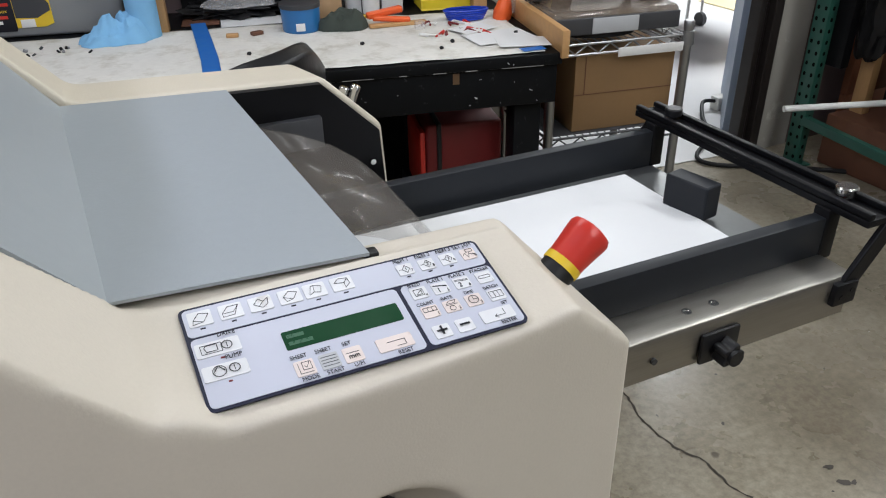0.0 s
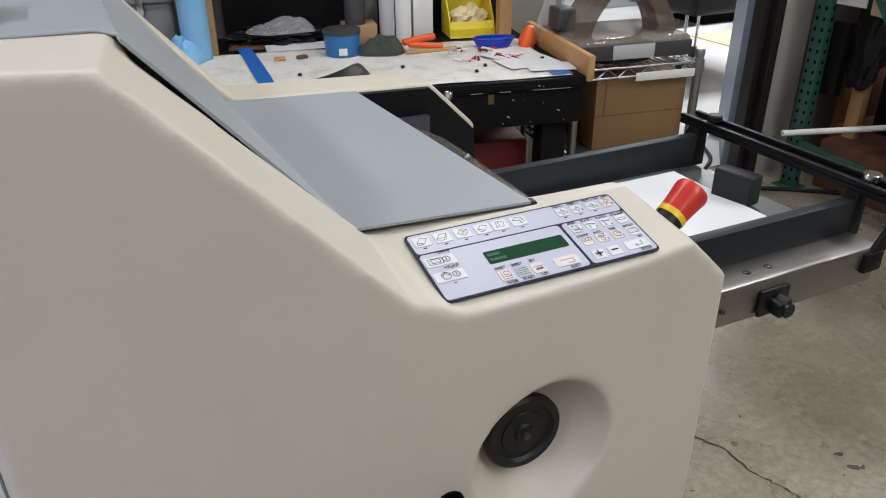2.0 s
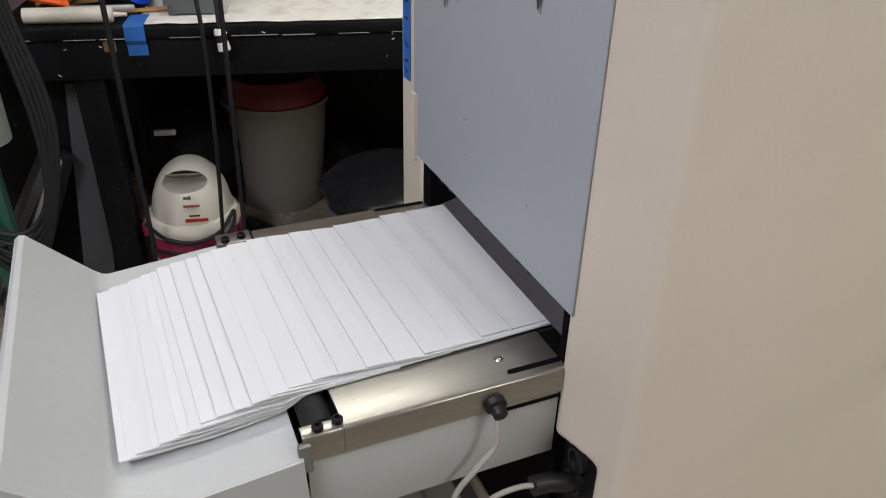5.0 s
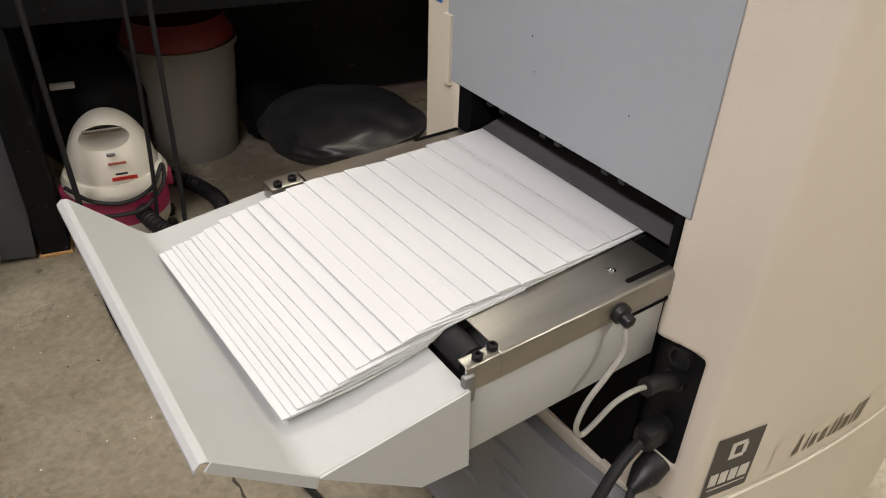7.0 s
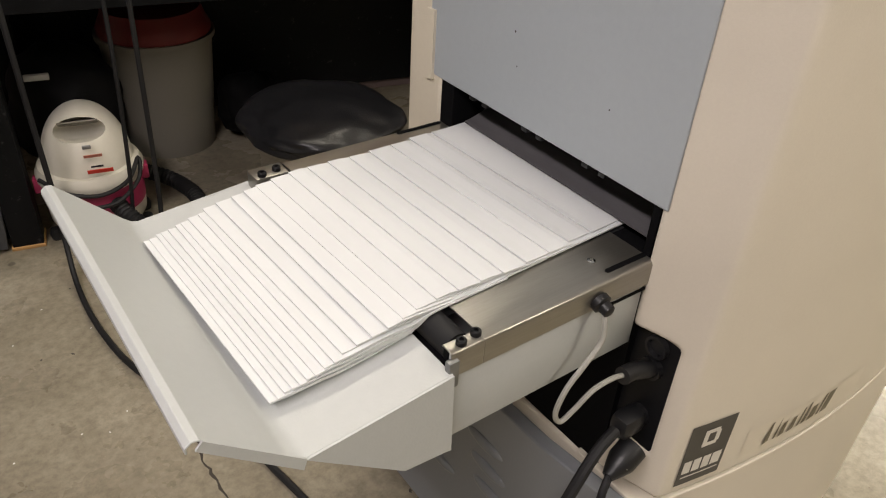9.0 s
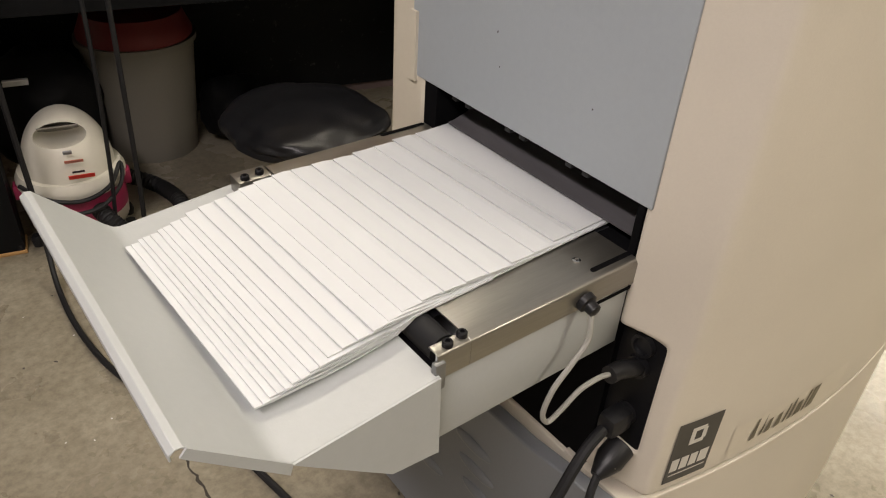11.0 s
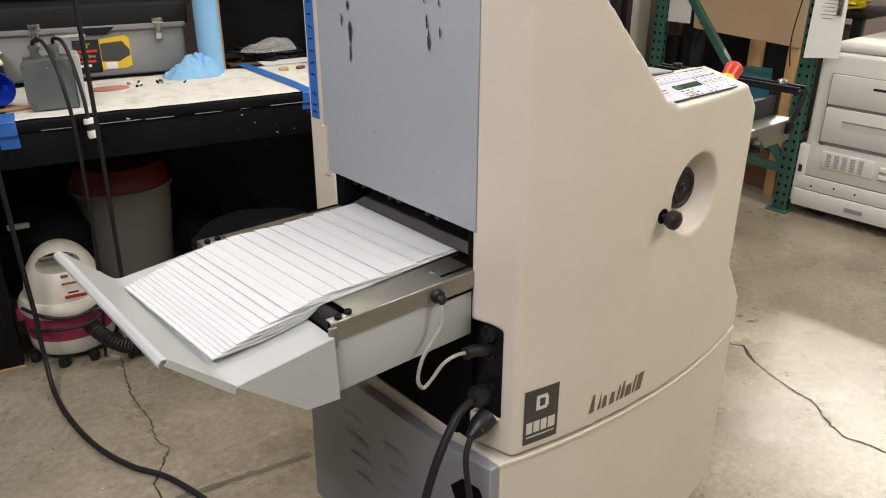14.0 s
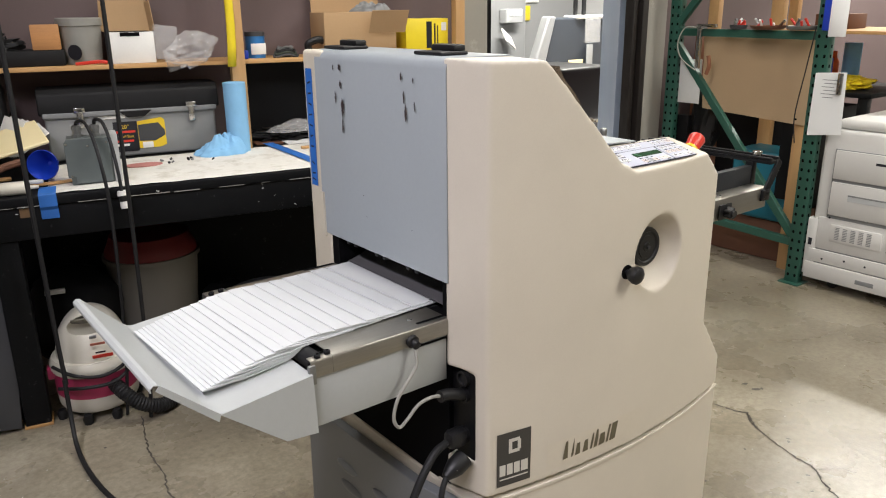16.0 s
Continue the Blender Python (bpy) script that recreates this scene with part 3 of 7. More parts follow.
def bowed(x0, x1, y1, z0, z1, n=40, inset=0.0, slant=True):
    """A block whose front follows the bow."""
    xs = [x0 + (x1 - x0) * k / n for k in range(n + 1)]
    pts = [(x, bulge(x) + inset + (corner(x) if slant else 0.0)) for x in xs] + [(x1, y1), (x0, y1)]
    return prism(pts, "z", z0, z1)


def boolean(ob, bm, op, cutter_name):
    o = ORG[ob.name]
    bmesh.ops.translate(bm, verts=bm.verts, vec=-o)
    bmesh.ops.recalc_face_normals(bm, faces=bm.faces)
    me = bpy.data.meshes.new(cutter_name)
    bm.to_mesh(me)
    bm.free()
    cut = new(cutter_name, me)
    cut.parent = ob.parent
    md = ob.modifiers.new("cut", "BOOLEAN")
    md.operation, md.object, md.solver = op, cut, "EXACT"
    return cut


def bake(ob, cutters):
    """Applies the modifiers and takes the cutting blocks away."""
    bpy.context.view_layer.update()
    me = bpy.data.meshes.new_from_object(ob.evaluated_get(bpy.context.evaluated_depsgraph_get()))
    ob.modifiers.clear()
    old = ob.data
    ob.data = me
    bpy.data.meshes.remove(old)
    for c in cutters:
        bpy.data.objects.remove(c)
    me.shade_smooth()
    me.set_sharp_from_angle(angle=radians(32))


WHEEL = Vector((0.158, 0.456, 1.019))
shell = part("near_cover", loft(FRONT, BACK, 0.36, 0.560), "beige", FM, "beige textured plastic side cover with a bowed front")
cuts = [boolean(shell, bowed(-0.3218, 0.60, 0.62, 0.5, 1.5, 180), "INTERSECT", "cut_a")]
bowl = nb()
bmesh.ops.create_icosphere(bowl, subdivisions=5, radius=1, matrix=Matrix.Translation((0.168, 0.403, 1.011)) @ Matrix.Diagonal((0.085, 0.070, 0.087, 1)))
cuts.append(boolean(shell, bowl, "DIFFERENCE", "cut_b"))
cuts.append(boolean(shell, box(-0.40, -0.298, 0.488, 0.60, 0.628, 0.834), "DIFFERENCE", "cut_c"))
cuts.append(boolean(shell, prism([(-0.15, 1.4235), (0.004, 1.2500), (0.020, 1.2395), (0.212, 1.2330), (0.37, 1.2290), (0.37, 1.65), (-0.15, 1.65)], "y", 0.527, 0.70), "DIFFERENCE", "cut_e"))
soft = shell.modifiers.new("soft", "REMESH")
soft.mode, soft.voxel_size = "VOXEL", 0.0045
ease = shell.modifiers.new("ease", "SMOOTH")
ease.factor, ease.iterations = 0.5, 6
bake(shell, cuts)
shell.data.set_sharp_from_angle(angle=radians(180))
shell.data.materials.clear()
shell.data.materials.append(M["beige"])

FAR = [(-0.322, 0.556), (-0.322, 1.444), (-0.160, 1.442), (0.004, 1.2535), (0.02, 1.2500), (0.316, 1.2385), (0.396, 1.160), (0.416, 0.768), (0.546, 0.628), (0.556, 0.556)]
FAR_BACK = [(x - (0.022 if x > 0.3 else 0.0), z) for x, z in FAR]
far = part("far_cover", loft(FAR, FAR_BACK, 1.004, 1.095), "beige_far", FM, "beige plastic cover on the far side")
add_bevel(far, 0.008, 3, 30)
part("inner_panel", prism([(0.0, 1.03), (0.0, 1.246), (0.308, 1.2335), (0.386, 1.156), (0.393, 1.03)], "y", 0.992, 1.0038), "black_metal", FM, "black inner side panel")
part("inner_bracket", rbox(0.12, 0.302, 0.980, 0.993, 1.150, 1.193, 0.002), "dark_grey", FM, "dark grey bracket on the inner panel")
for x, z in ((0.372, 1.112),):
    part("screw", cyl((x, 0.985, z), (x, 0.993, z), 0.004, seg=14), "chrome", FM)
for x in (0.358, 0.376):
    part("locking_pin", lathe((x, 1.085, 1.166), (0.35, 0, 0.94), [(0, 0.0065), (0.020, 0.0065), (0.022, 0.0075), (0.029, 0.0075), (0.031, 0.0055)], 16), "chrome", FM, "chrome spring pin")

# grey sheet cover over the rollers: rear face, top, slope and shelf
outline = [(-0.3235, 1.014), (-0.3235, 1.425), (-0.320, 1.4365), (-0.312, 1.4435), (-0.300, 1.4465), (-0.168, 1.4455), (-0.152, 1.4405), (0.015, 1.2500), (0.208, 1.2405)]
part("sheet_cover", ribbon(outline[:7], -0.0035, "y", 0.549, 1.036), "grey_cover", FM, "blue grey painted sheet metal rear cover", bevel=0.0015)
hopper = ribbon(outline[6:], -0.003, "y", 0.529, 0.999)
for v in hopper.verts:
    v.co.x -= 0.046 * (v.co.y - 0.529) * min(1.0, max(0.0, (v.co.x + 0.15) / 0.15))
    v.co.z += 0.004 * (v.co.y - 0.529)
part("hopper_cover", hopper, "grey_cover", FM, "blue grey painted sheet metal hopper cover", smooth=False)
part("edge_strip", box(-0.3285, -0.3205, 1.022, 1.040, 1.006, 1.115), "beige_far", FM)
part("cover_latch", rbox(0.205, 0.217, 0.530, 0.542, 1.232, 1.2385, 0.002), "black_plastic", FM)
for y in (0.635, 0.985):
    grip = rbox(-0.30, -0.235, y - 0.045, y + 0.045, 1.4465, 1.4535, 0.003)
    rbox(-0.262, -0.232, y - 0.035, y + 0.04, 1.451, 1.4655, 0.005, bm=grip)
    part("hinge", grip, "black_plastic", FM, "black plastic hinge on the cover")
rnd = random.Random(11)
for k, (cy, cz, wy, hz) in enumerate([(0.912, 1.325, 0.012, 0.045), (0.917, 1.375, 0.008, 0.022), (0.914, 1.285, 0.008, 0.035), (0.94, 1.345, 0.006, 0.03), (0.918, 1.412, 0.012, 0.014), (0.945, 1.41, 0.006, 0.014),
                                      (0.677, 1.365, 0.006, 0.028), (0.672, 1.335, 0.008, 0.035), (0.642, 1.35, 0.004, 0.022), (0.685, 1.405, 0.006, 0.018), (0.645, 1.40, 0.004, 0.012), (0.84, 1.14, 0.003, 0.004), (0.66, 1.10, 0.003, 0.003), (0.83, 1.095, 0.002, 0.003)]):
    bm = nb()
    vs = [bm.verts.new((-0.3276, cy + wy * 0.5 * math.cos(2 * math.pi * j / 18) * rnd.uniform(0.5, 1.2), cz + hz * 0.5 * math.sin(2 * math.pi * j / 18) * rnd.uniform(0.7, 1.1))) for j in range(18)]
    bm.faces.new(vs)
    part("paint_chip", bm, "chip", FM, "dark bare spot where the paint is chipped", smooth=False)
tape = nb()
rows = [(1.125, 0.03), (1.155, 0.031), (1.25, 0.03), (1.35, 0.032), (1.402, 0.03)]
vs = [(tape.verts.new((-0.3225 - 0.0008, 1.052, z)), tape.verts.new((-0.3225 - 0.0008, 1.052 + w, z))) for z, w in rows]
for a, c in zip(vs, vs[1:]):
    tape.faces.new((a[0], a[1], c[1], c[0]))
strip = part("tape_strip", tape, "blue_tape", FM, "strip of blue masking tape with handwritten marks", smooth=False)
for k, z in enumerate((1.37, 1.345, 1.32, 1.295, 1.27, 1.245, 1.22, 1.18, 1.155, 1.14)):
    part("pen_stroke", obox(pose(-0.3239, 1.067, z, (17 * k) % 40 - 20), 0.0004, 0.014, 0.0035), "panel_line", strip, smooth=False)

# inside of the machine, its shade put in as near-black blocks
part("inside", box(-0.20, 0.185, 0.605, 0.99, 0.80, 1.20), "void", FM, "near-black block standing in for the shade inside the machine")
for y in (0.66, 0.69, 0.78, 0.81, 0.90, 0.93):
    part("nip_block", rbox(-0.320, -0.305, y - 0.006, y + 0.006, 1.005, 1.014, 0.002), "black_plastic", FM)

# base cabinet
part("base_cabinet", bowed(-0.318, 0.537, 1.13, 0.06, 0.540, inset=0.004, slant=False), "beige", FM, "beige base cabinet with a bowed front", bevel=0.006, seg=3)
pts = [(-0.322 + 0.862 * k / 40, bulge(-0.322 + 0.862 * k / 40) + 0.001) for k in range(41)]
part("base_rim", prism(pts + [(0.540, 0.6), (-0.322, 0.6)], "z", 0.536, 0.546), "beige", FM, "beige rim along the top of the base", bevel=0.002)
side = prism([(0.470, 0.03), (0.470, 0.545), (0.66, 0.515), (1.15, 0.50), (1.16, 0.03)], "x", -0.345, -0.318)
part("base_side_panel", side, "grey_base", FM, "dark grey louvred side panel", bevel=0.003)
part("inner_wall", box(-0.312, -0.28, 0.562, 1.0, 0.50, 0.80), "void", FM, "near-black block standing in for the shade under the delivery")
for row in range(4):
    for colm in range(2):
        y = 0.95 - 0.17 * colm - 0.015 * row
        z = 0.40 - 0.055 * row
        lv = nb()
        bmesh.ops.create_uvsphere(lv, u_segments=16, v_segments=8, radius=1, matrix=Matrix.Translation((-0.344, y, z)) @ Matrix.Diagonal((0.010, 0.052, 0.014, 1)))
        part("louvre", lv, "grey_base", FM)
part("base_handle", prism([(0.585, 0.435), (0.550, 0.474), (0.500, 0.480), (0.490, 0.465), (0.490, 0.392), (0.565, 0.392)], "x", -0.3465, -0.3440), "void", FM, "black finger hole in the side panel", bevel=0.004)
part("plinth", box(-0.28, 0.52, 0.52, 1.08, 0.0, 0.07), "void", FM, "recessed plinth coloured near-black for its shade")

# connector recess
part("connector_plate", box(-0.3005, -0.270, 0.491, 0.60, 0.63, 0.832), "black_metal", FM, "black connector plate")
for z in (0.812, 0.775, 0.685):
    part("socket", lathe((-0.2995, 0.524, z), (-1, 0, 0), [(0, 0.017), (0.010, 0.017), (0.010, 0.013), (0.004, 0.012), (0.004, 0)], 20), "black_plastic", FM, "round black socket")
part("plug", tube([(-0.308, 0.522, 0.778), (-0.328, 0.522, 0.785), (-0.345, 0.524, 0.79), (-0.366, 0.524, 0.792)], 0.0125, 12), "black_plastic", FM, "black angled plug")
part("power_plug", rbox(-0.350, -0.302, 0.506, 0.540, 0.664, 0.704, 0.012), "black_plastic", FM, "black power plug")
plug2 = lathe((-0.318, 0.508, 0.640), (-0.9, -0.1, -0.35), [(0, 0.021), (0.028, 0.021), (0.042, 0.016), (0.058, 0.009)], 18)
part("mains_inlet", plug2, "black_plastic", FM, "black mains connector with metal screws")
for y, z in ((0.490, 0.636), (0.517, 0.629)):
    part("screw", cyl((-0.340, y, z), (-0.352, y, z - 0.003), 0.003, seg=10), "chrome", FM)
part("sensor_cable", tube([(-0.412, 0.543, 0.915), (-0.415, 0.533, 0.895), (-0.418, 0.530, 0.872), (-0.440, 0.530, 0.845), (-0.462, 0.532, 0.815), (-0.470, 0.535, 0.775), (-0.458, 0.535, 0.752), (-0.440, 0.532, 0.765), (-0.415, 0.528, 0.79), (-0.385, 0.525, 0.797), (-0.362, 0.524, 0.792)], 0.0036, 8), "cable_grey", FM, "thin grey sensor cable")
part("cable_gland", lathe((-0.412, 0.552, 0.918), (0, -1, -0.25), [(0, 0.013), (0.008, 0.013), (0.010, 0.009), (0.020, 0.0085), (0.022, 0.005)], 14), "black_plastic", FM)
part("power_cable", tube([(-0.352, 0.522, 0.682), (-0.395, 0.515, 0.668), (-0.45, 0.51, 0.59), (-0.475, 0.52, 0.48), (-0.485, 0.53, 0.33), (-0.48, 0.56, 0.15), (-0.46, 0.66, 0.03), (-0.40, 0.80, 0.012)], 0.0085, 10), "rubber", FM, "thick black power cable")
part("mains_cable", tube([(-0.368, 0.502, 0.62), (-0.392, 0.490, 0.58), (-0.392, 0.472, 0.47), (-0.385, 0.475, 0.36), (-0.385, 0.485, 0.2), (-0.40, 0.52, 0.05), (-0.45, 0.62, 0.012)], 0.0062, 10), "rubber", FM, "black mains cable")

# hand wheel, pull knob
wheel = lathe(WHEEL, (0, -1, 0), [(-0.03, 0.014), (0.0, 0.014), (0.0, 0.0425), (0.006, 0.045), (0.013, 0.045), (0.016, 0.0425), (0.016, 0.036), (0.012, 0.033), (0.012, 0.0265), (0.0135, 0.0255), (0.0135, 0.012), (0.0165, 0.010), (0.0165, 0.0)], 48)
hw = part("hand_wheel", wheel, "black_plastic", FM, "black hand wheel in a round recess")
part("hub_screw", cyl(WHEEL + Vector((0, -0.017, 0)), WHEEL + Vector((0, -0.021, 0)), 0.0045, seg=6), "dark_grey", hw)
kb = lathe((0.055, 0.428, 0.992), (0.10, -1, -0.10), [(-0.02, 0.0055), (0.018, 0.0055), (0.020, 0.009), (0.026, 0.0155), (0.036, 0.0195), (0.045, 0.0190), (0.050, 0.013), (0.0515, 0.0)], 28)
part("pull_knob", kb, "black_plastic", FM, "black pull knob")
part("knob_seat", lathe((0.057, 0.4140, 0.990), (0, -1, 0), [(-0.004, 0.0160), (0.0010, 0.0160), (0.0016, 0.0148), (0.0010, 0.0138), (0.0006, 0.0)], 24), "void", FM, "dark round hole behind the knob")

# emergency stop on the chamfered corner
axis = Vector((0.80, 0.12, 0.59))
e0 = Vector((0.357, 0.490, 1.2010))
es = part("emergency_stop", lathe(e0, axis, [(-0.020, 0.0160), (0.007, 0.0160), (0.007, 0.012)], 24), "black_plastic", FM, "black base of the stop button")
part("stop_collar", lathe(e0 + axis * 0.007, axis, [(0, 0.0172), (0.007, 0.0172), (0.008, 0.0155)], 28), "yellow", es, "yellow ring")
part("stop_button", lathe(e0 + axis * 0.014, axis, [(0, 0.0168), (0.006, 0.0172), (0.018, 0.0184), (0.027, 0.0196), (0.032, 0.0198), (0.0360, 0.0180), (0.038, 0.0126), (0.0386, 0.0)], 32), "red", es, "red mushroom button")

# control panel: axes along its width and up its slope
P0 = Vector((0.0605, 0.4265, 1.2128))
PX = Vector((0.2340, -0.002, 0.0005))
PY = Vector((-0.003, 0.0870, 0.0262))
PW, PH = PX.length, PY.length
px, pyv = PX.normalized(), PY.normalized()
pz = px.cross(pyv).normalized()
PANEL = Matrix((px, pyv, pz)).transposed().to_4x4()
PANEL.translation = P0 - pz * 0.0004


def round_rect(x0, x1, y0, y1, r, n=5):
    pts = []
    for cx, cy, a in ((x1 - r, y1 - r, 0), (x0 + r, y1 - r, 90), (x0 + r, y0 + r, 180), (x1 - r, y0 + r, 270)):
        pts += [(cx + r * math.cos(radians(a + 90 * k / n)), cy + r * math.sin(radians(a + 90 * k / n))) for k in range(n + 1)]
    return pts


def plate(x0, x1, y0, y1, z0, z1, r=0.003):
    bm = prism(round_rect(x0, x1, y0, y1, r), "z", z0, z1)
    bm.transform(PANEL)
    return bm


def words(parent, s, x, y, size=0.0042, material="ink", rot=0):
    part("lettering", text_bm(s, size * 1.12, PANEL @ pose(x, y, 0.0026, 0, 0, rot) @ Matrix.Diagonal((0.90, 1, 1, 1)), 0.00015), material, parent, smooth=False)


def stroke(pts, w=0.0006, z=0.0030):
    """Thin printed lines on the panel through 2D points."""
    bm = nb()
    for a, c in zip(pts, pts[1:]):
        a, c = Vector(a), Vector(c)
        d = c - a
        if d.length < 1e-6:
            continue
        m = PANEL @ Matrix.Translation((*((a + c) / 2), z)) @ pose(0, 0, 0, 0, 0, math.degrees(math.atan2(d.y, d.x)))
        obox(m, d.length + w, w, 0.0002, bm)
    return bm


def ring_pts(cx, cy, r, n=18):
    return [(cx + r * math.cos(2 * math.pi * k / n), cy + r * math.sin(2 * math.pi * k / n)) for k in range(n + 1)]


CP = part("control_panel", plate(0, PW, 0, PH, -0.0006, 0.0008, 0.005), "panel_line", FM, "control panel edged in dark blue with worn keys")
part("panel_field", plate(0.0022, PW - 0.0022, PH * 0.695, PH - 0.0022, 0.0008, 0.0014, 0.004), "panel", CP, "lavender field")
part("panel_field", plate(0.0022, PW * 0.653, 0.0022, PH * 0.675, 0.0008, 0.0014, 0.004), "panel", CP, "lavender field")
part("panel_field", plate(PW * 0.667, PW - 0.0022, 0.0022, PH * 0.675, 0.0008, 0.0014, 0.004), "panel", CP, "lavender field")
part("display", plate(PW * 0.260, PW * 0.630, PH * 0.345, PH * 0.525, 0.0014, 0.0020, 0.0015), "lcd", CP, "green liquid crystal display")


def key(x, y, w, h, material="key", marks=()):
    k = part("key", plate(x - w / 2, x + w / 2, y - h / 2, y + h / 2, 0.0014, 0.0022, 0.0014), material, CP)
    for pts in marks:
        part("symbol", stroke([(x + a * w, y + b * h) for a, b in pts], 0.00036, 0.0024), "ink", k, smooth=False)
    return k


KW, KH = 0.0165, 0.0135
FOLDS = [
    [[(-0.3, -0.1), (0.0, 0.35), (0.38, 0.2), (0.1, -0.3), (-0.3, -0.1), (-0.35, -0.38), (0.1, -0.3)]],
    [[(-0.38, -0.1), (-0.1, 0.32), (0.36, 0.32), (0.1, -0.1), (-0.38, -0.1)], [(-0.38, -0.1), (-0.36, -0.34), (0.12, -0.3), (0.36, 0.32)]],
    [[(-0.3, 0.0), (-0.05, 0.35), (0.12, 0.1), (-0.1, -0.2), (-0.3, 0.0)], [(0.12, 0.1), (0.36, 0.3), (0.3, -0.1), (0.05, -0.32), (-0.1, -0.2)]],
    [[(-0.3, 0.0), (0.0, 0.35), (0.35, 0.18), (0.1, -0.25), (-0.3, 0.0)], [(-0.3, 0.0), (-0.2, -0.35), (0.1, -0.25)]],
    [[(-0.3, -0.3), (-0.12, 0.32), (0.0, 0.32), (-0.05, -0.15), (-0.3, -0.3)], [(0.0, 0.32), (0.34, 0.18), (0.22, -0.25), (-0.05, -0.15)]],
    [[(-0.35, 0.1), (-0.1, 0.38), (0.3, 0.3), (0.1, 0.0), (-0.35, 0.1)], [(0.1, 0.0), (0.1, -0.35), (0.34, -0.1), (0.3, 0.3)]],
]
ytop = PH * 0.852
for k, fx in enumerate((0.057, 0.149, 0.240, 0.332, 0.412, 0.502)):
    key(PW * fx, ytop + 0.001, KW, KH, "key", FOLDS[k])
    part("indicator", plate(PW * fx - 0.0018, PW * fx + 0.0018, PH * 0.757, PH * 0.768, 0.0014, 0.0018, 0.0003), "ink", CP)
for k, fx in enumerate((0.717, 0.794, 0.871)):
    key(PW * fx, PH * 0.845, 0.0125, 0.0112, "key", [[(-0.4, 0), (-0.2, 0), (0.05, 0.35), (0.3, 0.0), (0.05, -0.35), (-0.2, 0)]])
    words(CP, "MEM %d" % (k + 1), PW * fx, PH * 0.945, 0.0046)
    words(CP, str(k + 1), PW * fx + 0.0006, PH * 0.845, 0.0036)
    words(CP, str(k + 7), PW * fx + 0.0048, PH * 0.815, 0.0034)
    part("indicator", plate(PW * fx - 0.0016, PW * fx + 0.0016, PH * 0.757, PH * 0.768, 0.0014, 0.0018, 0.0003), "ink", CP)
key(PW * 0.948, PH * 0.845, 0.0120, 0.0115, "key_pink", [[(-0.4, -0.1), (-0.25, 0.1), (-0.1, -0.35), (0.05, 0.05), (0.15, -0.1), (0.4, -0.1)], [(-0.1, 0.15), (-0.1, 0.42), (0.35, 0.42), (0.35, 0.15), (-0.1, 0.15)]])
words(CP, "SET JAM", PW * 0.941, PH * 0.945, 0.0046)
words(CP, "0", PW * 0.970, PH * 0.815, 0.0034)
GRID = [("SPEED", 0.717, 0.56, "4", "key", [[(-0.3, -0.25), (-0.3, 0.3), (0.25, 0.3), (0.25, -0.25), (-0.3, -0.25)], [(-0.2, -0.15), (0.15, 0.2), (0.15, -0.15), (-0.2, -0.15)]]),
        ("PLATE 1", 0.791, 0.555, "5", "key", [[(-0.4, 0.3), (0.4, 0.1)], [(-0.4, 0.25), (0.4, 0.05)]]),
        ("PLATE 2", 0.868, 0.553, "6", "key", [[(-0.4, 0.3), (0.4, 0.2)], [(-0.4, 0.2), (0.4, 0.1)]]),
        ("STACKER", 0.949, 0.55, ".", "key", [[(-0.3, 0.15), (0.3, 0.15), (0.4, 0.02), (0.3, -0.1), (-0.3, -0.1), (-0.4, 0.02), (-0.3, 0.15)]]),
        ("COUNT", 0.719, 0.345, "1", "key_pink", [[(-0.4, 0.0), (-0.4, 0.35), (0.4, 0.35), (0.4, 0.0), (-0.4, 0.0)], [(-0.13, 0.0), (-0.13, 0.35)], [(0.13, 0.0), (0.13, 0.35)]]),
        ("RATE", 0.793, 0.345, "2", "key_pink", [[(-0.35, 0.1), (0.35, 0.1)], [(-0.3, 0.2), (-0.1, 0.42), (0.35, 0.42), (0.2, 0.2), (-0.3, 0.2)]]),
        ("TIME", 0.870, 0.345, "3", "key_pink", []),
        ("BATCH", 0.950, 0.34, "", "key", [[(-0.4, -0.25), (-0.4, 0.3), (0.4, 0.3), (0.4, -0.25), (-0.4, -0.25)], [(-0.13, -0.25), (-0.13, 0.3)], [(0.13, -0.25), (0.13, 0.3)]])]
for label, fx, fy, digit, material, marks in GRID:
    k = key(PW * fx, PH * fy, 0.0128, 0.0112, material, marks)
    words(CP, label, PW * fx - 0.001, PH * fy + 0.0079, 0.0038)
    if digit:
        words(CP, digit, PW * fx + 0.0048, PH * fy - 0.0036, 0.0034)
words(CP, "1", PW * 0.782, PH * 0.53, 0.0058), words(CP, "2", PW * 0.858, PH * 0.53, 0.0058)
part("symbol", stroke(ring_pts(PW * 0.868, PH * 0.345, 0.0038), 0.00045), "ink", CP, smooth=False)
part("symbol", stroke([(PW * 0.868, PH * 0.38), (PW * 0.868, PH * 0.345), (PW * 0.882, PH * 0.345)], 0.00045), "ink", CP, smooth=False)
part("symbol", stroke(ring_pts(PW * 0.790, PH * 0.315, 0.0022), 0.0004), "ink", CP, smooth=False)
for fx, horiz in ((0.719, 1), (0.796, 0)):
    key(PW * fx, PH * 0.13, 0.0130, 0.0118)
    part("symbol", stroke([(PW * fx - 0.0032, PH * 0.135), (PW * fx + 0.0032, PH * 0.135)], 0.0016), "ink", CP, smooth=False)
    if horiz:
        part("symbol", stroke([(PW * fx, PH * 0.135 - 0.0032), (PW * fx, PH * 0.135 + 0.0032)], 0.0016), "ink", CP, smooth=False)
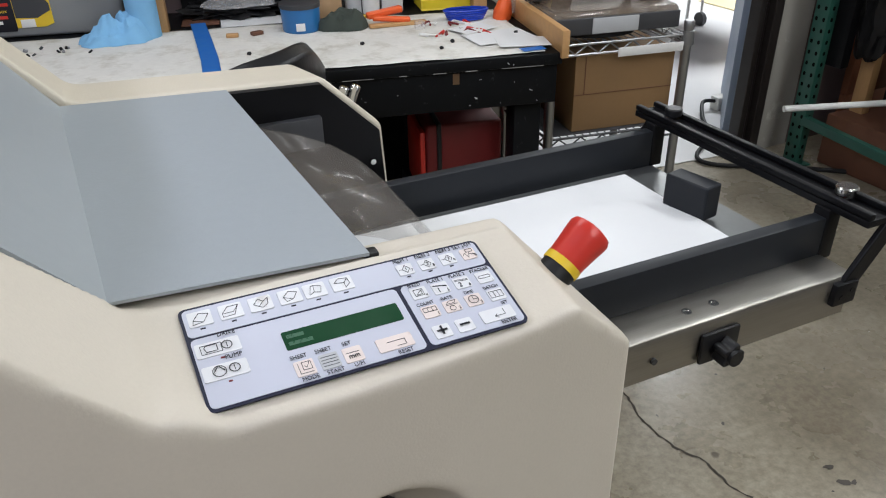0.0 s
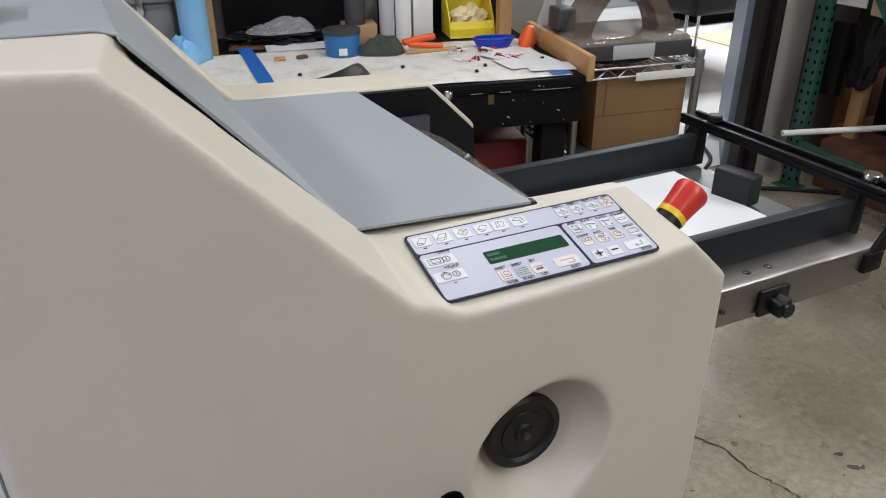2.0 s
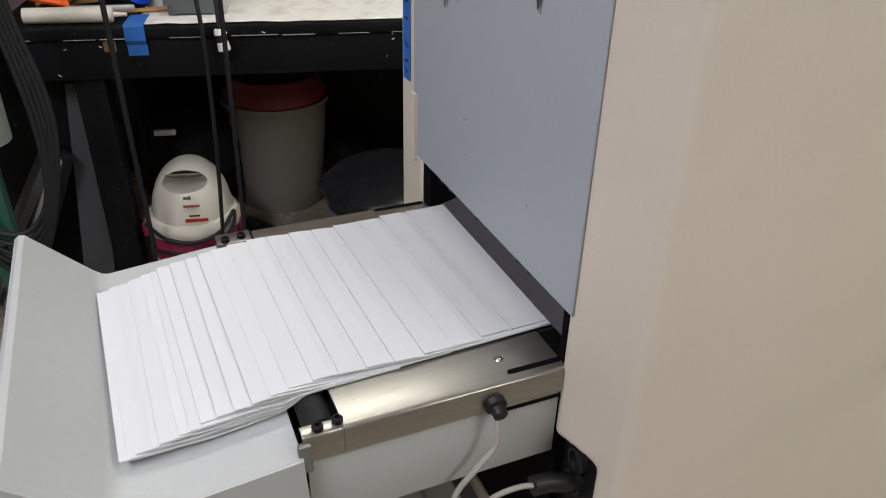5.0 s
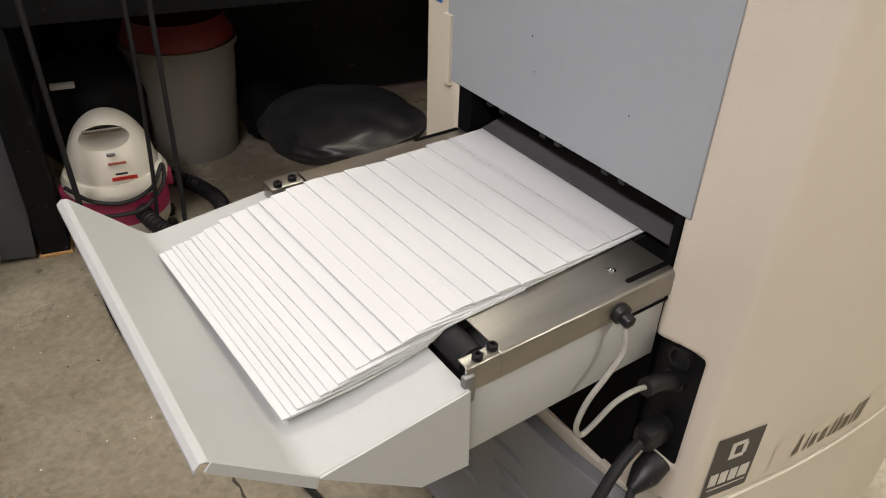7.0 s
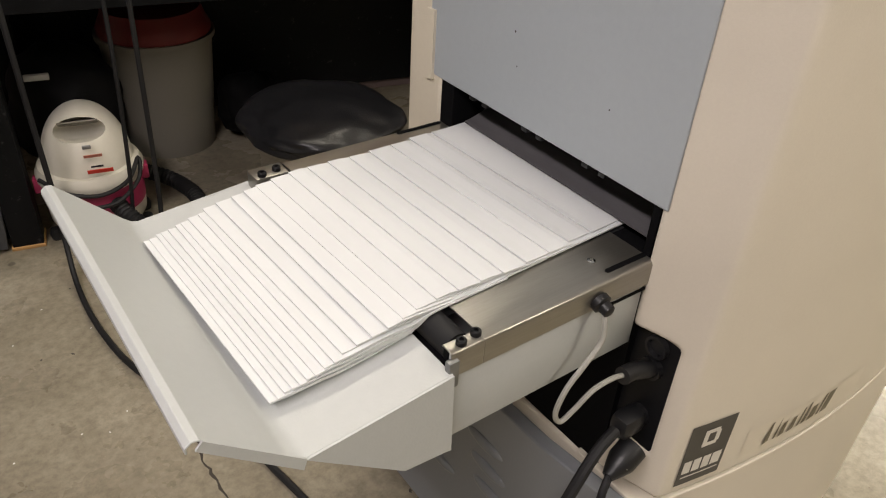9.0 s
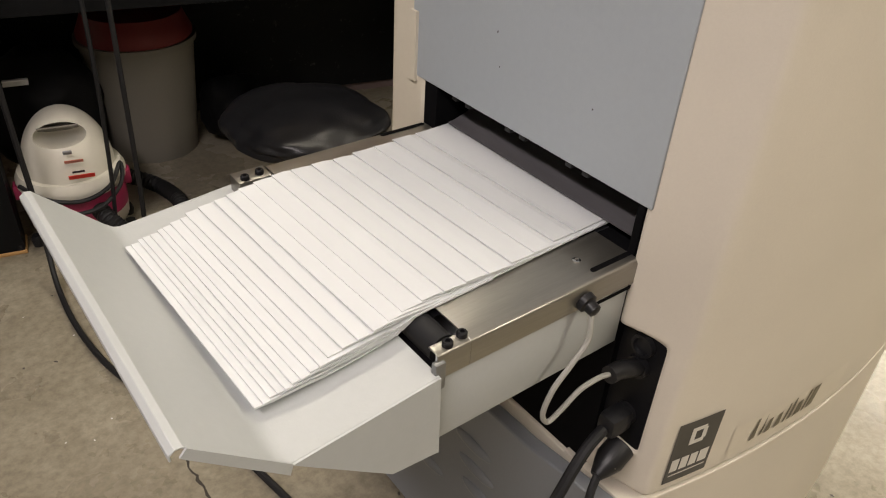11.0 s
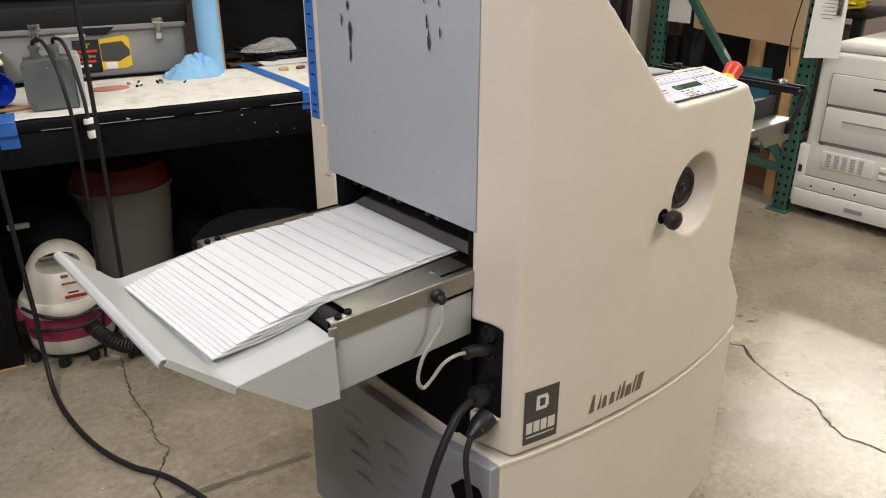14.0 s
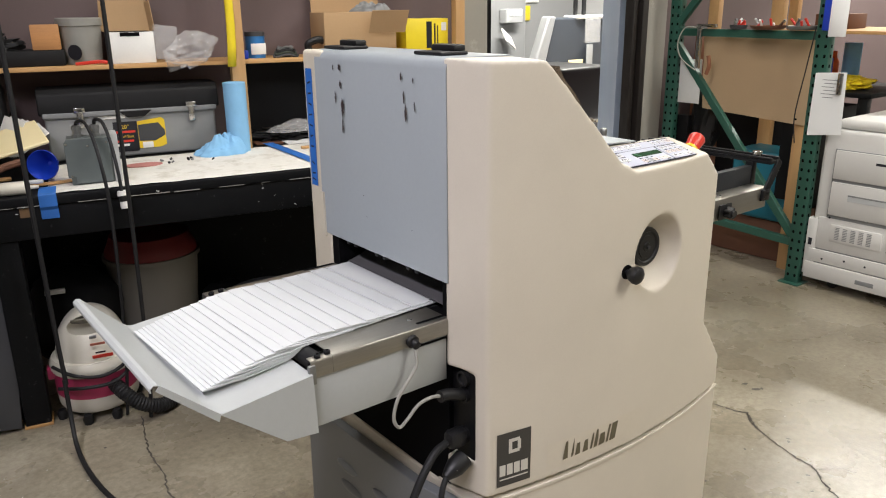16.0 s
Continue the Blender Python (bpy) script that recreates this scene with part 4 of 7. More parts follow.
key(PW * 0.913, PH * 0.145, 0.0265, 0.0115, "key", [[(0.22, 0.3), (0.22, -0.15), (-0.1, -0.15)], [(-0.02, 0.0), (-0.1, -0.15), (-0.02, -0.3)]])
words(CP, "SET", PW * 0.956, PH * 0.235, 0.0034), words(CP, "ENTER", PW * 0.935, PH * 0.05, 0.0042)
for label, fy in (("DRIVE", 0.545), ("PUMP", 0.32)):
    key(PW * 0.079, PH * fy, 0.0300, 0.0125, "key", [[(-0.38, -0.3), (-0.38, 0.3), (0.08, 0.3), (0.08, -0.3), (-0.38, -0.3)]] if label == "DRIVE" else [])
    part("symbol", stroke(ring_pts(PW * 0.105, PH * fy, 0.0034), 0.0006), "ink", CP, smooth=False)
    part("symbol", stroke([(PW * 0.105, PH * fy - 0.0018), (PW * 0.105, PH * fy + 0.0018)], 0.0006), "ink", CP, smooth=False)
    words(CP, label, PW * 0.113, PH * fy + 0.0102, 0.0046)
    part("indicator", plate(PW * 0.077, PW * 0.089, PH * fy - 0.0096, PH * fy - 0.0084, 0.0014, 0.0018, 0.0003), "red_dark", CP)
part("symbol", stroke(ring_pts(PW * 0.062, PH * 0.32, 0.0044), 0.0005), "ink", CP, smooth=False)
part("symbol", stroke([(PW * 0.048, PH * 0.32), (PW * 0.062, PH * 0.37), (PW * 0.076, PH * 0.32)], 0.0005), "ink", CP, smooth=False)
part("symbol", stroke([(PW * 0.040, PH * 0.555), (PW * 0.045, PH * 0.575), (PW * 0.077, PH * 0.575), (PW * 0.077, PH * 0.515), (PW * 0.045, PH * 0.515), (PW * 0.040, PH * 0.555)], 0.0005), "ink", CP, smooth=False)
for top, low, fx, material, marks in (("SHEET", "MODE", 0.288, "key_pink", [[(-0.3, 0.35), (-0.3, -0.35), (0.35, -0.35)], [(-0.1, -0.15), (-0.1, 0.35), (0.35, 0.35), (0.35, -0.15), (-0.1, -0.15)], [(-0.0, 0.1), (0.1, -0.02), (0.28, 0.3)]]),
                                      ("SHEET", "START", 0.362, "light_grey", [[(-0.4, 0.3), (0.4, 0.3)], [(-0.4, 0.1), (0.4, 0.1)], [(-0.4, -0.1), (0.4, -0.1)], [(-0.4, -0.3), (0.4, -0.3)]]),
                                      ("SET", "U/M", 0.434, "key_pink", [[(-0.35, 0.12), (0.35, 0.12)]])):
    key(PW * fx, PH * 0.150, 0.0135, 0.0128, material, marks)
    words(CP, top, PW * fx - 0.0015, PH * 0.258, 0.0042), words(CP, low, PW * fx + 0.001, PH * 0.045, 0.0042)
words(CP, "mm", PW * 0.435, PH * 0.132, 0.0052)
key(PW * 0.566, PH * 0.150, 0.0265, 0.0118, "key_pink", [[(0.0, 0.1), (0.28, 0.1), (0.28, -0.3), (0.02, -0.3)], [(-0.2, 0.1), (0.02, 0.1)]])
words(CP, "RESET", PW * 0.584, PH * 0.045, 0.0042)
for k, fy in enumerate((0.47, 0.40)):
    part("display_bar", plate(PW * 0.272, PW * (0.325 + 0.02 * k), PH * fy - 0.0016, PH * fy + 0.0016, 0.0020, 0.0021, 0.0004), "lcd_text", CP)

# maker's label and model name as plain shapes
for x0, x1, z0, z1, material, dy in ((-0.273, -0.192, 0.575, 0.700, "logo_dark", 0.0012),):
    n = 8
    bm = nb()
    cols = [(bm.verts.new((x0 + (x1 - x0) * k / n, bulge(x0 + (x1 - x0) * k / n) - dy, z0)), bm.verts.new((x0 + (x1 - x0) * k / n, bulge(x0 + (x1 - x0) * k / n) - dy, z1))) for k in range(n + 1)]
    for a, c in zip(cols, cols[1:]):
        bm.faces.new((a[0], c[0], c[1], a[1]))
    badge = part("maker_label", bm, material, FM, "dark grey label with silver shapes", smooth=False)
for x0, x1, z0, z1 in ((-0.246, -0.238, 0.650, 0.684), (-0.238, -0.220, 0.676, 0.684), (-0.238, -0.220, 0.650, 0.658), (-0.225, -0.217, 0.656, 0.678), (-0.267, -0.253, 0.600, 0.626), (-0.250, -0.236, 0.600, 0.626), (-0.233, -0.219, 0.600, 0.626), (-0.216, -0.199, 0.600, 0.626), (-0.266, -0.199, 0.590, 0.593)):
    bm = nb()
    cols = [(bm.verts.new((x, bulge(x) - 0.0018, z0)), bm.verts.new((x, bulge(x) - 0.0018, z1))) for x in [x0 + (x1 - x0) * k / 6 for k in range(7)]]
    for a, c in zip(cols, cols[1:]):
        bm.faces.new((a[0], c[0], c[1], a[1]))
    part("label_bar", bm, "logo_light", badge, smooth=False)
bm = nb()
cols = [(bm.verts.new((x, bulge(x) - 0.0009, 0.577)), bm.verts.new((x, bulge(x) - 0.0009, 0.640))) for x in [-0.150 + 0.29 * k / 12 for k in range(13)]]
for a, c in zip(cols, cols[1:]):
    bm.faces.new((a[0], c[0], c[1], a[1]))
tagm = part("model_label", bm, "label_clear", FM, "yellowed clear label with brown bars", smooth=False)
xx = -0.108
for w, h in ((0.016, 0.036), (0.006, 0.036), (0.015, 0.024), (0.015, 0.024), (0.006, 0.032), (0.009, 0.036), (0.016, 0.024), (0.006, 0.036), (0.016, 0.036)):
    bm = nb()
    w, h = w * 1.25, h * 1.18
    x1 = xx + w
    ys = bulge(xx + w / 2) - 0.0016
    bm.faces.new([bm.verts.new(p) for p in ((xx, ys, 0.590), (x1, ys, 0.590), (x1 + h * 0.22, ys, 0.590 + h), (xx + h * 0.22, ys, 0.590 + h))])
    part("label_bar", bm, "print_brown", tagm, smooth=False)
    xx = x1 + 0.0035

# delivery table
part("near_side_channel", ribbon([(0.552, 0.905), (0.552, 0.934), (0.554, 0.938), (0.558, 0.940), (0.628, 0.940)], -0.002, "x", -0.586, -0.318), "steel", FM, "brushed steel side channel", bevel=0.0008)
part("channel_end", ribbon([(0.552, 0.905), (0.552, 0.934), (0.554, 0.938), (0.558, 0.940), (0.570, 0.940)], -0.002, "x", -0.630, -0.586), "steel", FM, bevel=0.0008)
part("far_side_channel", ribbon([(1.008, 0.885), (1.008, 0.934), (1.004, 0.940), (0.945, 0.940)], 0.002, "x", -0.598, -0.318), "steel", FM, "brushed steel side channel", bevel=0.0008)
part("near_skirt", rbox(-0.626, -0.322, 0.557, 0.562, 0.805, 0.934, 0.001), "grey_tray", FM, "grey sheet metal skirt")
part("far_skirt", rbox(-0.636, -0.322, 0.998, 1.003, 0.805, 0.934, 0.001), "grey_tray", FM)
part("skirt_floor", box(-0.62, -0.322, 0.563, 0.997, 0.806, 0.812), "grey_tray", FM)
part("belt_bed", box(-0.590, -0.29, 0.628, 0.945, 0.915, 0.937), "belt", FM, "dark conveyor bed")
# near-black pieces paint the shade in the throat and roller well
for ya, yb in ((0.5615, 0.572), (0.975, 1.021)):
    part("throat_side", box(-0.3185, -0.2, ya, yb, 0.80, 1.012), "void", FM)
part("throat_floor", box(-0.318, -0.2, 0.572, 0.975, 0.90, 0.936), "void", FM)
# dark plate for the steel and for the sheet in shade leaving the throat
part("exit_plate", ribbon([(-0.303, 0.9520), (-0.292, 0.9535), (-0.270, 0.9600), (-0.235, 0.976)], 0.002, "y", 0.580, 0.962), "exit_steel", FM, "smooth exit plate coloured for dull steel and the shaded paper on it")
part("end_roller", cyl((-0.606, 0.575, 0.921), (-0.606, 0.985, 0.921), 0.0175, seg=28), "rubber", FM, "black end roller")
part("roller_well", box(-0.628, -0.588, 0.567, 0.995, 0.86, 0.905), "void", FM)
for x, y in ((-0.612, 0.5545), (-0.590, 0.558), (-0.638, 0.985), (-0.614, 0.990)):
    y = y + (0.006 if y < 0.8 else 0.0)
    part("bolt", lathe((x, y, 0.940), (0, 0, 1), [(0, 0.0062), (0.005, 0.0062), (0.0065, 0.005), (0.0065, 0.003), (0.003, 0.0028), (0.003, 0)], 14), "black_metal", FM, "black socket bolt")
part("end_bracket", rbox(-0.650, -0.600, 0.978, 1.010, 0.912, 0.940, 0.002), "steel", FM)
for y0, y1, x0, x1 in ((0.565, 0.572, -0.388, -0.318), (0.997, 1.004, -0.405, -0.322)):
    part("slot", prism(round_rect(x0, x1, y0, y1, 0.0033), "z", 0.9402, 0.9412), "void", FM, "dark elongated slot")
part("skirt_gap", box(-0.40, -0.325, 0.5512, 0.5522, 0.8985, 0.9035), "void", FM)
for x, y in ((-0.387, 0.594), (-0.39, 0.965)):
    part("screw", lathe((x, y, 0.940), (0, 0, 1), [(0, 0.0058), (0.0012, 0.0055), (0.0018, 0.003), (0.0006, 0.0025), (0.0006, 0)], 14), "chrome", FM)
# catch tray
tray_line = [(-0.632, 0.919), (-0.700, 0.911), (-0.800, 0.902), (-0.812, 0.905), (-0.822, 0.913), (-0.894, 0.985), (-0.901, 0.986), (-0.907, 0.981), (-0.907, 0.974)]
TR = part("catch_tray", ribbon(tray_line, 0.0022, "y", 0.545, 1.018), "grey_tray", FM, "light grey sheet metal catch tray with a raised lip", bevel=0.0008)
part("tray_side", prism([(-0.632, 0.918), (-0.803, 0.901), (-0.690, 0.808), (-0.628, 0.802)], "y", 0.5425, 0.5450), "grey_tray", TR, "bent down tray side")
part("tray_side", prism([(-0.632, 0.918), (-0.803, 0.901), (-0.690, 0.808), (-0.628, 0.802)], "y", 1.018, 1.0205), "grey_tray", TR)
part("lip_flange", prism([(-0.802, 0.902), (-0.892, 0.984), (-0.899, 0.976), (-0.806, 0.889)], "y", 0.5425, 0.5450), "grey_tray", TR, "worn folded edge")
part("tray_hook", rbox(-0.636, -0.622, 0.547, 0.556, 0.895, 0.932, 0.002), "steel_dull", TR)


# folded sheets, shingled from the belt into the tray
def stack_top(x):
    pts = [(-0.84, 0.911), (-0.80, 0.916), (-0.74, 0.932), (-0.66, 0.9475), (-0.58, 0.9515), (-0.45, 0.9490), (-0.34, 0.9470), (-0.2, 0.947)]
    for (xa, za), (xb, zb) in zip(pts, pts[1:]):
        if x <= xb:
            return za + (zb - za) * (x - xa) / (xb - xa)
    return pts[-1][1]


def rest(x):
    """The height of belt, roller and tray under the sheets."""
    pts = [(-0.84, 0.905), (-0.80, 0.906), (-0.70, 0.915), (-0.632, 0.923), (-0.618, 0.938), (-0.59, 0.9395), (-0.2, 0.9395)]
    for (xa, za), (xb, zb) in zip(pts, pts[1:]):
        if x <= xb:
            return za + (zb - za) * (x - xa) / (xb - xa)
    return pts[-1][1]


edges = [-0.806, -0.797, -0.789, -0.781, -0.773, -0.765, -0.756, -0.745, -0.734, -0.722, -0.705, -0.687, -0.668, -0.648, -0.628, -0.600, -0.570, -0.538, -0.505, -0.468, -0.430, -0.392, -0.350]
rnd = random.Random(21)
for k, x0 in enumerate(edges):
    length = 0.235
    x1 = min(x0 + length, -0.262)
    n = 12
    bm = nb()
    skew = 0.042 + rnd.uniform(-0.006, 0.006)
    y0 = 0.611 + 0.042 * (x0 + 0.80) + rnd.uniform(-0.0035, 0.0035)
    lows, tops = [], []
    for j in range(n + 1):
        x = x0 + (x1 - x0) * j / n
        cover = sum(1 for e in edges[k + 1:] if e < x)
        z = max(stack_top(x) - 0.0026 * cover, rest(x) + 0.00025 * (k + 1)) + (0.0008 if j == 0 else 0.0)
        for s, store in ((-0.0008, lows), (0.0014, tops)):
            ya = y0 + skew * (x - x0)
            store.append((bm.verts.new((x, ya, z + s)), bm.verts.new((x - 0.333 * skew, ya + 0.333, z + s))))
    for rows_ in (lows, tops):
        for a, c in zip(rows_, rows_[1:]):
            bm.faces.new((a[0], c[0], c[1], a[1]))
    for a, c, d, e in zip(lows, lows[1:], tops, tops[1:]):
        bm.faces.new((a[0], c[0], e[0], d[0])), bm.faces.new((a[1], d[1], e[1], c[1]))
    for q in (0, -1):
        bm.faces.new((lows[q][0], lows[q][1], tops[q][1], tops[q][0]))
    solo("folded_sheet", bm, "paper", (x0, y0, stack_top(x0)), "white folded paper sheet overlapping the next on the delivery belt", "paper", group="folded sheets on the delivery", smooth=False)

# feed table
part("feed_channel", ribbon([(0.551, 0.976), (0.549, 1.028), (0.552, 1.034), (0.558, 1.036), (0.605, 1.036)], -0.0025, "x", 0.395, 0.842), "steel", FM, "brushed steel feed table channel", bevel=0.001)
part("feed_bed", box(0.19, 0.845, 0.605, 0.96, 1.018, 1.028), "steel_dull", FM, "grey steel feed bed")
part("feed_channel_far", box(0.395, 0.80, 0.945, 1.0, 0.985, 1.030), "steel_dull", FM)
for x in (0.600, 0.640):
    part("hole_rim", lathe((x, 0.574, 1.036), (0, 0, 1), [(0, 0.0062), (0.001, 0.0060), (0.001, 0.0035), (0.0002, 0.0033), (0.0002, 0)], 16), "chrome", FM)
part("screw", cyl((0.537, 0.5495, 1.004), (0.537, 0.546, 1.004), 0.004, seg=12), "dark_grey", FM)
for y, name in ((0.602, "near_guide"), (0.945, "far_guide")):
    part(name, rbox(0.25, 0.855, y, y + 0.020, 1.0285, 1.089, 0.002), "dark_rail", FM, "dark anodised paper guide rail", bevel=0.0)
for y in (0.600, 0.943):
    part("guide_foot", rbox(0.838, 0.862, y, y + 0.024, 1.028, 1.100, 0.003), "black_metal", FM)
bar = rbox(0.842, 0.888, 0.548, 1.0, 1.098, 1.108, 0.002)
for x in (0.842, 0.878):
    part("bar_flange", rbox(x, x + 0.010, 0.548, 1.0, 1.1085, 1.117, 0.002), "black_metal", FM)
part("cross_bar", bar, "black_metal", FM, "black slotted cross bar")
for x, y, m_ in ((0.866, 0.605, "chrome"), (0.866, 0.935, "black_plastic")):
    part("thumb_screw", lathe((x, y, 1.110), (0, 0, 1), [(0, 0.006), (0.006, 0.006), (0.006, 0.0135), (0.016, 0.0138), (0.018, 0.012), (0.018, 0.0)], 26), m_, FM, "knurled thumb screw")
for y in (0.549, 0.992):
    part("end_arm", obox(pose(0.858, y, 1.058, 0, -55, 0), 0.118, 0.008, 0.026), "black_metal", FM, "black slanting support arm", bevel=0.002)
    part("arm_foot", rbox(0.808, 0.846, y - 0.008, y + 0.012, 0.998, 1.030, 0.003), "black_metal", FM)
    for x, z in ((0.82, 1.010), (0.836, 1.018)):
        part("bolt", cyl((x, y - 0.004, z), (x, y - 0.009, z), 0.004, seg=10), "black_metal", FM)
part("stop_block", obox(pose(0.782, 0.782, 1.058, 0, 0, -78), 0.072, 0.034, 0.052), "dark_rail", FM, "dark metal paper stop block", bevel=0.003)
kp = part("knob_plate", rbox(0.602, 0.658, 0.543, 0.549, 0.978, 1.020, 0.004), "black_plastic", FM, "black plate with a star knob")
star = nb()
pts = []
for k in range(40):
    a = 2 * math.pi * k / 40
    r = 0.0165 + 0.0035 * math.cos(5 * a)
    pts.append((0.630 + 0.85 * r * math.cos(a), 0.997 + 0.85 * r * math.sin(a)))
part("star_knob", prism(pts, "y", 0.521, 0.541), "black_plastic", kp, bevel=0.003)
part("knob_cap", cyl((0.630, 0.523, 0.997), (0.630, 0.516, 0.997), 0.010, seg=24), "black_plastic", kp)
guard = nb()
line = [(0.206, 1.212), (0.25, 1.196), (0.29, 1.176), (0.325, 1.150), (0.355, 1.118), (0.378, 1.082), (0.392, 1.046)]
vs = [(guard.verts.new((x, 0.63, z)), guard.verts.new((x, 0.915, z + 0.004))) for x, z in line]
for a, c in zip(vs, vs[1:]):
    guard.faces.new((a[0], a[1], c[1], c[0]))
cg = part("clear_guard", guard, "guard_plastic", FM, "clear curved brownish plastic guard")
md = cg.modifiers.new("thick", "SOLIDIFY")
md.thickness = 0.002
# near-black sheet in place of the feed throat's shade
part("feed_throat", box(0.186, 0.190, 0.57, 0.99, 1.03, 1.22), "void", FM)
sh = nb()
z0 = 1.032
for k in range(1):
    pts = [(0.20, 0.626), (0.772, 0.626), (0.772, 0.923), (0.20, 0.923)]
    sh = merge(sh, prism(pts, "z", z0 + 0.0009 * k, z0 + 0.004))
solo("feed_paper", sh, "paper_sheet", (0.6, 0.78, z0), "thin pile of white paper on the feed table", "paper", smooth=False)

# ---- workbench and what lies on, over and under it (bench axes: u is metres left of its right end) ----
def bt(name, u, v, z, label, category, group=""):
    return thing(name, (-u, v, z), label, category, BENCH, group)


def bsolo(name, bm, material, u, v, z, label, category, group="", bevel=0.0, smooth=True, kind=""):
    return solo(name, bm, material, (-u, v, z), label, category, BENCH, group, kind, bevel, 2, smooth)


M["bag_black"] = mat("black_bag_film", (0.005, 0.005, 0.0055), 0.6, spec=0.1, vary=0.2)
M["pail_grey"] = mat("grey_white_pail", (0.24, 0.235, 0.215), 0.6, vary=0.08, scale=12)
M["end_grain"] = mat("orange_end_grain", (0.42, 0.20, 0.07), 0.6, vary=0.18, scale=14, stretch=(1, 1, 7), grain=0.1, gscale=70)
M["worn_edge"] = mat("worn_bare_edge", (0.30, 0.29, 0.27), 0.7, vary=0.4, scale=40)
M["lid_black"] = mat("black_lid_plastic", (0.009, 0.009, 0.010), 0.6, spec=0.22, vary=0.12, scale=8, bump=0.15, bscale=300)
M["notch_wood"] = mat("dirty_bare_wood", (0.13, 0.075, 0.032), 0.7, vary=0.2, scale=40)
WB = bt("workbench", 1.2, 0.45, 0.0, "long black painted wooden workbench with scuffed edges", "workbench")
part("worktop", rbox(-2.46, 0.0, 0.0, 0.93, 0.875, 0.910, 0.004), "bench", WB)
part("apron", rbox(-2.44, -0.01, 0.014, 0.055, 0.752, 0.8745, 0.003), "bench", WB, "scuffed black front board")
for u0, u1 in ((2.27, 2.18), (0.13, 0.04)):
    part("leg", rbox(-u0, -u1, 0.03 if u0 > 1 else 0.06, 0.12 if u0 > 1 else 0.15, 0.0, 0.752, 0.004), "bench", WB)
    part("leg", rbox(-u0, -u1, 0.80, 0.89, 0.0, 0.874, 0.004), "bench", WB)
part("back_board", rbox(-2.44, -0.01, 0.905, 0.925, 0.05, 0.874, 0.003), "bench", WB)
part("foot", rbox(-2.275, -2.175, 0.026, 0.124, 0.0, 0.012, 0.002), "wood", WB, "bare wood at the foot of the leg")
for u, w in ((2.14, 0.035), (0.93, 0.03), (0.33, 0.02)):
    part("notch", box(-u - w / 2, -u + w / 2, 0.0125, 0.0150, 0.835, 0.868), "notch_wood", WB, "bare notch in the front board")
rnd = random.Random(4)
for k in range(34):
    u, z = rnd.uniform(0.05, 2.4), rnd.uniform(0.757, 0.90)
    y = 0.0132 if z < 0.873 else -0.0006
    s = rnd.uniform(0.002, 0.011)
    part("scuff", obox(Matrix.Translation((-u, y, z)) @ pose(0, 0, 0, 0, rnd.uniform(-40, 40), 0), s, 0.0008, rnd.uniform(0.0008, 0.003)), "white", WB, smooth=False)
structure("wall_backboard", box(-1.18, -0.01, 0.926, 0.938, 0.912, 1.298), "backsplash", "black board on the wall behind the bench", "backboard", BENCH)

# paper cover, wavy
bm = nb()
NX, NY = 90, 30
grid = []
rnd = random.Random(2)
ragged = [0.012 * noise.noise(Vector((k * 0.21, 3.1, 0))) + 0.004 * rnd.random() for k in range(NX + 1)]
for i in range(NX + 1):
    row = []
    for j in range(NY + 1):
        u = 2.06 - 2.01 * i / NX
        v = 0.012 + ragged[i] + (0.60 - ragged[i]) * j / NY + (0.03 * noise.noise(Vector((i * 0.2, 9, 1))) if j == NY else 0)
        z = 0.9125 + 0.0022 * (1 + noise.noise(Vector((u * 5, v * 5, 0.3)))) + 0.0012 * noise.noise(Vector((u * 22, v * 22, 2)))
        row.append(bm.verts.new((-u, v, z)))
    grid.append(row)
for i in range(NX):
    for j in range(NY):
        bm.faces.new((grid[i][j], grid[i + 1][j], grid[i + 1][j + 1], grid[i][j + 1]))
cover = bsolo("bench_paper", bm, "bench_paper", 1.05, 0.3, 0.9125, "stained crinkled white paper covering the bench top", "paper cover")
md = cover.modifiers.new("thick", "SOLIDIFY")
md.thickness = 0.0006


def tape_on(pts, w, z, name_label):
    bm = nb()
    prev = None
    for k, (u, v) in enumerate(pts):
        a, c = Vector(pts[max(k - 1, 0)]), Vector(pts[min(k + 1, len(pts) - 1)])
        d = (c - a).normalized()
        n = Vector((-d.y, d.x)) * w / 2
        zz = z if isinstance(z, (int, float)) else z[k]
        cur = (bm.verts.new((-(u + n.x), v + n.y, zz)), bm.verts.new((-(u - n.x), v - n.y, zz)))
        if prev:
            bm.faces.new((prev[0], prev[1], cur[1], cur[0]))
        prev = cur
    return bsolo("tape_strip", bm, "blue_tape", pts[0][0], pts[0][1], 0.915, name_label, "tape", "tape on the bench", smooth=False)


tape_on([(1.11, 0.69), (1.087, 0.52), (1.066, 0.36), (1.045, 0.19), (1.03, 0.012)], 0.052, 0.9185, "blue masking tape across the bench paper")
tape_on([(0.12, 0.035), (0.045, 0.045)], 0.04, 0.9185, "short piece of blue masking tape on the bench corner")
bm = nb()
vs = [[bm.verts.new((-u, v, z)) for u in (2.09, 2.032)] for v, z in ((0.13, 0.9165), (0.0, 0.9165), (-0.0035, 0.912), (-0.0035, 0.87), (0.0095, 0.855), (0.0095, 0.823))]
for a, c in zip(vs, vs[1:]):
    bm.faces.new((a[0], a[1], c[1], c[0]))
bsolo("tape_strip", bm, "blue_tape", 2.06, 0.0, 0.9, "blue masking tape hanging over the bench edge", "tape", "tape on the bench", smooth=False)
bm = nb()
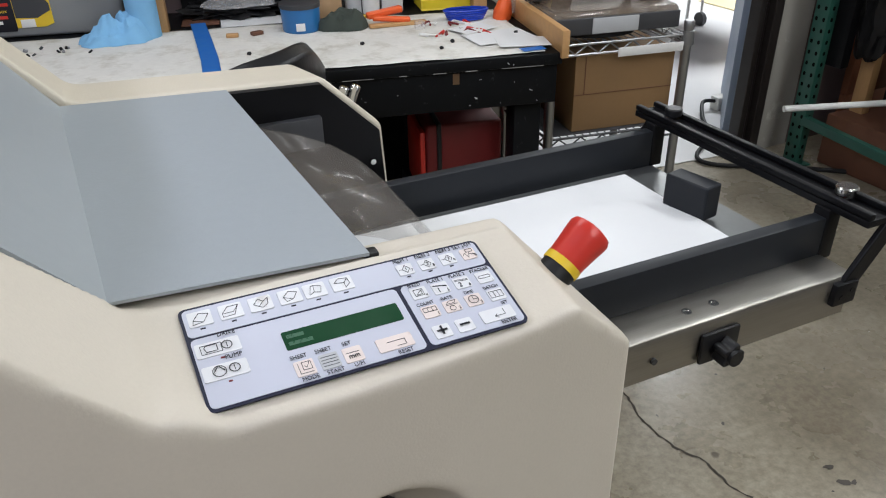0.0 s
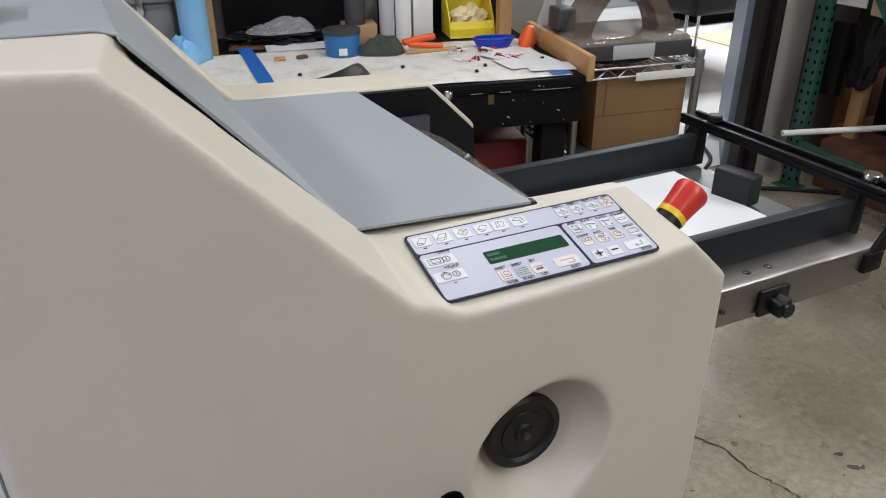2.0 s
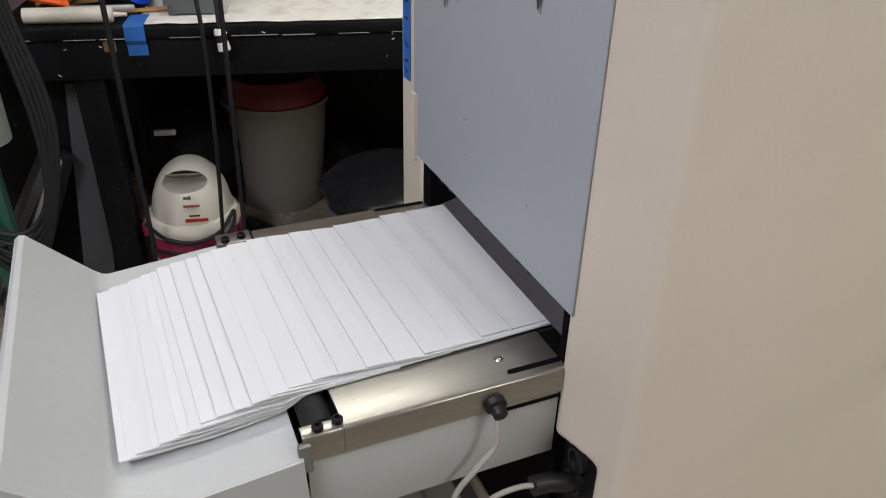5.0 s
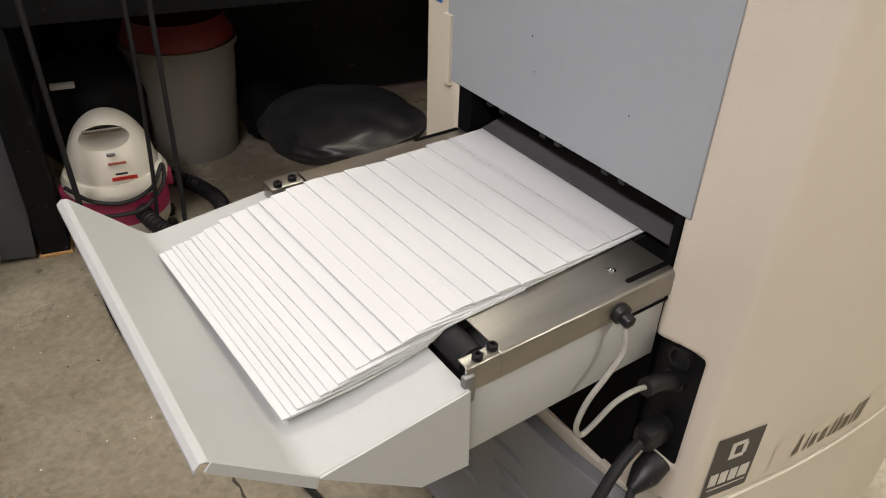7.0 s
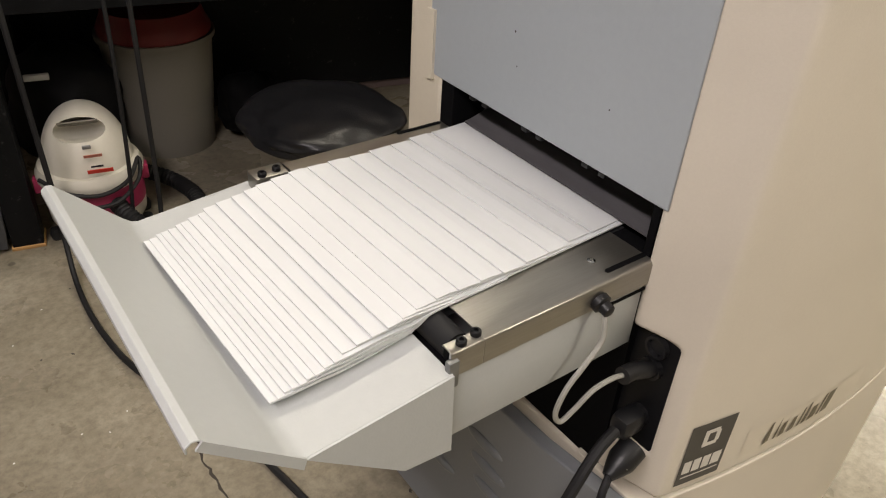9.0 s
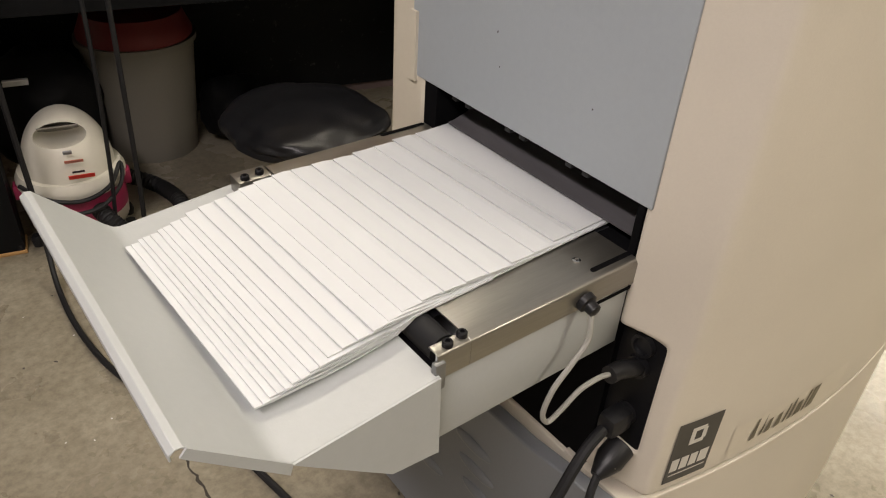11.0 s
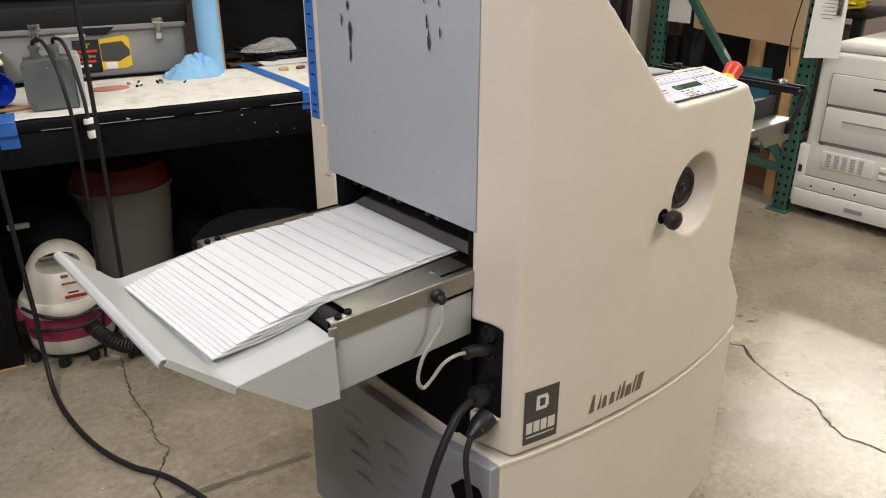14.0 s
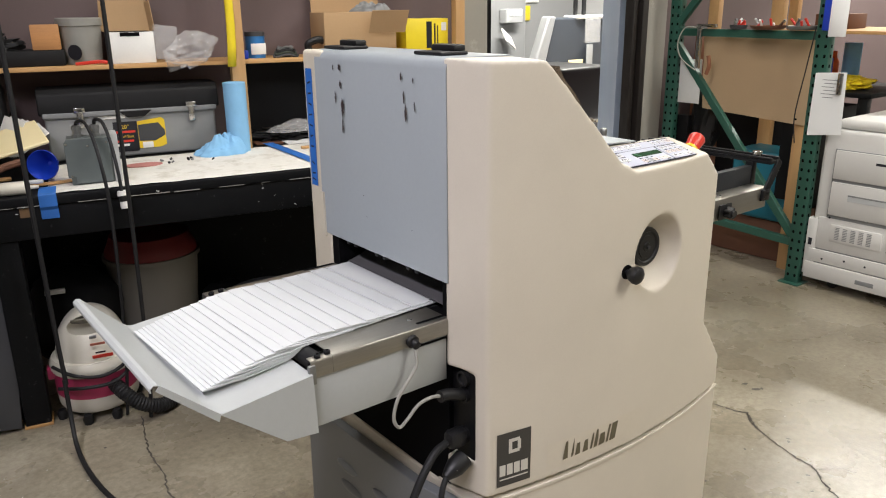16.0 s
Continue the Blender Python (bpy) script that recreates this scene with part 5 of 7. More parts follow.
vs = [[bm.verts.new((-u, v, z)) for u in (1.056, 1.004)] for v, z in ((0.02, 0.9187), (0.0, 0.9165), (-0.0035, 0.912), (-0.0035, 0.874), (0.0095, 0.862), (0.0095, 0.845))]
for a, c in zip(vs, vs[1:]):
    bm.faces.new((a[0], a[1], c[1], c[0]))
bsolo("tape_strip", bm, "blue_tape", 1.03, 0.0, 0.9, "blue masking tape folded over the bench edge", "tape", "tape on the bench", smooth=False)
rnd = random.Random(77)
u = 0.06
while u < 2.4:
    w = rnd.uniform(0.02, 0.16)
    part("worn_edge", obox(Matrix.Translation((-u - w / 2, -0.0004, 0.8765 + rnd.uniform(-0.0008, 0.0008))), w, 0.0012, rnd.uniform(0.0012, 0.0028)), "worn_edge", WB, smooth=False)
    u += w + rnd.uniform(0.01, 0.09)
bsolo("end_board", rbox(-0.008, 0.016, -0.012, 0.62, 0.895, 0.978, 0.002), "wood", 0.0, 0.3, 0.895, "pine board fixed along the end of the bench", "board")

# shelf on posts
SH = bt("wall_shelf", 1.2, 0.8, 1.298, "pine shelf on two posts over the bench", "shelf")
part("shelf_board", rbox(-2.75, -0.06, 0.66, 0.938, 1.298, 1.317, 0.002), "wood", SH)
part("post", rbox(-1.262, -1.200, 0.60, 0.655, 0.9105, 2.3, 0.002), "wood_upright", SH)
part("post", rbox(-0.125, -0.075, 0.60, 0.655, 0.9105, 2.3, 0.002), "wood_upright", SH)
part("shelf_board", rbox(-2.75, -0.06, 0.66, 0.938, 1.95, 1.97, 0.002), "wood", SH)

# tool box
TB = bt("tool_box", 1.70, 0.79, 0.911, "large grey and black plastic tool box with metal latches", "tool box")
part("body", rbox(-2.055, -1.345, 0.675, 0.905, 0.9125, 1.115, 0.012, 3), "tool_grey", TB, "grey body")
lidp = prism([(0.665, 1.112), (0.662, 1.150), (0.672, 1.200), (0.70, 1.222), (0.88, 1.222), (0.91, 1.19), (0.912, 1.112)], "x", -2.075, -1.325)
part("lid", lidp, "lid_black", TB, "black lid", bevel=0.008, seg=3)
part("handle_recess", prism([(-1.76, 1.116), (-1.725, 1.088), (-1.655, 1.088), (-1.62, 1.116)], "y", 0.654, 0.674), "lid_black", TB, bevel=0.003)
part("lid_band", rbox(-2.06, -1.34, 0.657, 0.675, 1.100, 1.122, 0.004), "grey", TB)
for u in (1.915, 1.452):
    lt = part("latch", rbox(-u - 0.022, -u + 0.022, 0.650, 0.662, 1.120, 1.142, 0.002), "chrome", TB, "nickel latch")
    part("clasp", rbox(-u - 0.013, -u + 0.013, 0.652, 0.676, 1.055, 1.122, 0.003), "chrome", lt)
lab = part("sticker", rbox(-1.79, -1.69, 0.6725, 0.6745, 0.940, 1.068, 0.0005), "ink", TB, "black and yellow product sticker")
part("sticker_field", rbox(-1.79, -1.692, 0.6715, 0.6722, 0.935, 1.06, 0.0003), "ink", lab, "black field with bars")
part("sticker_field", prism([(-1.689, 0.945), (-1.689, 1.066), (-1.585, 1.078), (-1.572, 1.066), (-1.572, 0.955), (-1.60, 0.945)], "y", 0.6725, 0.6745), "yellow", lab, "yellow field")
part("sticker_picture", prism([(-1.687, 0.978), (-1.687, 1.050), (-1.60, 1.056), (-1.575, 1.02), (-1.575, 0.998), (-1.62, 0.975)], "y", 0.6715, 0.6722), "dark_grey", lab)
for s, z, size, m_ in (('20"', 1.044, 0.024, "yellow"), ("Tool Box", 1.002, 0.017, "yellow")):
    part("lettering", text_bm(s, size, pose(-1.741, 0.6711, z, 90), 0.0003), m_, lab, smooth=False)
for k, (u0, u1, z, m_) in enumerate(((1.78, 1.70, 1.023, "red"), (1.78, 1.71, 0.982, "red"), (1.78, 1.73, 0.965, "white"))):
    part("sticker_bar", box(-u0, -u1, 0.6705, 0.6714, z - 0.005, z + 0.005), m_, lab, smooth=False)
part("barcode", rbox(-1.675, -1.63, 0.6715, 0.6722, 0.945, 0.972, 0.0003), "white", lab)
part("name_bar", rbox(-1.845, -1.735, 0.6725, 0.6745, 1.083, 1.097, 0.0005), "white", TB)

# towel roll and cloth
TW = bt("towel_roll", 1.268, 0.56, 0.914, "upright roll of light blue paper towels", "paper towel")
part("roll", lathe((-1.268, 0.56, 0.9145), (0, 0, 1), [(0, 0.050), (0.31, 0.050), (0.312, 0.047), (0.312, 0.020), (0.27, 0.019), (0.27, 0.0)], 36), "blue_cloth", TW)
bsolo("shop_towel", drape(-1.365, 0.52, 0.115, 0.075, 0.9145, 0.105, 3, (0.05, 0.04), 2.6), "blue_cloth", 1.375, 0.53, 0.914, "crumpled light blue shop towel on the bench", "towel")
rnd = random.Random(9)
for k in range(12):
    u, v = 1.52 + rnd.uniform(-0.11, 0.11), 0.44 + rnd.uniform(-0.07, 0.05)
    bsolo("screw", cyl((-u, v, 0.917), (-u + rnd.uniform(-0.012, 0.012), v + rnd.uniform(-0.008, 0.008), 0.922), rnd.uniform(0.003, 0.006), seg=8), rnd.choice(("grey", "dark_grey", "black_metal")), u, v, 0.915, "small loose metal screw on the bench paper", "screw", "loose screws")
M["pink_pad"] = mat("red_brown_pad", (0.48, 0.20, 0.18), 0.9, vary=0.1, scale=30)
bsolo("sanding_pad", lathe((-1.70, 0.40, 0.9155), (0, 0, 1), [(0, 0.075), (0.004, 0.075), (0.004, 0)], 30, squash=0.6), "pink_pad", 1.70, 0.40, 0.914, "flat reddish round pad on the bench paper", "pad")

# control transformer with cords
XF = bt("transformer_box", 1.90, 0.16, 0.911, "grey green enamelled electrical box with two cord fittings", "electrical box")
part("case", rbox(-1.975, -1.825, 0.115, 0.225, 0.914, 1.085, 0.004), "xf_grey", XF)
part("front_cover", prism([(-1.985, 0.945), (-1.985, 1.075), (-1.975, 1.087), (-1.832, 1.087), (-1.832, 0.920), (-1.960, 0.920), (-1.960, 0.945)], "y", 0.106, 0.1145), "xf_grey", XF, bevel=0.002)
part("side_cover", rbox(-1.8255, -1.800, 0.11, 0.23, 0.914, 1.095, 0.002), "light_grey", XF, "light grey side plate")
for u, z in ((1.978, 1.07), (1.972, 0.95), (1.84, 1.07), (1.905, 1.06)):
    part("screw", cyl((-u, 0.106, z), (-u, 0.103, z), 0.004, seg=10), "chrome", XF)
for u in (1.935, 1.872):
    fit_ = part("cord_fitting", lathe((-u, 0.17, 1.085), (0, 0, 1), [(0, 0.018), (0.012, 0.018), (0.012, 0.014), (0.030, 0.014), (0.030, 0.018), (0.042, 0.017), (0.046, 0.010)], 8), "steel_dull", XF, "zinc cord fitting")


def cord(name, pts, r, label, bench=True):
    pts3 = [(-u, v, z) for u, v, z in pts] if bench else pts
    bm = tube(pts3, r, 8, n=7)
    return solo(name, bm, "rubber", pts3[0], label, "cord", BENCH if bench else I4, group="hanging cords")


cord("extension_cord", [(2.105, -0.10, 3.4), (2.110, -0.10, 2.4), (2.112, -0.10, 1.5), (2.110, -0.10, 0.9), (2.106, -0.10, 0.45), (2.10, -0.11, 0.22)], 0.0085, "thick black cord hanging from the ceiling to the floor")
cord("extension_cord", [(-0.748, 2.305, 0.24), (-0.752, 2.28, 0.10), (-0.764, 2.18, 0.022), (-0.768, 2.0, 0.011), (-0.748, 1.80, 0.011), (-0.70, 1.64, 0.011), (-0.64, 1.53, 0.011), (-0.597, 1.38, 0.011), (-0.568, 1.21, 0.011), (-0.53, 1.02, 0.011), (-0.46, 0.86, 0.011), (-0.38, 0.78, 0.011)], 0.0085, "thick black cord lying across the concrete floor", False)
cord("extension_cord", [(1.792, -0.10, 3.4), (1.794, -0.10, 2.3), (1.794, -0.10, 1.5), (1.796, -0.10, 1.0), (1.802, -0.10, 0.6), (1.812, -0.10, 0.2), (1.828, -0.10, 0.01)], 0.0075, "black cord hanging down in front of the bench")
cord("box_cord", [(1.935, 0.17, 1.125), (1.930, 0.15, 1.145), (1.905, 0.08, 1.150), (1.885, 0.02, 1.10), (1.870, -0.03, 1.0), (1.862, -0.045, 0.85), (1.868, -0.05, 0.55), (1.885, -0.05, 0.25), (1.91, -0.04, 0.01)], 0.0065, "black cord running from the electrical box to the floor")
cord("box_cord", [(1.872, 0.17, 1.125), (1.868, 0.15, 1.148), (1.845, 0.09, 1.145), (1.828, 0.04, 1.08), (1.818, -0.005, 0.98), (1.815, -0.022, 0.90)], 0.0065, "short black cord from the electrical box to its plug")
PG = bt("cord_plug", 1.812, -0.025, 0.85, "black and white cord plug hanging over the bench edge", "plug")
part("white_end", lathe((-1.815, -0.024, 0.905), (0.12, -0.05, -1), [(0, 0.016), (0.012, 0.019), (0.016, 0.019)], 16), "white", PG)
part("black_middle", lathe((-1.813, -0.025, 0.889), (0.12, -0.05, -1), [(0, 0.0165), (0.022, 0.0165)], 16), "black_plastic", PG)
part("white_cap", lathe((-1.810, -0.026, 0.867), (0.12, -0.05, -1), [(0, 0.017), (0.020, 0.019), (0.026, 0.018), (0.026, 0)], 16), "white", PG)

# clutter at the far left end of the bench
FU = bt("funnel", 2.06, 0.24, 0.93, "bright blue plastic funnel lying on its side", "funnel")
part("cone", lathe((-2.055, 0.285, 0.975), (-0.28, -0.93, 0.10), [(-0.10, 0.009), (-0.04, 0.012), (0.0, 0.034), (0.050, 0.058), (0.053, 0.056), (0.01, 0.031), (-0.03, 0.008)], 32), "blue", FU)
bsolo("caulk_tube", lathe((-2.37, 0.055, 0.936), (0.995, 0.02, -0.01), [(0, 0.023), (0.24, 0.023), (0.245, 0.020), (0.247, 0.008), (0.285, 0.006), (0.285, 0)], 22), "vac_white", 2.25, 0.055, 0.936, "worn white sealant tube lying along the bench edge", "tube")
bsolo("wood_stick", obox(pose(-2.06, 0.16, 0.922, 0, 0, 14), 0.17, 0.022, 0.009), "wood", 2.06, 0.16, 0.914, "short pine stick on the bench", "stick", bevel=0.002)
bsolo("cream_lid", obox(pose(-2.27, 0.36, 1.035, 12, -14, 8), 0.44, 0.26, 0.014), "cream", 2.27, 0.36, 1.0, "cream plastic lid leaning on the clutter", "lid", bevel=0.006)
bsolo("orange_scraper", obox(pose(-2.33, 0.16, 0.965, 30, 20, 30), 0.13, 0.05, 0.012), "orange", 2.33, 0.16, 0.92, "orange plastic scraper on the bench", "scraper", bevel=0.003)
M["rust"] = mat("brown_leather", (0.13, 0.055, 0.03), 0.7, vary=0.2, scale=20)
bsolo("brown_strap", tube([(-2.36, 0.20, 0.925), (-2.28, 0.20, 0.95), (-2.20, 0.22, 0.985), (-2.13, 0.24, 1.0)], 0.014, 8), "rust", 2.25, 0.2, 0.92, "brown leather strap on the bench", "strap")
for k, (u, v, ang, m_) in enumerate(((2.24, 0.13, 5, "grey"), (2.20, 0.17, -10, "steel_dull"), (2.28, 0.23, 16, "wood"), (2.17, 0.11, 3, "light_grey"))):
    bsolo("hand_tool", obox(pose(-u, v, 0.924 + 0.006 * k, 0, 0, ang), 0.20, 0.018, 0.014), m_, u, v, 0.92, "loose hand tool among the clutter on the bench", "tool", "loose hand tools", bevel=0.004)
for k in range(7):
    bsolo("envelope", obox(pose(-2.12 - 0.012 * k, 0.60 - 0.02 * k, 1.03 + 0.006 * k, 25, -35 - 5 * k, 10), 0.15, 0.10, 0.002), "white", 2.12, 0.6, 1.0, "white envelope in a loose pile beside the tool box", "envelope", "pile of envelopes")
bsolo("black_case", rbox(-2.44, -2.20, 0.66, 0.90, 0.912, 1.25, 0.03, 4), "black_plastic", 2.3, 0.78, 0.912, "black tool case standing on the bench", "case")

# things on the shelf
bsolo("parts_tray", rbox(-2.42, -1.935, 0.70, 0.90, 1.3175, 1.383, 0.008), "lid_black", 2.2, 0.8, 1.3175, "black plastic parts tray on the shelf", "tray")
bsolo("wood_block", rbox(-2.055, -1.945, 0.715, 0.80, 1.3835, 1.487, 0.003), "end_grain", 2.0, 0.76, 1.3835, "pine block on the parts tray", "wood block")
bsolo("black_tools", lump((-2.25, 0.80, 1.40), (0.13, 0.07, 0.05), 5, 0.6, 3.5, 4, 0.5), "black_plastic", 2.25, 0.8, 1.383, "heap of black power tool parts on the tray", "tools")
BK = bt("paint_pail", 1.865, 0.80, 1.3175, "grey white plastic pail with a round black mark", "pail")
part("pail_body", lathe((-1.865, 0.80, 1.3175), (0, 0, 1), [(0, 0.078), (0.16, 0.088), (0.162, 0.094), (0.175, 0.094), (0.19, 0.094), (0.195, 0.09), (0.195, 0)], 32), "pail_grey", BK)
part("pail_mark", cyl((-1.895, 0.712, 1.37), (-1.897, 0.709, 1.37), 0.032, seg=24), "ink", BK)
WX = bt("white_box", 1.67, 0.78, 1.3175, "white cardboard box with its lid standing open", "box")
part("box_body", rbox(-1.765, -1.572, 0.69, 0.86, 1.3175, 1.450, 0.002), "white", WX)
part("box_opening", box(-1.752, -1.585, 0.700, 0.85, 1.4502, 1.4515), "void", WX)
part("box_notch", box(-1.71, -1.63, 0.6885, 0.6898, 1.432, 1.449), "void", WX)
part("box_lid", obox(pose(-1.668, 0.862, 1.515, 80, 0, 0), 0.193, 0.14, 0.004), "cardboard", WX, "open cardboard lid")
for s in (-1, 1):
    part("lid_flap", obox(pose(-1.668 + s * 0.100, 0.845, 1.515, 80, 0, 25 * s), 0.004, 0.13, 0.05), "cardboard", WX)
bsolo("clear_case", obox(pose(-1.525, 0.745, 1.400, 0, 8, 0), 0.10, 0.09, 0.15), "bag", 1.52, 0.75, 1.3175, "clear plastic case leaning on the shelf", "case", bevel=0.008)
bag_bm = lump((-1.43, 0.66, 1.365), (0.11, 0.06, 0.07), 8, 0.42, 1.7, 5)
bag_bm.transform(Matrix.Translation((-1.43, 0.66, 1.365)) @ Matrix.Rotation(radians(-22), 4, "Y") @ Matrix.Translation((1.43, -0.66, -1.365)))
bsolo("plastic_bag", bag_bm, "bag", 1.42, 0.69, 1.30, "crumpled clear plastic bag drooping over the shelf edge", "bag")
bsolo("red_pliers", tube([(-1.90, 0.69, 1.322), (-1.86, 0.685, 1.326), (-1.80, 0.68, 1.330), (-1.775, 0.68, 1.325)], 0.008, 8), "red", 1.84, 0.685, 1.3175, "red handled pliers on the shelf edge", "pliers")
ST = nb()
for k in range(12):
    z0, z1 = 1.292 + 0.09 * k, 1.292 + 0.09 * (k + 1)
    w0, w1 = 0.019 - 0.0004 * k, 0.019 - 0.0004 * (k + 1)
    dx0, dx1 = 0.004 * math.sin(k), 0.004 * math.sin(k + 1)
    vv = [ST.verts.new(p) for p in ((-1.262 - w0 + dx0 + 0.003 * k, 0.592, z0), (-1.262 + w0 + dx0 + 0.003 * k, 0.592, z0), (-1.262 + w1 + dx1 + 0.003 * k + 0.003, 0.592, z1), (-1.262 - w1 + dx1 + 0.003 * k + 0.003, 0.592, z1))]
    ST.faces.new(vv)
bmesh.ops.remove_doubles(ST, verts=ST.verts, dist=0.0002)
strap = bsolo("yellow_strap", ST, "yellow_bin", 1.26, 0.592, 1.3, "yellow webbing strap hanging from the shelf post", "strap")
md = strap.modifiers.new("thick", "SOLIDIFY")
md.thickness = 0.003
CN = bt("blue_tin", 1.115, 0.76, 1.3175, "blue printed tin with a dark lid on the shelf", "tin")
part("tin_body", lathe((-1.115, 0.76, 1.3175), (0, 0, 1), [(0, 0.046), (0.10, 0.046)], 28), "can_blue", CN)
part("tin_lid", lathe((-1.115, 0.76, 1.4175), (0, 0, 1), [(0, 0.047), (0.018, 0.047), (0.020, 0.044), (0.020, 0)], 28), "dark_grey", CN)
part("tin_label", rbox(-1.145, -1.075, 0.7135, 0.7150, 1.335, 1.385, 0.0004), "white", CN)
bsolo("tape_holder", rbox(-1.20, -1.165, 0.68, 0.72, 1.3175, 1.358, 0.006), "blue", 1.18, 0.70, 1.3175, "small blue plastic holder on the shelf", "holder")
for k in range(4):
    rr = 0.045 - 0.006 * k
    bsolo("cable_coil", tube([(-0.98 + rr * 1.3 * math.cos(a), 0.72 + 0.5 * rr * math.sin(a), 1.325 + 0.012 * k + 0.006 * math.sin(3 * a)) for a in [j * 0.7 for j in range(10)]], 0.006, 8), ("dark_grey", "rag", "black_plastic", "steel_dull")[k], 0.98, 0.72, 1.3175, "coil of dark cable on the shelf", "cable", "cable coils")
bsolo("earmuffs", tube([(-0.86, 0.72, 1.335), (-0.87, 0.71, 1.375), (-0.82, 0.70, 1.395), (-0.775, 0.70, 1.375), (-0.78, 0.71, 1.335)], 0.018, 10), "black_plastic", 0.82, 0.71, 1.3175, "black ear muffs on the shelf", "ear muffs")
CB = bt("open_carton", 0.62, 0.78, 1.3175, "open brown cardboard carton on the shelf", "carton")
part("carton_body", rbox(-0.80, -0.43, 0.66, 0.90, 1.3175, 1.52, 0.002), "cardboard", CB)
part("carton_flap", obox(pose(-0.49, 0.60, 1.475, -60, 0, 0), 0.19, 0.12, 0.003), "cardboard", CB)
part("carton_flap", obox(pose(-0.615, 0.895, 1.59, 85, 0, 0), 0.36, 0.15, 0.003), "cardboard", CB)
bsolo("grey_rag", drape(-0.52, 0.76, 0.10, 0.07, 1.5205, 0.07, 12), "grey", 0.52, 0.74, 1.52, "grey rag on top of the open carton", "rag")
YB = bt("yellow_box", 0.25, 0.74, 1.3175, "yellow and black printed cardboard box", "box")
part("yb_body", rbox(-0.375, -0.14, 0.665, 0.82, 1.3175, 1.485, 0.002), "yellow_bin", YB)
part("yb_bar", box(-0.262, -0.232, 0.6635, 0.6648, 1.34, 1.47), "ink", YB, smooth=False)
part("yb_bar", box(-0.219, -0.211, 0.6635, 0.6648, 1.34, 1.46), "ink", YB, smooth=False)
part("yb_bar", box(-0.202, -0.196, 0.6635, 0.6648, 1.35, 1.45), "ink", YB, smooth=False)
part("yb_code", box(-0.178, -0.150, 0.6635, 0.6648, 1.425, 1.465), "white", YB, smooth=False)
bsolo("orange_pad", obox(pose(-0.50, 0.67, 1.327, 0, 0, 4), 0.20, 0.09, 0.016), "rust", 0.50, 0.67, 1.3175, "brown orange leather pouch on the shelf", "pouch", bevel=0.004)

# right half of the bench
TN = bt("hand_wipe_tub", 0.755, 0.50, 0.915, "blue plastic tub with a black lid and printed label", "tub")
part("tub_body", lathe((-0.755, 0.50, 0.915), (0, 0, 1), [(0, 0.060), (0.004, 0.063), (0.078, 0.066)], 32), "can_blue", TN)
part("tub_lid", lathe((-0.755, 0.50, 0.993), (0, 0, 1), [(0, 0.069), (0.014, 0.069), (0.017, 0.064), (0.017, 0)], 32), "dark_grey", TN)
part("tub_code", rbox(-0.775, -0.745, 0.4335, 0.4360, 0.925, 0.95, 0.0004), "white", TN)
bsolo("dark_rag", drape(-0.615, 0.49, 0.085, 0.060, 0.9145, 0.085, 17, (0.02, 0.01), 1.9), "rag", 0.615, 0.49, 0.914, "crumpled dark green rag on the bench", "rag")
OP = bt("wire_strippers", 0.46, 0.50, 0.92, "orange handled tool lying on a stick", "tool")
part("handle", obox(pose(-0.47, 0.50, 0.955, 0, -6, 12), 0.13, 0.03, 0.022), "orange", OP, bevel=0.006)
part("handle", obox(pose(-0.45, 0.47, 0.938, 0, 4, -6), 0.13, 0.022, 0.018), "orange", OP, bevel=0.006)
part("blade", obox(pose(-0.55, 0.50, 0.945, 0, 0, 4), 0.06, 0.02, 0.01), "yellow", OP, bevel=0.002)
bsolo("wood_stick", obox(pose(-0.43, 0.46, 0.922, 0, 0, 5), 0.20, 0.025, 0.012), "wood", 0.43, 0.46, 0.914, "short pine stick on the bench", "stick", bevel=0.002)
YN = bt("yellow_bin", 0.27, 0.68, 0.915, "yellow plastic stacking bin with small parts", "bin")
part("bin_back", rbox(-0.36, -0.18, 0.76, 0.765, 0.915, 1.05, 0.002), "yellow_bin", YN)
part("bin_side", prism([(0.62, 0.975), (0.60, 0.915), (0.76, 0.915), (0.76, 1.05), (0.68, 1.05)], "x", -0.363, -0.358), "yellow_bin", YN)
part("bin_side", prism([(0.62, 0.975), (0.60, 0.915), (0.76, 0.915), (0.76, 1.05), (0.68, 1.05)], "x", -0.183, -0.178), "yellow_bin", YN)
part("bin_front", prism([(0.598, 0.915), (0.618, 0.975), (0.624, 0.975), (0.604, 0.915)], "x", -0.36, -0.18), "yellow_bin", YN)
part("bin_floor", box(-0.36, -0.18, 0.60, 0.76, 0.916, 0.95), "yellow_bin", YN)
part("bin_filling", lump((-0.27, 0.68, 0.98), (0.07, 0.05, 0.05), 23, 0.6, 4, 3), "cream", YN)
YN.location = BENCH @ Vector((-0.215, 0.74, 0.915))
for k in range(5):
    bsolo("blue_cable", tube([(-0.185 + (0.062 + 0.004 * k) * math.cos(a + k), 0.48 + 0.035 * math.sin(a + k), 0.922 + 0.007 * k) for a in [j * 0.66 for j in range(11)]], 0.0045, 8), "blue", 0.185, 0.48, 0.914, "loop of blue cable on the bench", "cable", "blue cable loops")
bsolo("orange_cup", lathe((-0.055, 0.475, 0.914), (0.15, -0.1, 1), [(0, 0.040), (0.02, 0.041), (0.055, 0.03), (0.075, 0.016), (0.08, 0)], 20, squash=0.8), "orange", 0.055, 0.475, 0.914, "orange plastic cup on the bench", "cup")
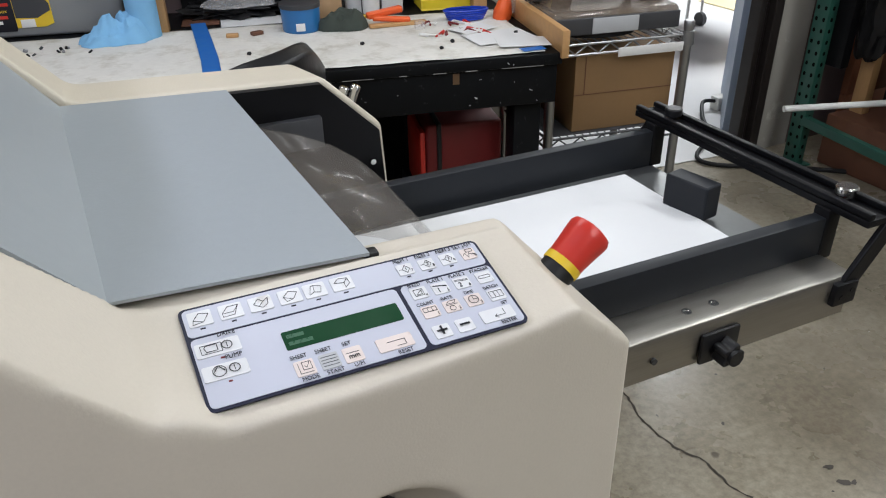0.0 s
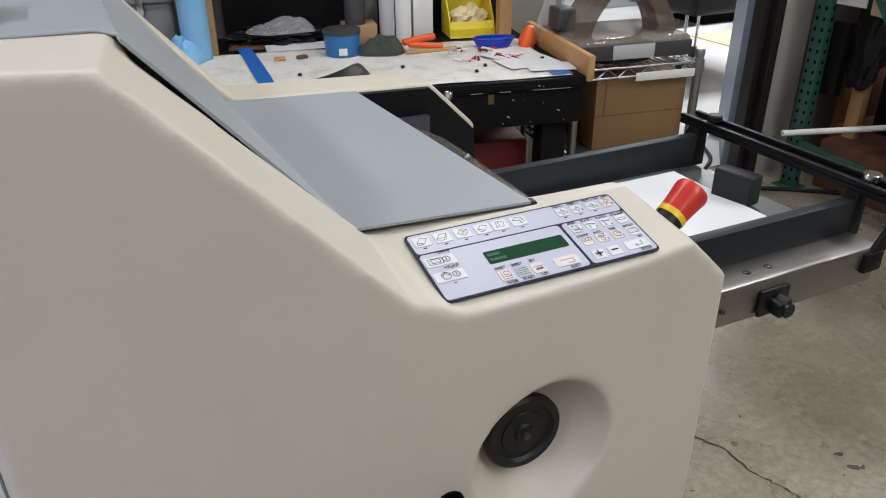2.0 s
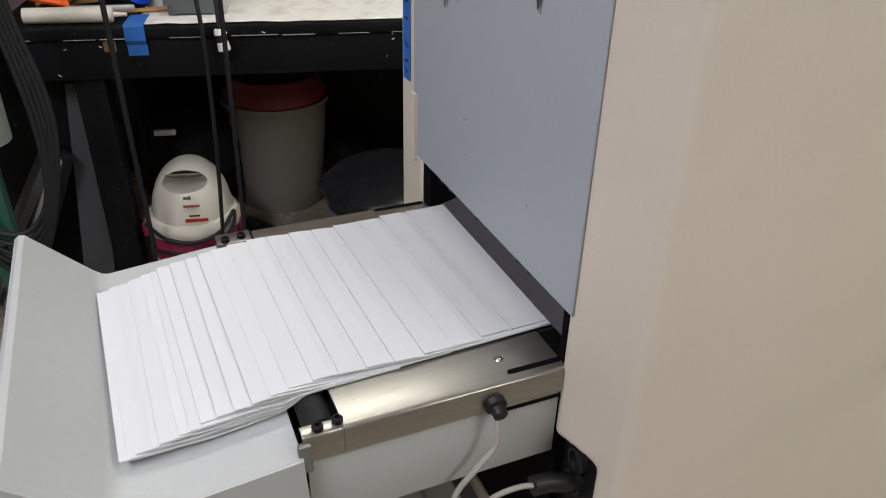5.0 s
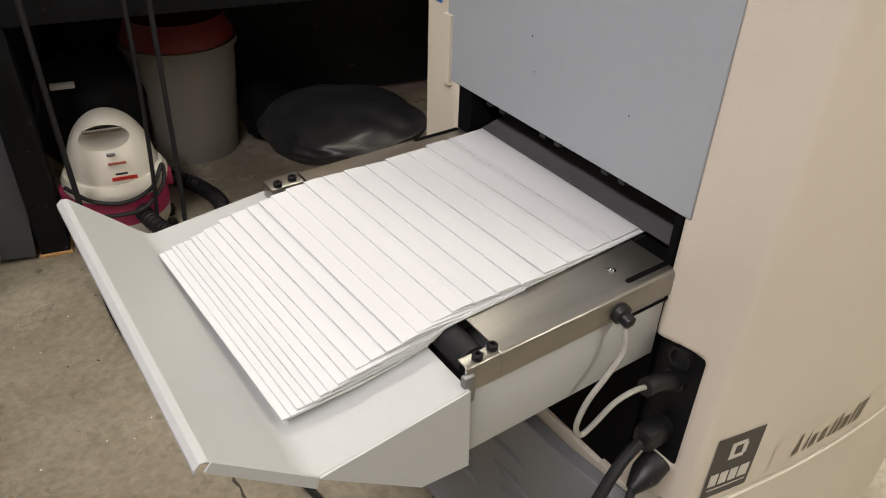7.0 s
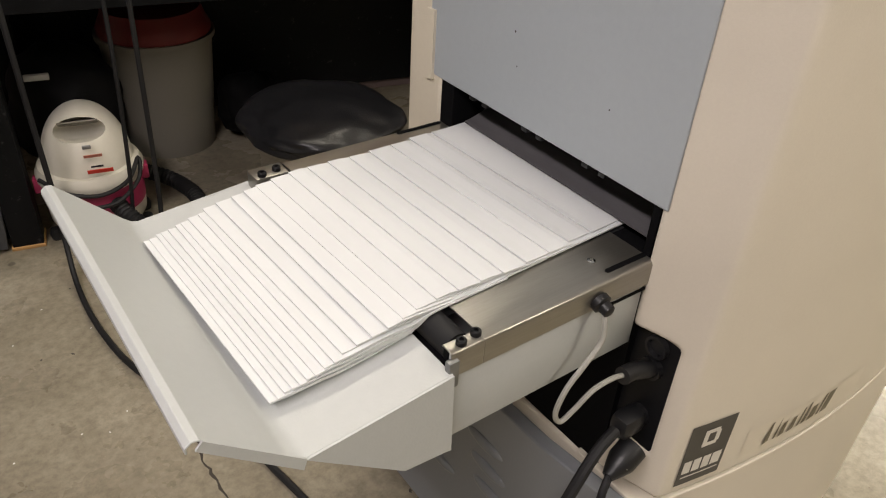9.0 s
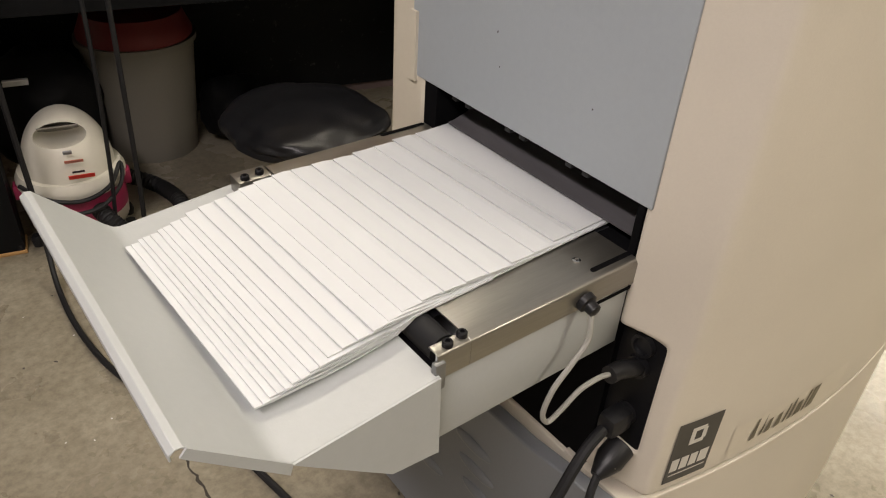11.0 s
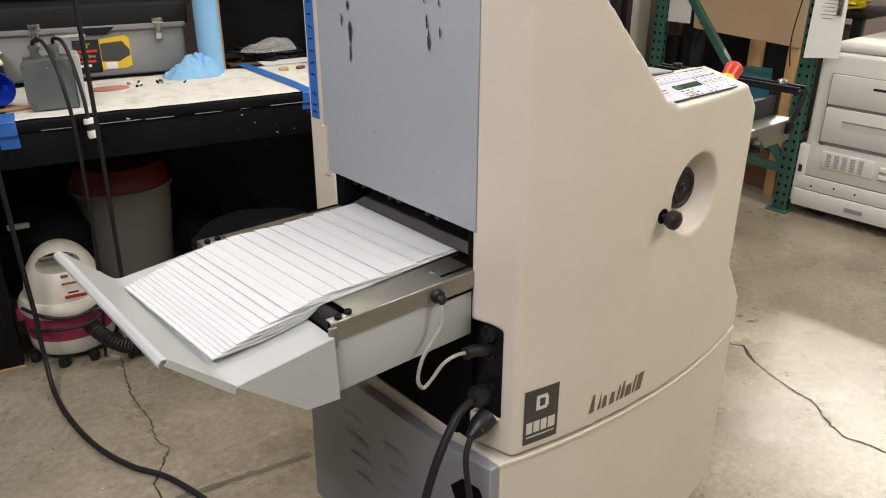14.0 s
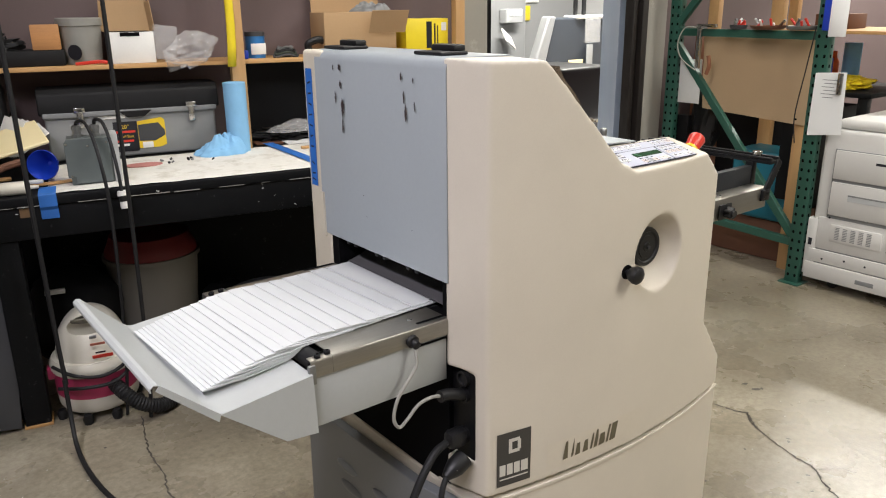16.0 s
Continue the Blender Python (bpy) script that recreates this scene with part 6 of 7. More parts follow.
bsolo("dust_cap", cyl((-0.365, 0.40, 0.914), (-0.365, 0.40, 0.94), 0.018, seg=16), "bag", 0.365, 0.40, 0.914, "small clear cup on the bench", "cup")
rnd = random.Random(31)
for k in range(16):
    u, v = rnd.uniform(0.17, 0.36), rnd.uniform(0.26, 0.44)
    bsolo("wire_tie", tube([(-u, v, 0.918), (-u + rnd.uniform(-.03, .03), v + 0.02, 0.924), (-u + rnd.uniform(-.05, .05), v + rnd.uniform(-.03, .03), 0.918)], 0.0035, 6, n=3), ("red", "white", "red_dark", "white")[k % 4], u, v, 0.914, "red and white wire offcut on the bench", "wire", "wire offcuts")
for k, (u, v, a, w, h) in enumerate(((0.14, 0.21, 12, 0.21, 0.15), (0.09, 0.12, -6, 0.16, 0.11), (0.20, 0.33, 30, 0.14, 0.10))):
    bsolo("note_sheet", obox(pose(-u, v, 0.9195 + 0.0012 * k, 0, 0, a), w, h, 0.0006), "paper_sheet", u, v, 0.918, "loose white note sheet on the bench", "paper", "loose notes", smooth=False)
for k, (u, v) in enumerate(((0.075, 0.24), (0.30, 0.19), (0.93, 0.22), (0.58, 0.24), (0.35, 0.12))):
    bsolo("small_part", lump((-u, v, 0.921), (0.007, 0.005, 0.006), k, 0.3, 2, 2), "black_plastic", u, v, 0.916, "tiny black part on the bench paper", "part", "tiny parts")
for k, (u, v) in enumerate(((0.985, 0.46), (0.905, 0.47))):
    bsolo("brush_piece", obox(pose(-u, v, 0.922, 0, 0, 30 * k), 0.04, 0.022, 0.012), ("wood", "rust")[k], u, v, 0.916, "small worn wooden piece on the bench paper", "wood piece", bevel=0.003)
bsolo("white_sheet", obox(pose(-0.88, 0.67, 0.9175, 0, 0, 3), 0.30, 0.12, 0.0012), "paper_sheet", 0.88, 0.67, 0.917, "white sheet at the back of the bench", "paper", smooth=False)
bsolo("brown_mat", obox(pose(-1.10, 0.72, 0.915, 0, 0, 0), 0.13, 0.10, 0.006), "rust", 1.10, 0.72, 0.912, "small rusty brown plate on the bench", "plate", bevel=0.001)
bsolo("clear_pouch", drape(-0.97, 0.74, 0.13, 0.06, 0.960, 0.055, 30, (0.03, 0.0), 2.2), "bag", 0.97, 0.76, 0.95, "clear plastic pouch among dark clutter", "pouch")
bsolo("black_clutter", lump((-0.98, 0.80, 0.94), (0.17, 0.09, 0.035), 33, 0.6, 4, 4, 0.3), "black_plastic", 0.98, 0.80, 0.912, "dark tangle of cables at the back of the bench", "cables")
bsolo("small_carton", rbox(-0.73, -0.60, 0.66, 0.78, 0.912, 0.985, 0.002), "cardboard", 0.665, 0.72, 0.912, "small cardboard box at the back of the bench", "box")
for k, (u, v, r, h, m_) in enumerate(((0.68, 0.70, 0.04, 0.17, "dark_grey"), (0.555, 0.70, 0.03, 0.20, "light_grey"), (0.49, 0.70, 0.032, 0.22, "white"), (0.60, 0.84, 0.03, 0.22, "grey"))):
    z0 = 0.986 if k == 0 else 0.912
    c = bt("spray_can", u, v, z0, "spray can standing at the back of the bench", "spray can", "spray cans")
    part("can", lathe((-u, v, z0), (0, 0, 1), [(0, r), (h * 0.8, r), (h * 0.85, r * 0.85)], 22), m_, c)
    part("cap", lathe((-u, v, z0 + h * 0.85), (0, 0, 1), [(0, r * 0.8), (h * 0.15, r * 0.75), (h * 0.16, 0)], 22), "white", c)
bsolo("boxed_part", rbox(-0.45, -0.37, 0.70, 0.84, 0.912, 1.11, 0.003), "white", 0.41, 0.77, 0.912, "printed white box at the back of the bench", "box")
bsolo("marked_tube", obox(pose(0.035, 0.46, 1.05, 10, 14, 0), 0.07, 0.03, 0.26), "bag", -0.035, 0.46, 0.93, "clear plastic sleeve leaning at the bench end", "sleeve", bevel=0.004)

# under the bench
BN = bt("waste_bin", 1.70, 0.66, 0.0, "grey white round waste bin with a red lid", "bin")
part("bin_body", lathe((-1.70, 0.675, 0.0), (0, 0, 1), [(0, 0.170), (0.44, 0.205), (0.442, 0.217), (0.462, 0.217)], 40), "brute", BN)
part("red_lid", lathe((-1.70, 0.675, 0.462), (0, 0, 1), [(0, 0.205), (0.02, 0.205), (0.05, 0.19), (0.09, 0.175), (0.095, 0)], 36), "red_dark", BN, "red lid coloured darker for the shade under the bench")
RC = bt("red_case", 0.25, 0.30, 0.30, "red metal case with a dark strap on a low stand", "case")
part("case_body", rbox(-0.385, -0.115, 0.24, 0.52, 0.34, 0.625, 0.012, 3), "red_dark", RC)
part("strap", rbox(-0.348, -0.332, 0.232, 0.53, 0.335, 0.632, 0.003), "black_plastic", RC)
part("stand", rbox(-0.42, -0.08, 0.22, 0.60, 0.0, 0.338, 0.006), "black_metal", RC)
part("end_plate", rbox(-0.405, -0.386, 0.25, 0.51, 0.35, 0.60, 0.006), "red", RC)

VC = bt("shop_vacuum", 2.0, 0.22, 0.0, "ivory and maroon wet and dry vacuum with a black hose", "vacuum cleaner")
VC.location = (-0.60, 2.485, 0.0)
VC.scale = (1.05, 1.05, 1.08)
part("tank", lathe((-2.0, 0.24, 0.035), (0, 0, 1), [(0, 0.130), (0.02, 0.142), (0.06, 0.145)], 40), "vac_white", VC)
part("tank_band", lathe((-2.0, 0.24, 0.095), (0, 0, 1), [(0, 0.1455), (0.085, 0.148)], 40), "maroon", VC, "maroon band")
part("rim", lathe((-2.0, 0.24, 0.18), (0, 0, 1), [(0, 0.150), (0.012, 0.156), (0.03, 0.156), (0.045, 0.148), (0.05, 0.145)], 40), "vac_white", VC)
egg = nb()
bmesh.ops.create_uvsphere(egg, u_segments=48, v_segments=32, radius=1, matrix=Matrix.Translation((-2.0, 0.25, 0.22)) @ Matrix.Rotation(radians(-14), 4, "X") @ Matrix.Diagonal((0.130, 0.142, 0.180, 1)))
head = part("motor_head", egg, "vac_white", VC, "ivory domed motor head with a moulded grip")
pocket = nb()
bmesh.ops.create_uvsphere(pocket, u_segments=32, v_segments=20, radius=1, matrix=Matrix.Translation((-2.005, 0.175, 0.352)) @ Matrix.Rotation(radians(-20), 4, "X") @ Matrix.Diagonal((0.074, 0.095, 0.036, 1)))
bake(head, [boolean(head, pocket, "DIFFERENCE", "cut_grip"), boolean(head, box(-2.3, -1.7, 0.0, 0.6, -0.1, 0.225), "DIFFERENCE", "cut_base")])
add_bevel(head, 0.006, 2, 40)
part("grip_floor", obox(pose(-2.005, 0.235, 0.345, -30), 0.11, 0.11, 0.004), "brute", head)
part("switch", obox(pose(-1.992, 0.1135, 0.325, 30), 0.024, 0.006, 0.014), "grey", head, bevel=0.002)
for k, (w, h, z, y, m_) in enumerate(((0.050, 0.010, 0.302, 0.1015, "red_print"), (0.034, 0.006, 0.272, 0.0935, "ink"), (0.070, 0.014, 0.258, 0.0905, "red"))):
    part("print_bar", obox(pose(-1.980 + 0.006 * k, y, z, 22), w, 0.0022, h), m_, head, smooth=False)
part("power_cord", tube([(-2.14, 0.16, 0.22), (-2.07, 0.08, 0.205), (-1.98, 0.07, 0.19), (-1.90, 0.10, 0.21), (-1.86, 0.16, 0.25), (-1.87, 0.12, 0.20), (-1.94, 0.06, 0.165), (-2.04, 0.06, 0.16), (-2.13, 0.12, 0.15)], 0.0065, 8), "rubber", VC, "wrapped black power cord")
part("hose", tube([(-1.945, 0.11, 0.135), (-1.91, 0.05, 0.11), (-1.86, 0.03, 0.07), (-1.79, 0.06, 0.035), (-1.72, 0.14, 0.03), (-1.70, 0.26, 0.03), (-1.76, 0.40, 0.03), (-1.85, 0.46, 0.05)], 0.024, 12, n=14, ridge=0.14), "rubber", VC, "ribbed black hose")
for a in (20, 110, 200, 250, 290, 340):
    part("caster", lathe((-2.0 + 0.145 * math.cos(radians(a)), 0.24 + 0.145 * math.sin(radians(a)), 0.0), (0, 0, 1), [(0, 0.016), (0.02, 0.020), (0.035, 0.014)], 12), "black_plastic", VC)
for s in (-1, 1):
    part("clip", rbox(-2.0 + s * 0.152 - 0.012, -2.0 + s * 0.152 + 0.012, 0.20, 0.24, 0.155, 0.20, 0.004), "maroon", VC)

CH = thing("office_chair", (0.05, 2.05, 0.0), "black vinyl office chair turned towards the bench", "chair")
part("seat", lump((0.03, 2.08, 0.425), (0.255, 0.25, 0.066), 41, 0.10, 1.4, 5), "leather", CH, "glossy black padded seat")
back = nb()
rim = []
for j in range(15):
    a = -0.20 + 0.47 * j / 14
    w = abs(a - 0.035) / 0.235
    top = 1.05 - 0.075 * w ** 4
    low = 0.60 + 0.09 * w ** 4
    bow = 0.07 * w * w
    rim.append([(0.41 + 0.80 * a - 0.6 * (d + bow), 1.85 + 0.60 * a + 0.8 * (d + bow), z) for d, z in
                ((0.0, low), (-0.03, low + 0.02), (-0.045, 0.75), (-0.040, 0.95), (-0.03, top - 0.025), (0.0, top), (0.025, top - 0.02), (0.040, 0.9), (0.035, 0.75), (0.02, low + 0.02))])
rim = [[back.verts.new(p) for p in row] for row in rim]
for r0, r1 in zip(rim, rim[1:]):
    for q in range(10):
        back.faces.new((r0[q], r0[(q + 1) % 10], r1[(q + 1) % 10], r1[q]))
back.faces.new(rim[0]), back.faces.new(rim[-1])
part("backrest", back, "leather", CH, "curved black padded backrest", bevel=0.006)
part("back_support", tube([(0.37, 1.87, 0.66), (0.36, 1.88, 0.48), (0.22, 1.88, 0.37), (0.08, 2.0, 0.355)], 0.022, 10), "black_metal", CH)
part("column", cyl((0.03, 2.08, 0.06), (0.03, 2.08, 0.37), 0.028), "black_metal", CH)
for k in range(5):
    a = 2 * math.pi * k / 5 + 0.3
    leg = part("base_arm", obox(pose(0.03 + 0.13 * math.cos(a), 2.08 + 0.13 * math.sin(a), 0.075, 0, 6, math.degrees(a)), 0.26, 0.035, 0.025), "black_plastic", CH, bevel=0.005)
    cx, cy = 0.03 + 0.25 * math.cos(a), 2.08 + 0.25 * math.sin(a)
    part("caster", cyl((cx - 0.012, cy, 0.026), (cx + 0.012, cy, 0.026), 0.026, seg=14), "black_plastic", leg)
bsolo("white_bar", rbox(-2.16, -2.08, 0.50, 0.52, 0.37, 0.39, 0.002), "white", 2.12, 0.5, 0.37, "short white bar in the dark under the bench", "bar")
bsolo("dark_bag", lump((-2.05, 0.62, 0.22), (0.20, 0.16, 0.22), 51, 0.2, 1.2, 4, 0.2), "bag_black", 2.05, 0.62, 0.0, "black bag in the dark under the bench", "bag")
bsolo("dark_bag", lump((-1.38, 0.62, 0.14), (0.13, 0.16, 0.14), 53, 0.2, 1.2, 4, 0.2), "bag_black", 1.38, 0.62, 0.0, "black bag in the dark under the bench", "bag")

M["rack_chrome"] = mat("dull_chrome_wire", (0.34, 0.345, 0.35), 0.34, 0.9, vary=0.1, scale=20)
M["cardboard_brown"] = mat("brown_carton", (0.235, 0.140, 0.058), 0.8, vary=0.08, scale=6, grain=0.04)
# ---- wire rack beside the bench ----
RACK = pose(1.64, 2.16, 0, 0, 0, -9) @ pose(-1.64, -2.16, 0)
WR = thing("wire_rack", (1.64, 2.28, 0.0), "chrome wire shelving rack beside the bench", "rack", RACK)
X0, X1, Y0, Y1 = 1.395, 1.885, 2.06, 2.50
for x in (X0, X1):
    for y in (Y0, Y1):
        part("post", lathe((x, y, 0.0), (0, 0, 1), [(0, 0.0165), (0.905, 0.0165), (0.915, 0.0185), (0.93, 0.0185), (0.935, 0.015), (0.935, 0)], 16), "rack_chrome", WR)
        part("collar", lathe((x, y, 0.855), (0, 0, 1), [(0, 0.023), (0.045, 0.020)], 16), "rack_chrome", WR)
for z, wire in ((0.875, "rack_chrome"), (0.555, "dark_grey")):
    sf = part("wire_shelf", tube([(X0, Y0, z + 0.012), (X1, Y0, z + 0.012)], 0.0035, 6, n=1), wire, WR)
    for ya, xa, yb, xb in ((Y0, X0, Y0, X1), (Y1, X0, Y1, X1), (Y0, X0, Y1, X0), (Y0, X1, Y1, X1)):
        for dz in (0.012, -0.022):
            part("rail_wire", tube([(xa, ya, z + dz), (xb, yb, z + dz)], 0.0045, 6, n=1), wire, sf)
        zig = [(xa + (xb - xa) * k / 12, ya + (yb - ya) * k / 12, z + (0.010 if k % 2 else -0.020)) for k in range(13)]
        part("truss_wire", tube(zig, 0.0034, 6, n=1), wire, sf)
    deck = nb()
    for k in range(17):
        x = X0 + 0.02 + (X1 - X0 - 0.04) * k / 16
        tube([(x, Y0, z + 0.016), (x, Y1, z + 0.016)], 0.0022, 5, deck, n=1)
    part("deck_wire", deck, wire, sf)["kind"] = "stuff"
part("shelf_liner", rbox(X0 + 0.01, X1 - 0.01, Y0 + 0.01, Y1 - 0.01, 0.5725, 0.5745, 0.0008), "dark_grey", WR, "dark plastic shelf liner")
solo("shelf_label", rbox(1.625, 1.865, 2.046, 2.050, 0.838, 0.868, 0.001), "white", (1.75, 2.05, 0.838), "blank white label strip on the rack edge", "label", RACK)
CT = thing("cardboard_box", (1.68, 2.29, 0.575), "closed brown cardboard box on the wire rack", "box", RACK)
part("box_body", rbox(1.495, 1.865, 2.09, 2.46, 0.575, 0.838, 0.003), "cardboard_brown", CT)
part("box_seam", box(1.494, 1.866, 2.0885, 2.0895, 0.704, 0.7065), "rust", CT)
part("box_edge", box(1.530, 1.533, 2.0883, 2.0892, 0.705, 0.838), "rust", CT)
ML = thing("smoke_hood", (1.62, 2.25, 0.9), "brown smoked plastic machine hood lying on the rack", "hood", RACK)
part("hood_tray", rbox(1.40, 1.86, 2.08, 2.42, 0.918, 0.985, 0.02, 4), "smoke", ML)
part("hood_front", rbox(1.405, 1.855, 2.072, 2.082, 0.912, 0.968, 0.008, 3), "dark_grey", ML)
part("hood_plate", rbox(1.535, 1.70, 2.066, 2.071, 0.915, 0.965, 0.002), "light_grey", ML)
for s in (-1, 1):
    arch = [(1.63 + s * 0.175, 2.22, 0.975), (1.63 + s * 0.150, 2.22, 1.045), (1.63 + s * 0.095, 2.22, 1.12), (1.63 + s * 0.03, 2.22, 1.19), (1.63, 2.22, 1.25)]
    bm = nb()
    line = glide(arch, 6)
    prev = None
    for p in line:
        cur = [bm.verts.new(p + Vector((dx, dy, 0))) for dx, dy in ((-0.035, -0.06), (0.035, -0.06), (0.035, 0.06), (-0.035, 0.06))]
        if prev:
            for q in range(4):
                bm.faces.new((prev[q], prev[(q + 1) % 4], cur[(q + 1) % 4], cur[q]))
        prev = cur
    part("hood_arch", bm, "smoke", ML)
solo("black_disc", lathe((1.60, 2.16, 0.896), (0, 0, 1), [(0, 0.13), (0.012, 0.13), (0.02, 0.10), (0.02, 0)], 36, squash=0.6), "black_plastic", (1.6, 2.16, 0.895), "flat black plastic disc on the rack shelf", "disc", RACK)
solo("small_device", rbox(1.40, 1.47, 2.24, 2.34, 0.99, 1.07, 0.01, 3), "dark_grey", (1.43, 2.29, 0.9), "small dark device on the rack", "device", RACK)

# ---- green pallet rack upright frame ----
def upright(x, y, z1, name, parent, w=0.078, d=0.055):
    """A rack post with its rows of holes."""
    p = part(name, rbox(x - d / 2, x + d / 2, y - w / 2, y + w / 2, 0, z1, 0.004), "rack_green", parent)
    holes, holes2 = nb(), nb()
    n = int(z1 / 0.0508)
    for k in range(n):
        z = 0.05 + 0.0508 * k
        for dy in (-0.02, 0.02):
            b2 = prism(round_rect(y + dy - 0.0065, y + dy + 0.0065, z - 0.009, z + 0.009, 0.005, 2), "x", x - d / 2 - 0.0012, x - d / 2 - 0.0002)
            holes = merge(holes, b2)
        b3 = prism(round_rect(x - 0.007, x + 0.007, z - 0.009, z + 0.009, 0.005, 2), "y", y - w / 2 - 0.0012, y - w / 2 - 0.0002)
        holes = merge(holes, b3)
    part("post_perforation", holes, "void", p)["kind"] = "stuff"
    part("foot_plate", rbox(x - 0.06, x + 0.06, y - 0.06, y + 0.06, 0, 0.008, 0.002), "rack_green", p)
    return p


PR = thing("pallet_rack", (3.0, 2.0, 0.0), "green steel pallet rack frame with punched posts", "rack")
upright(2.935, 1.465, 3.2, "near_post", PR)
upright(3.08, 2.49, 3.2, "far_post", PR)


def beam(p0, p1, w, h, parent, name="brace"):
    p0, p1 = Vector(p0), Vector(p1)
    d = p1 - p0
    m = Matrix.Translation((p0 + p1) / 2) @ d.to_track_quat("X", "Z").to_matrix().to_4x4()
    return part(name, obox(m, d.length, w, h), "rack_green", parent, bevel=0.003)


beam((2.938, 1.485, 1.372), (3.07, 2.47, 1.375), 0.035, 0.045, PR)
beam((2.935, 1.50, 0.27), (3.06, 2.46, 1.30), 0.032, 0.045, PR)
beam((2.938, 1.485, 0.235), (3.07, 2.47, 0.235), 0.035, 0.045, PR)
beam((3.065, 2.46, 1.43), (2.94, 1.50, 2.5), 0.032, 0.045, PR)
beam((2.938, 1.485, 2.6), (3.07, 2.47, 2.6), 0.035, 0.045, PR)
# beams run off to the right behind the printer
beam((3.10, 2.47, 1.95), (5.6, 2.47, 1.95), 0.05, 0.10, PR, "shelf_beam")
beam((2.96, 1.465, 1.95), (5.6, 1.465, 1.95), 0.05, 0.10, PR, "shelf_beam")
solo("hardboard_panel", prism([(1.580, 0.872), (2.255, 0.915), (2.285, 1.352), (1.535, 1.345)], "x", 3.075, 3.082), "hardboard", (3.04, 1.95, 0.9), "tan hardboard panel fixed to the rack frame", "panel", bevel=0.001)
for y, z in ((1.64, 0.905), (2.21, 0.945), (1.57, 1.30)):
    solo("panel_hole", cyl((3.074, y, z), (3.0745, y, z), 0.006, seg=12), "void", (3.074, y, z), "dark screw hole in the hardboard", "hole")
for k, (y0, y1, z0, z1, x, m_) in enumerate(((2.36, 2.43, 0.0, 1.9, 3.32, "wood_upright"), (1.98, 2.06, 0.0, 1.9, 3.42, "wood_upright"), (1.60, 1.66, 0.0, 0.9, 3.10, "wood_upright"), (1.66, 1.74, 0.42, 0.88, 3.12, "black_metal"), (2.38, 2.47, 0.5, 0.85, 3.12, "black_metal"), (1.58, 1.65, 0.0, 0.40, 3.13, "wood_upright"))):
    solo("timber", rbox(x, x + 0.05, y0, y1, z0, z1, 0.002), m_, (x, y0, z0), "upright timber inside the rack", "timber", group="rack timbers")
solo("white_card", rbox(3.09, 3.096, 2.295, 2.455, 0.935, 1.21, 0.001), "wall_white", (3.05, 2.4, 0.945), "white card hung inside the rack frame", "card")
solo("teal_case", rbox(3.15, 3.45, 1.66, 2.06, 0.26, 0.68, 0.03, 4), "teal", (3.3, 1.9, 0.26), "teal plastic tool case inside the rack", "case")
solo("dark_crate", rbox(3.2, 3.9, 1.66, 2.45, 0.0, 0.255, 0.01), "rust", (3.5, 2.0, 0.0), "dark wooden crate on the floor of the rack", "crate")
solo("dark_crate", rbox(3.5, 4.1, 1.75, 2.40, 0.26, 0.9, 0.01), "backsplash", (3.8, 2.0, 0.26), "dark covered crate inside the rack", "crate")
M["red_brown"] = mat("red_brown_wood", (0.22, 0.085, 0.04), 0.6, vary=0.18, scale=5, stretch=(1, 1, 8), grain=0.08)
for k in range(5):
    solo("plank", rbox(3.45, 4.5, 2.56, 2.60, 0.001 + 0.27 * k, 0.27 + 0.27 * k, 0.004), "red_brown", (3.9, 2.58, 0.001 + 0.27 * k), "red brown wooden board stacked against the wall", "board", group="planks by the wall")
solo("black_bag", lump((3.27, 2.36, 0.80), (0.07, 0.10, 0.28), 61, 0.3, 2, 4), "black_plastic", (3.27, 2.36, 0.5), "black cloth bag hung on the rack", "bag")
for k, (y, w) in enumerate(((2.02, 0.10), (1.82, 0.19), (1.60, 0.17))):
    xd = 2.94 + 0.135 * (y - 1.485)
    TP = thing("parts_dish", (xd, y, 1.399), "metal dish heaped with small bright parts", "dish", group="dishes of parts")
    part("dish", lathe((xd, y, 1.399), (0, 0, 1), [(0, w * 0.42), (0.012, w * 0.5), (0.022, w * 0.52), (0.022, w * 0.48), (0.008, w * 0.4), (0.008, 0)], 20), ("dark_grey", "rust", "steel_dull")[k], TP)
    rr = random.Random(k)
    for j in range(7):
        a = (xd + rr.uniform(-0.03, 0.03), y + rr.uniform(-w, w) * 0.4, 1.415)
        part("small_piece", cyl(a, (a[0] + rr.uniform(-0.03, 0.03), a[1] + rr.uniform(-0.04, 0.04), 1.43 + rr.uniform(0, 0.03)), 0.007, seg=8), rr.choice(("chrome", "white", "steel_dull", "red")), TP)
GC = thing("bar_clamp", (3.0, 2.28, 1.2), "steel clamp hooked over the rack brace", "clamp")
part("clamp_bar", rbox(2.995, 3.015, 2.255, 2.285, 1.16, 1.42, 0.004), "chrome", GC)
part("clamp_jaw", rbox(2.99, 3.02, 2.16, 2.29, 1.405, 1.425, 0.004), "chrome", GC)
part("clamp_handle", tube([(3.0, 2.20, 1.13), (3.0, 2.185, 1.18), (3.0, 2.195, 1.24)], 0.012, 10), "red_brown", GC)
solo("hanging_wire", tube([(3.0, 2.29, 1.405), (2.99, 2.37, 1.40), (2.98, 2.405, 1.31), (2.99, 2.38, 1.22), (3.0, 2.28, 1.15)], 0.004, 6), "cable_grey", (2.94, 2.5, 1.2), "loop of grey wire hanging at the rack post", "wire")
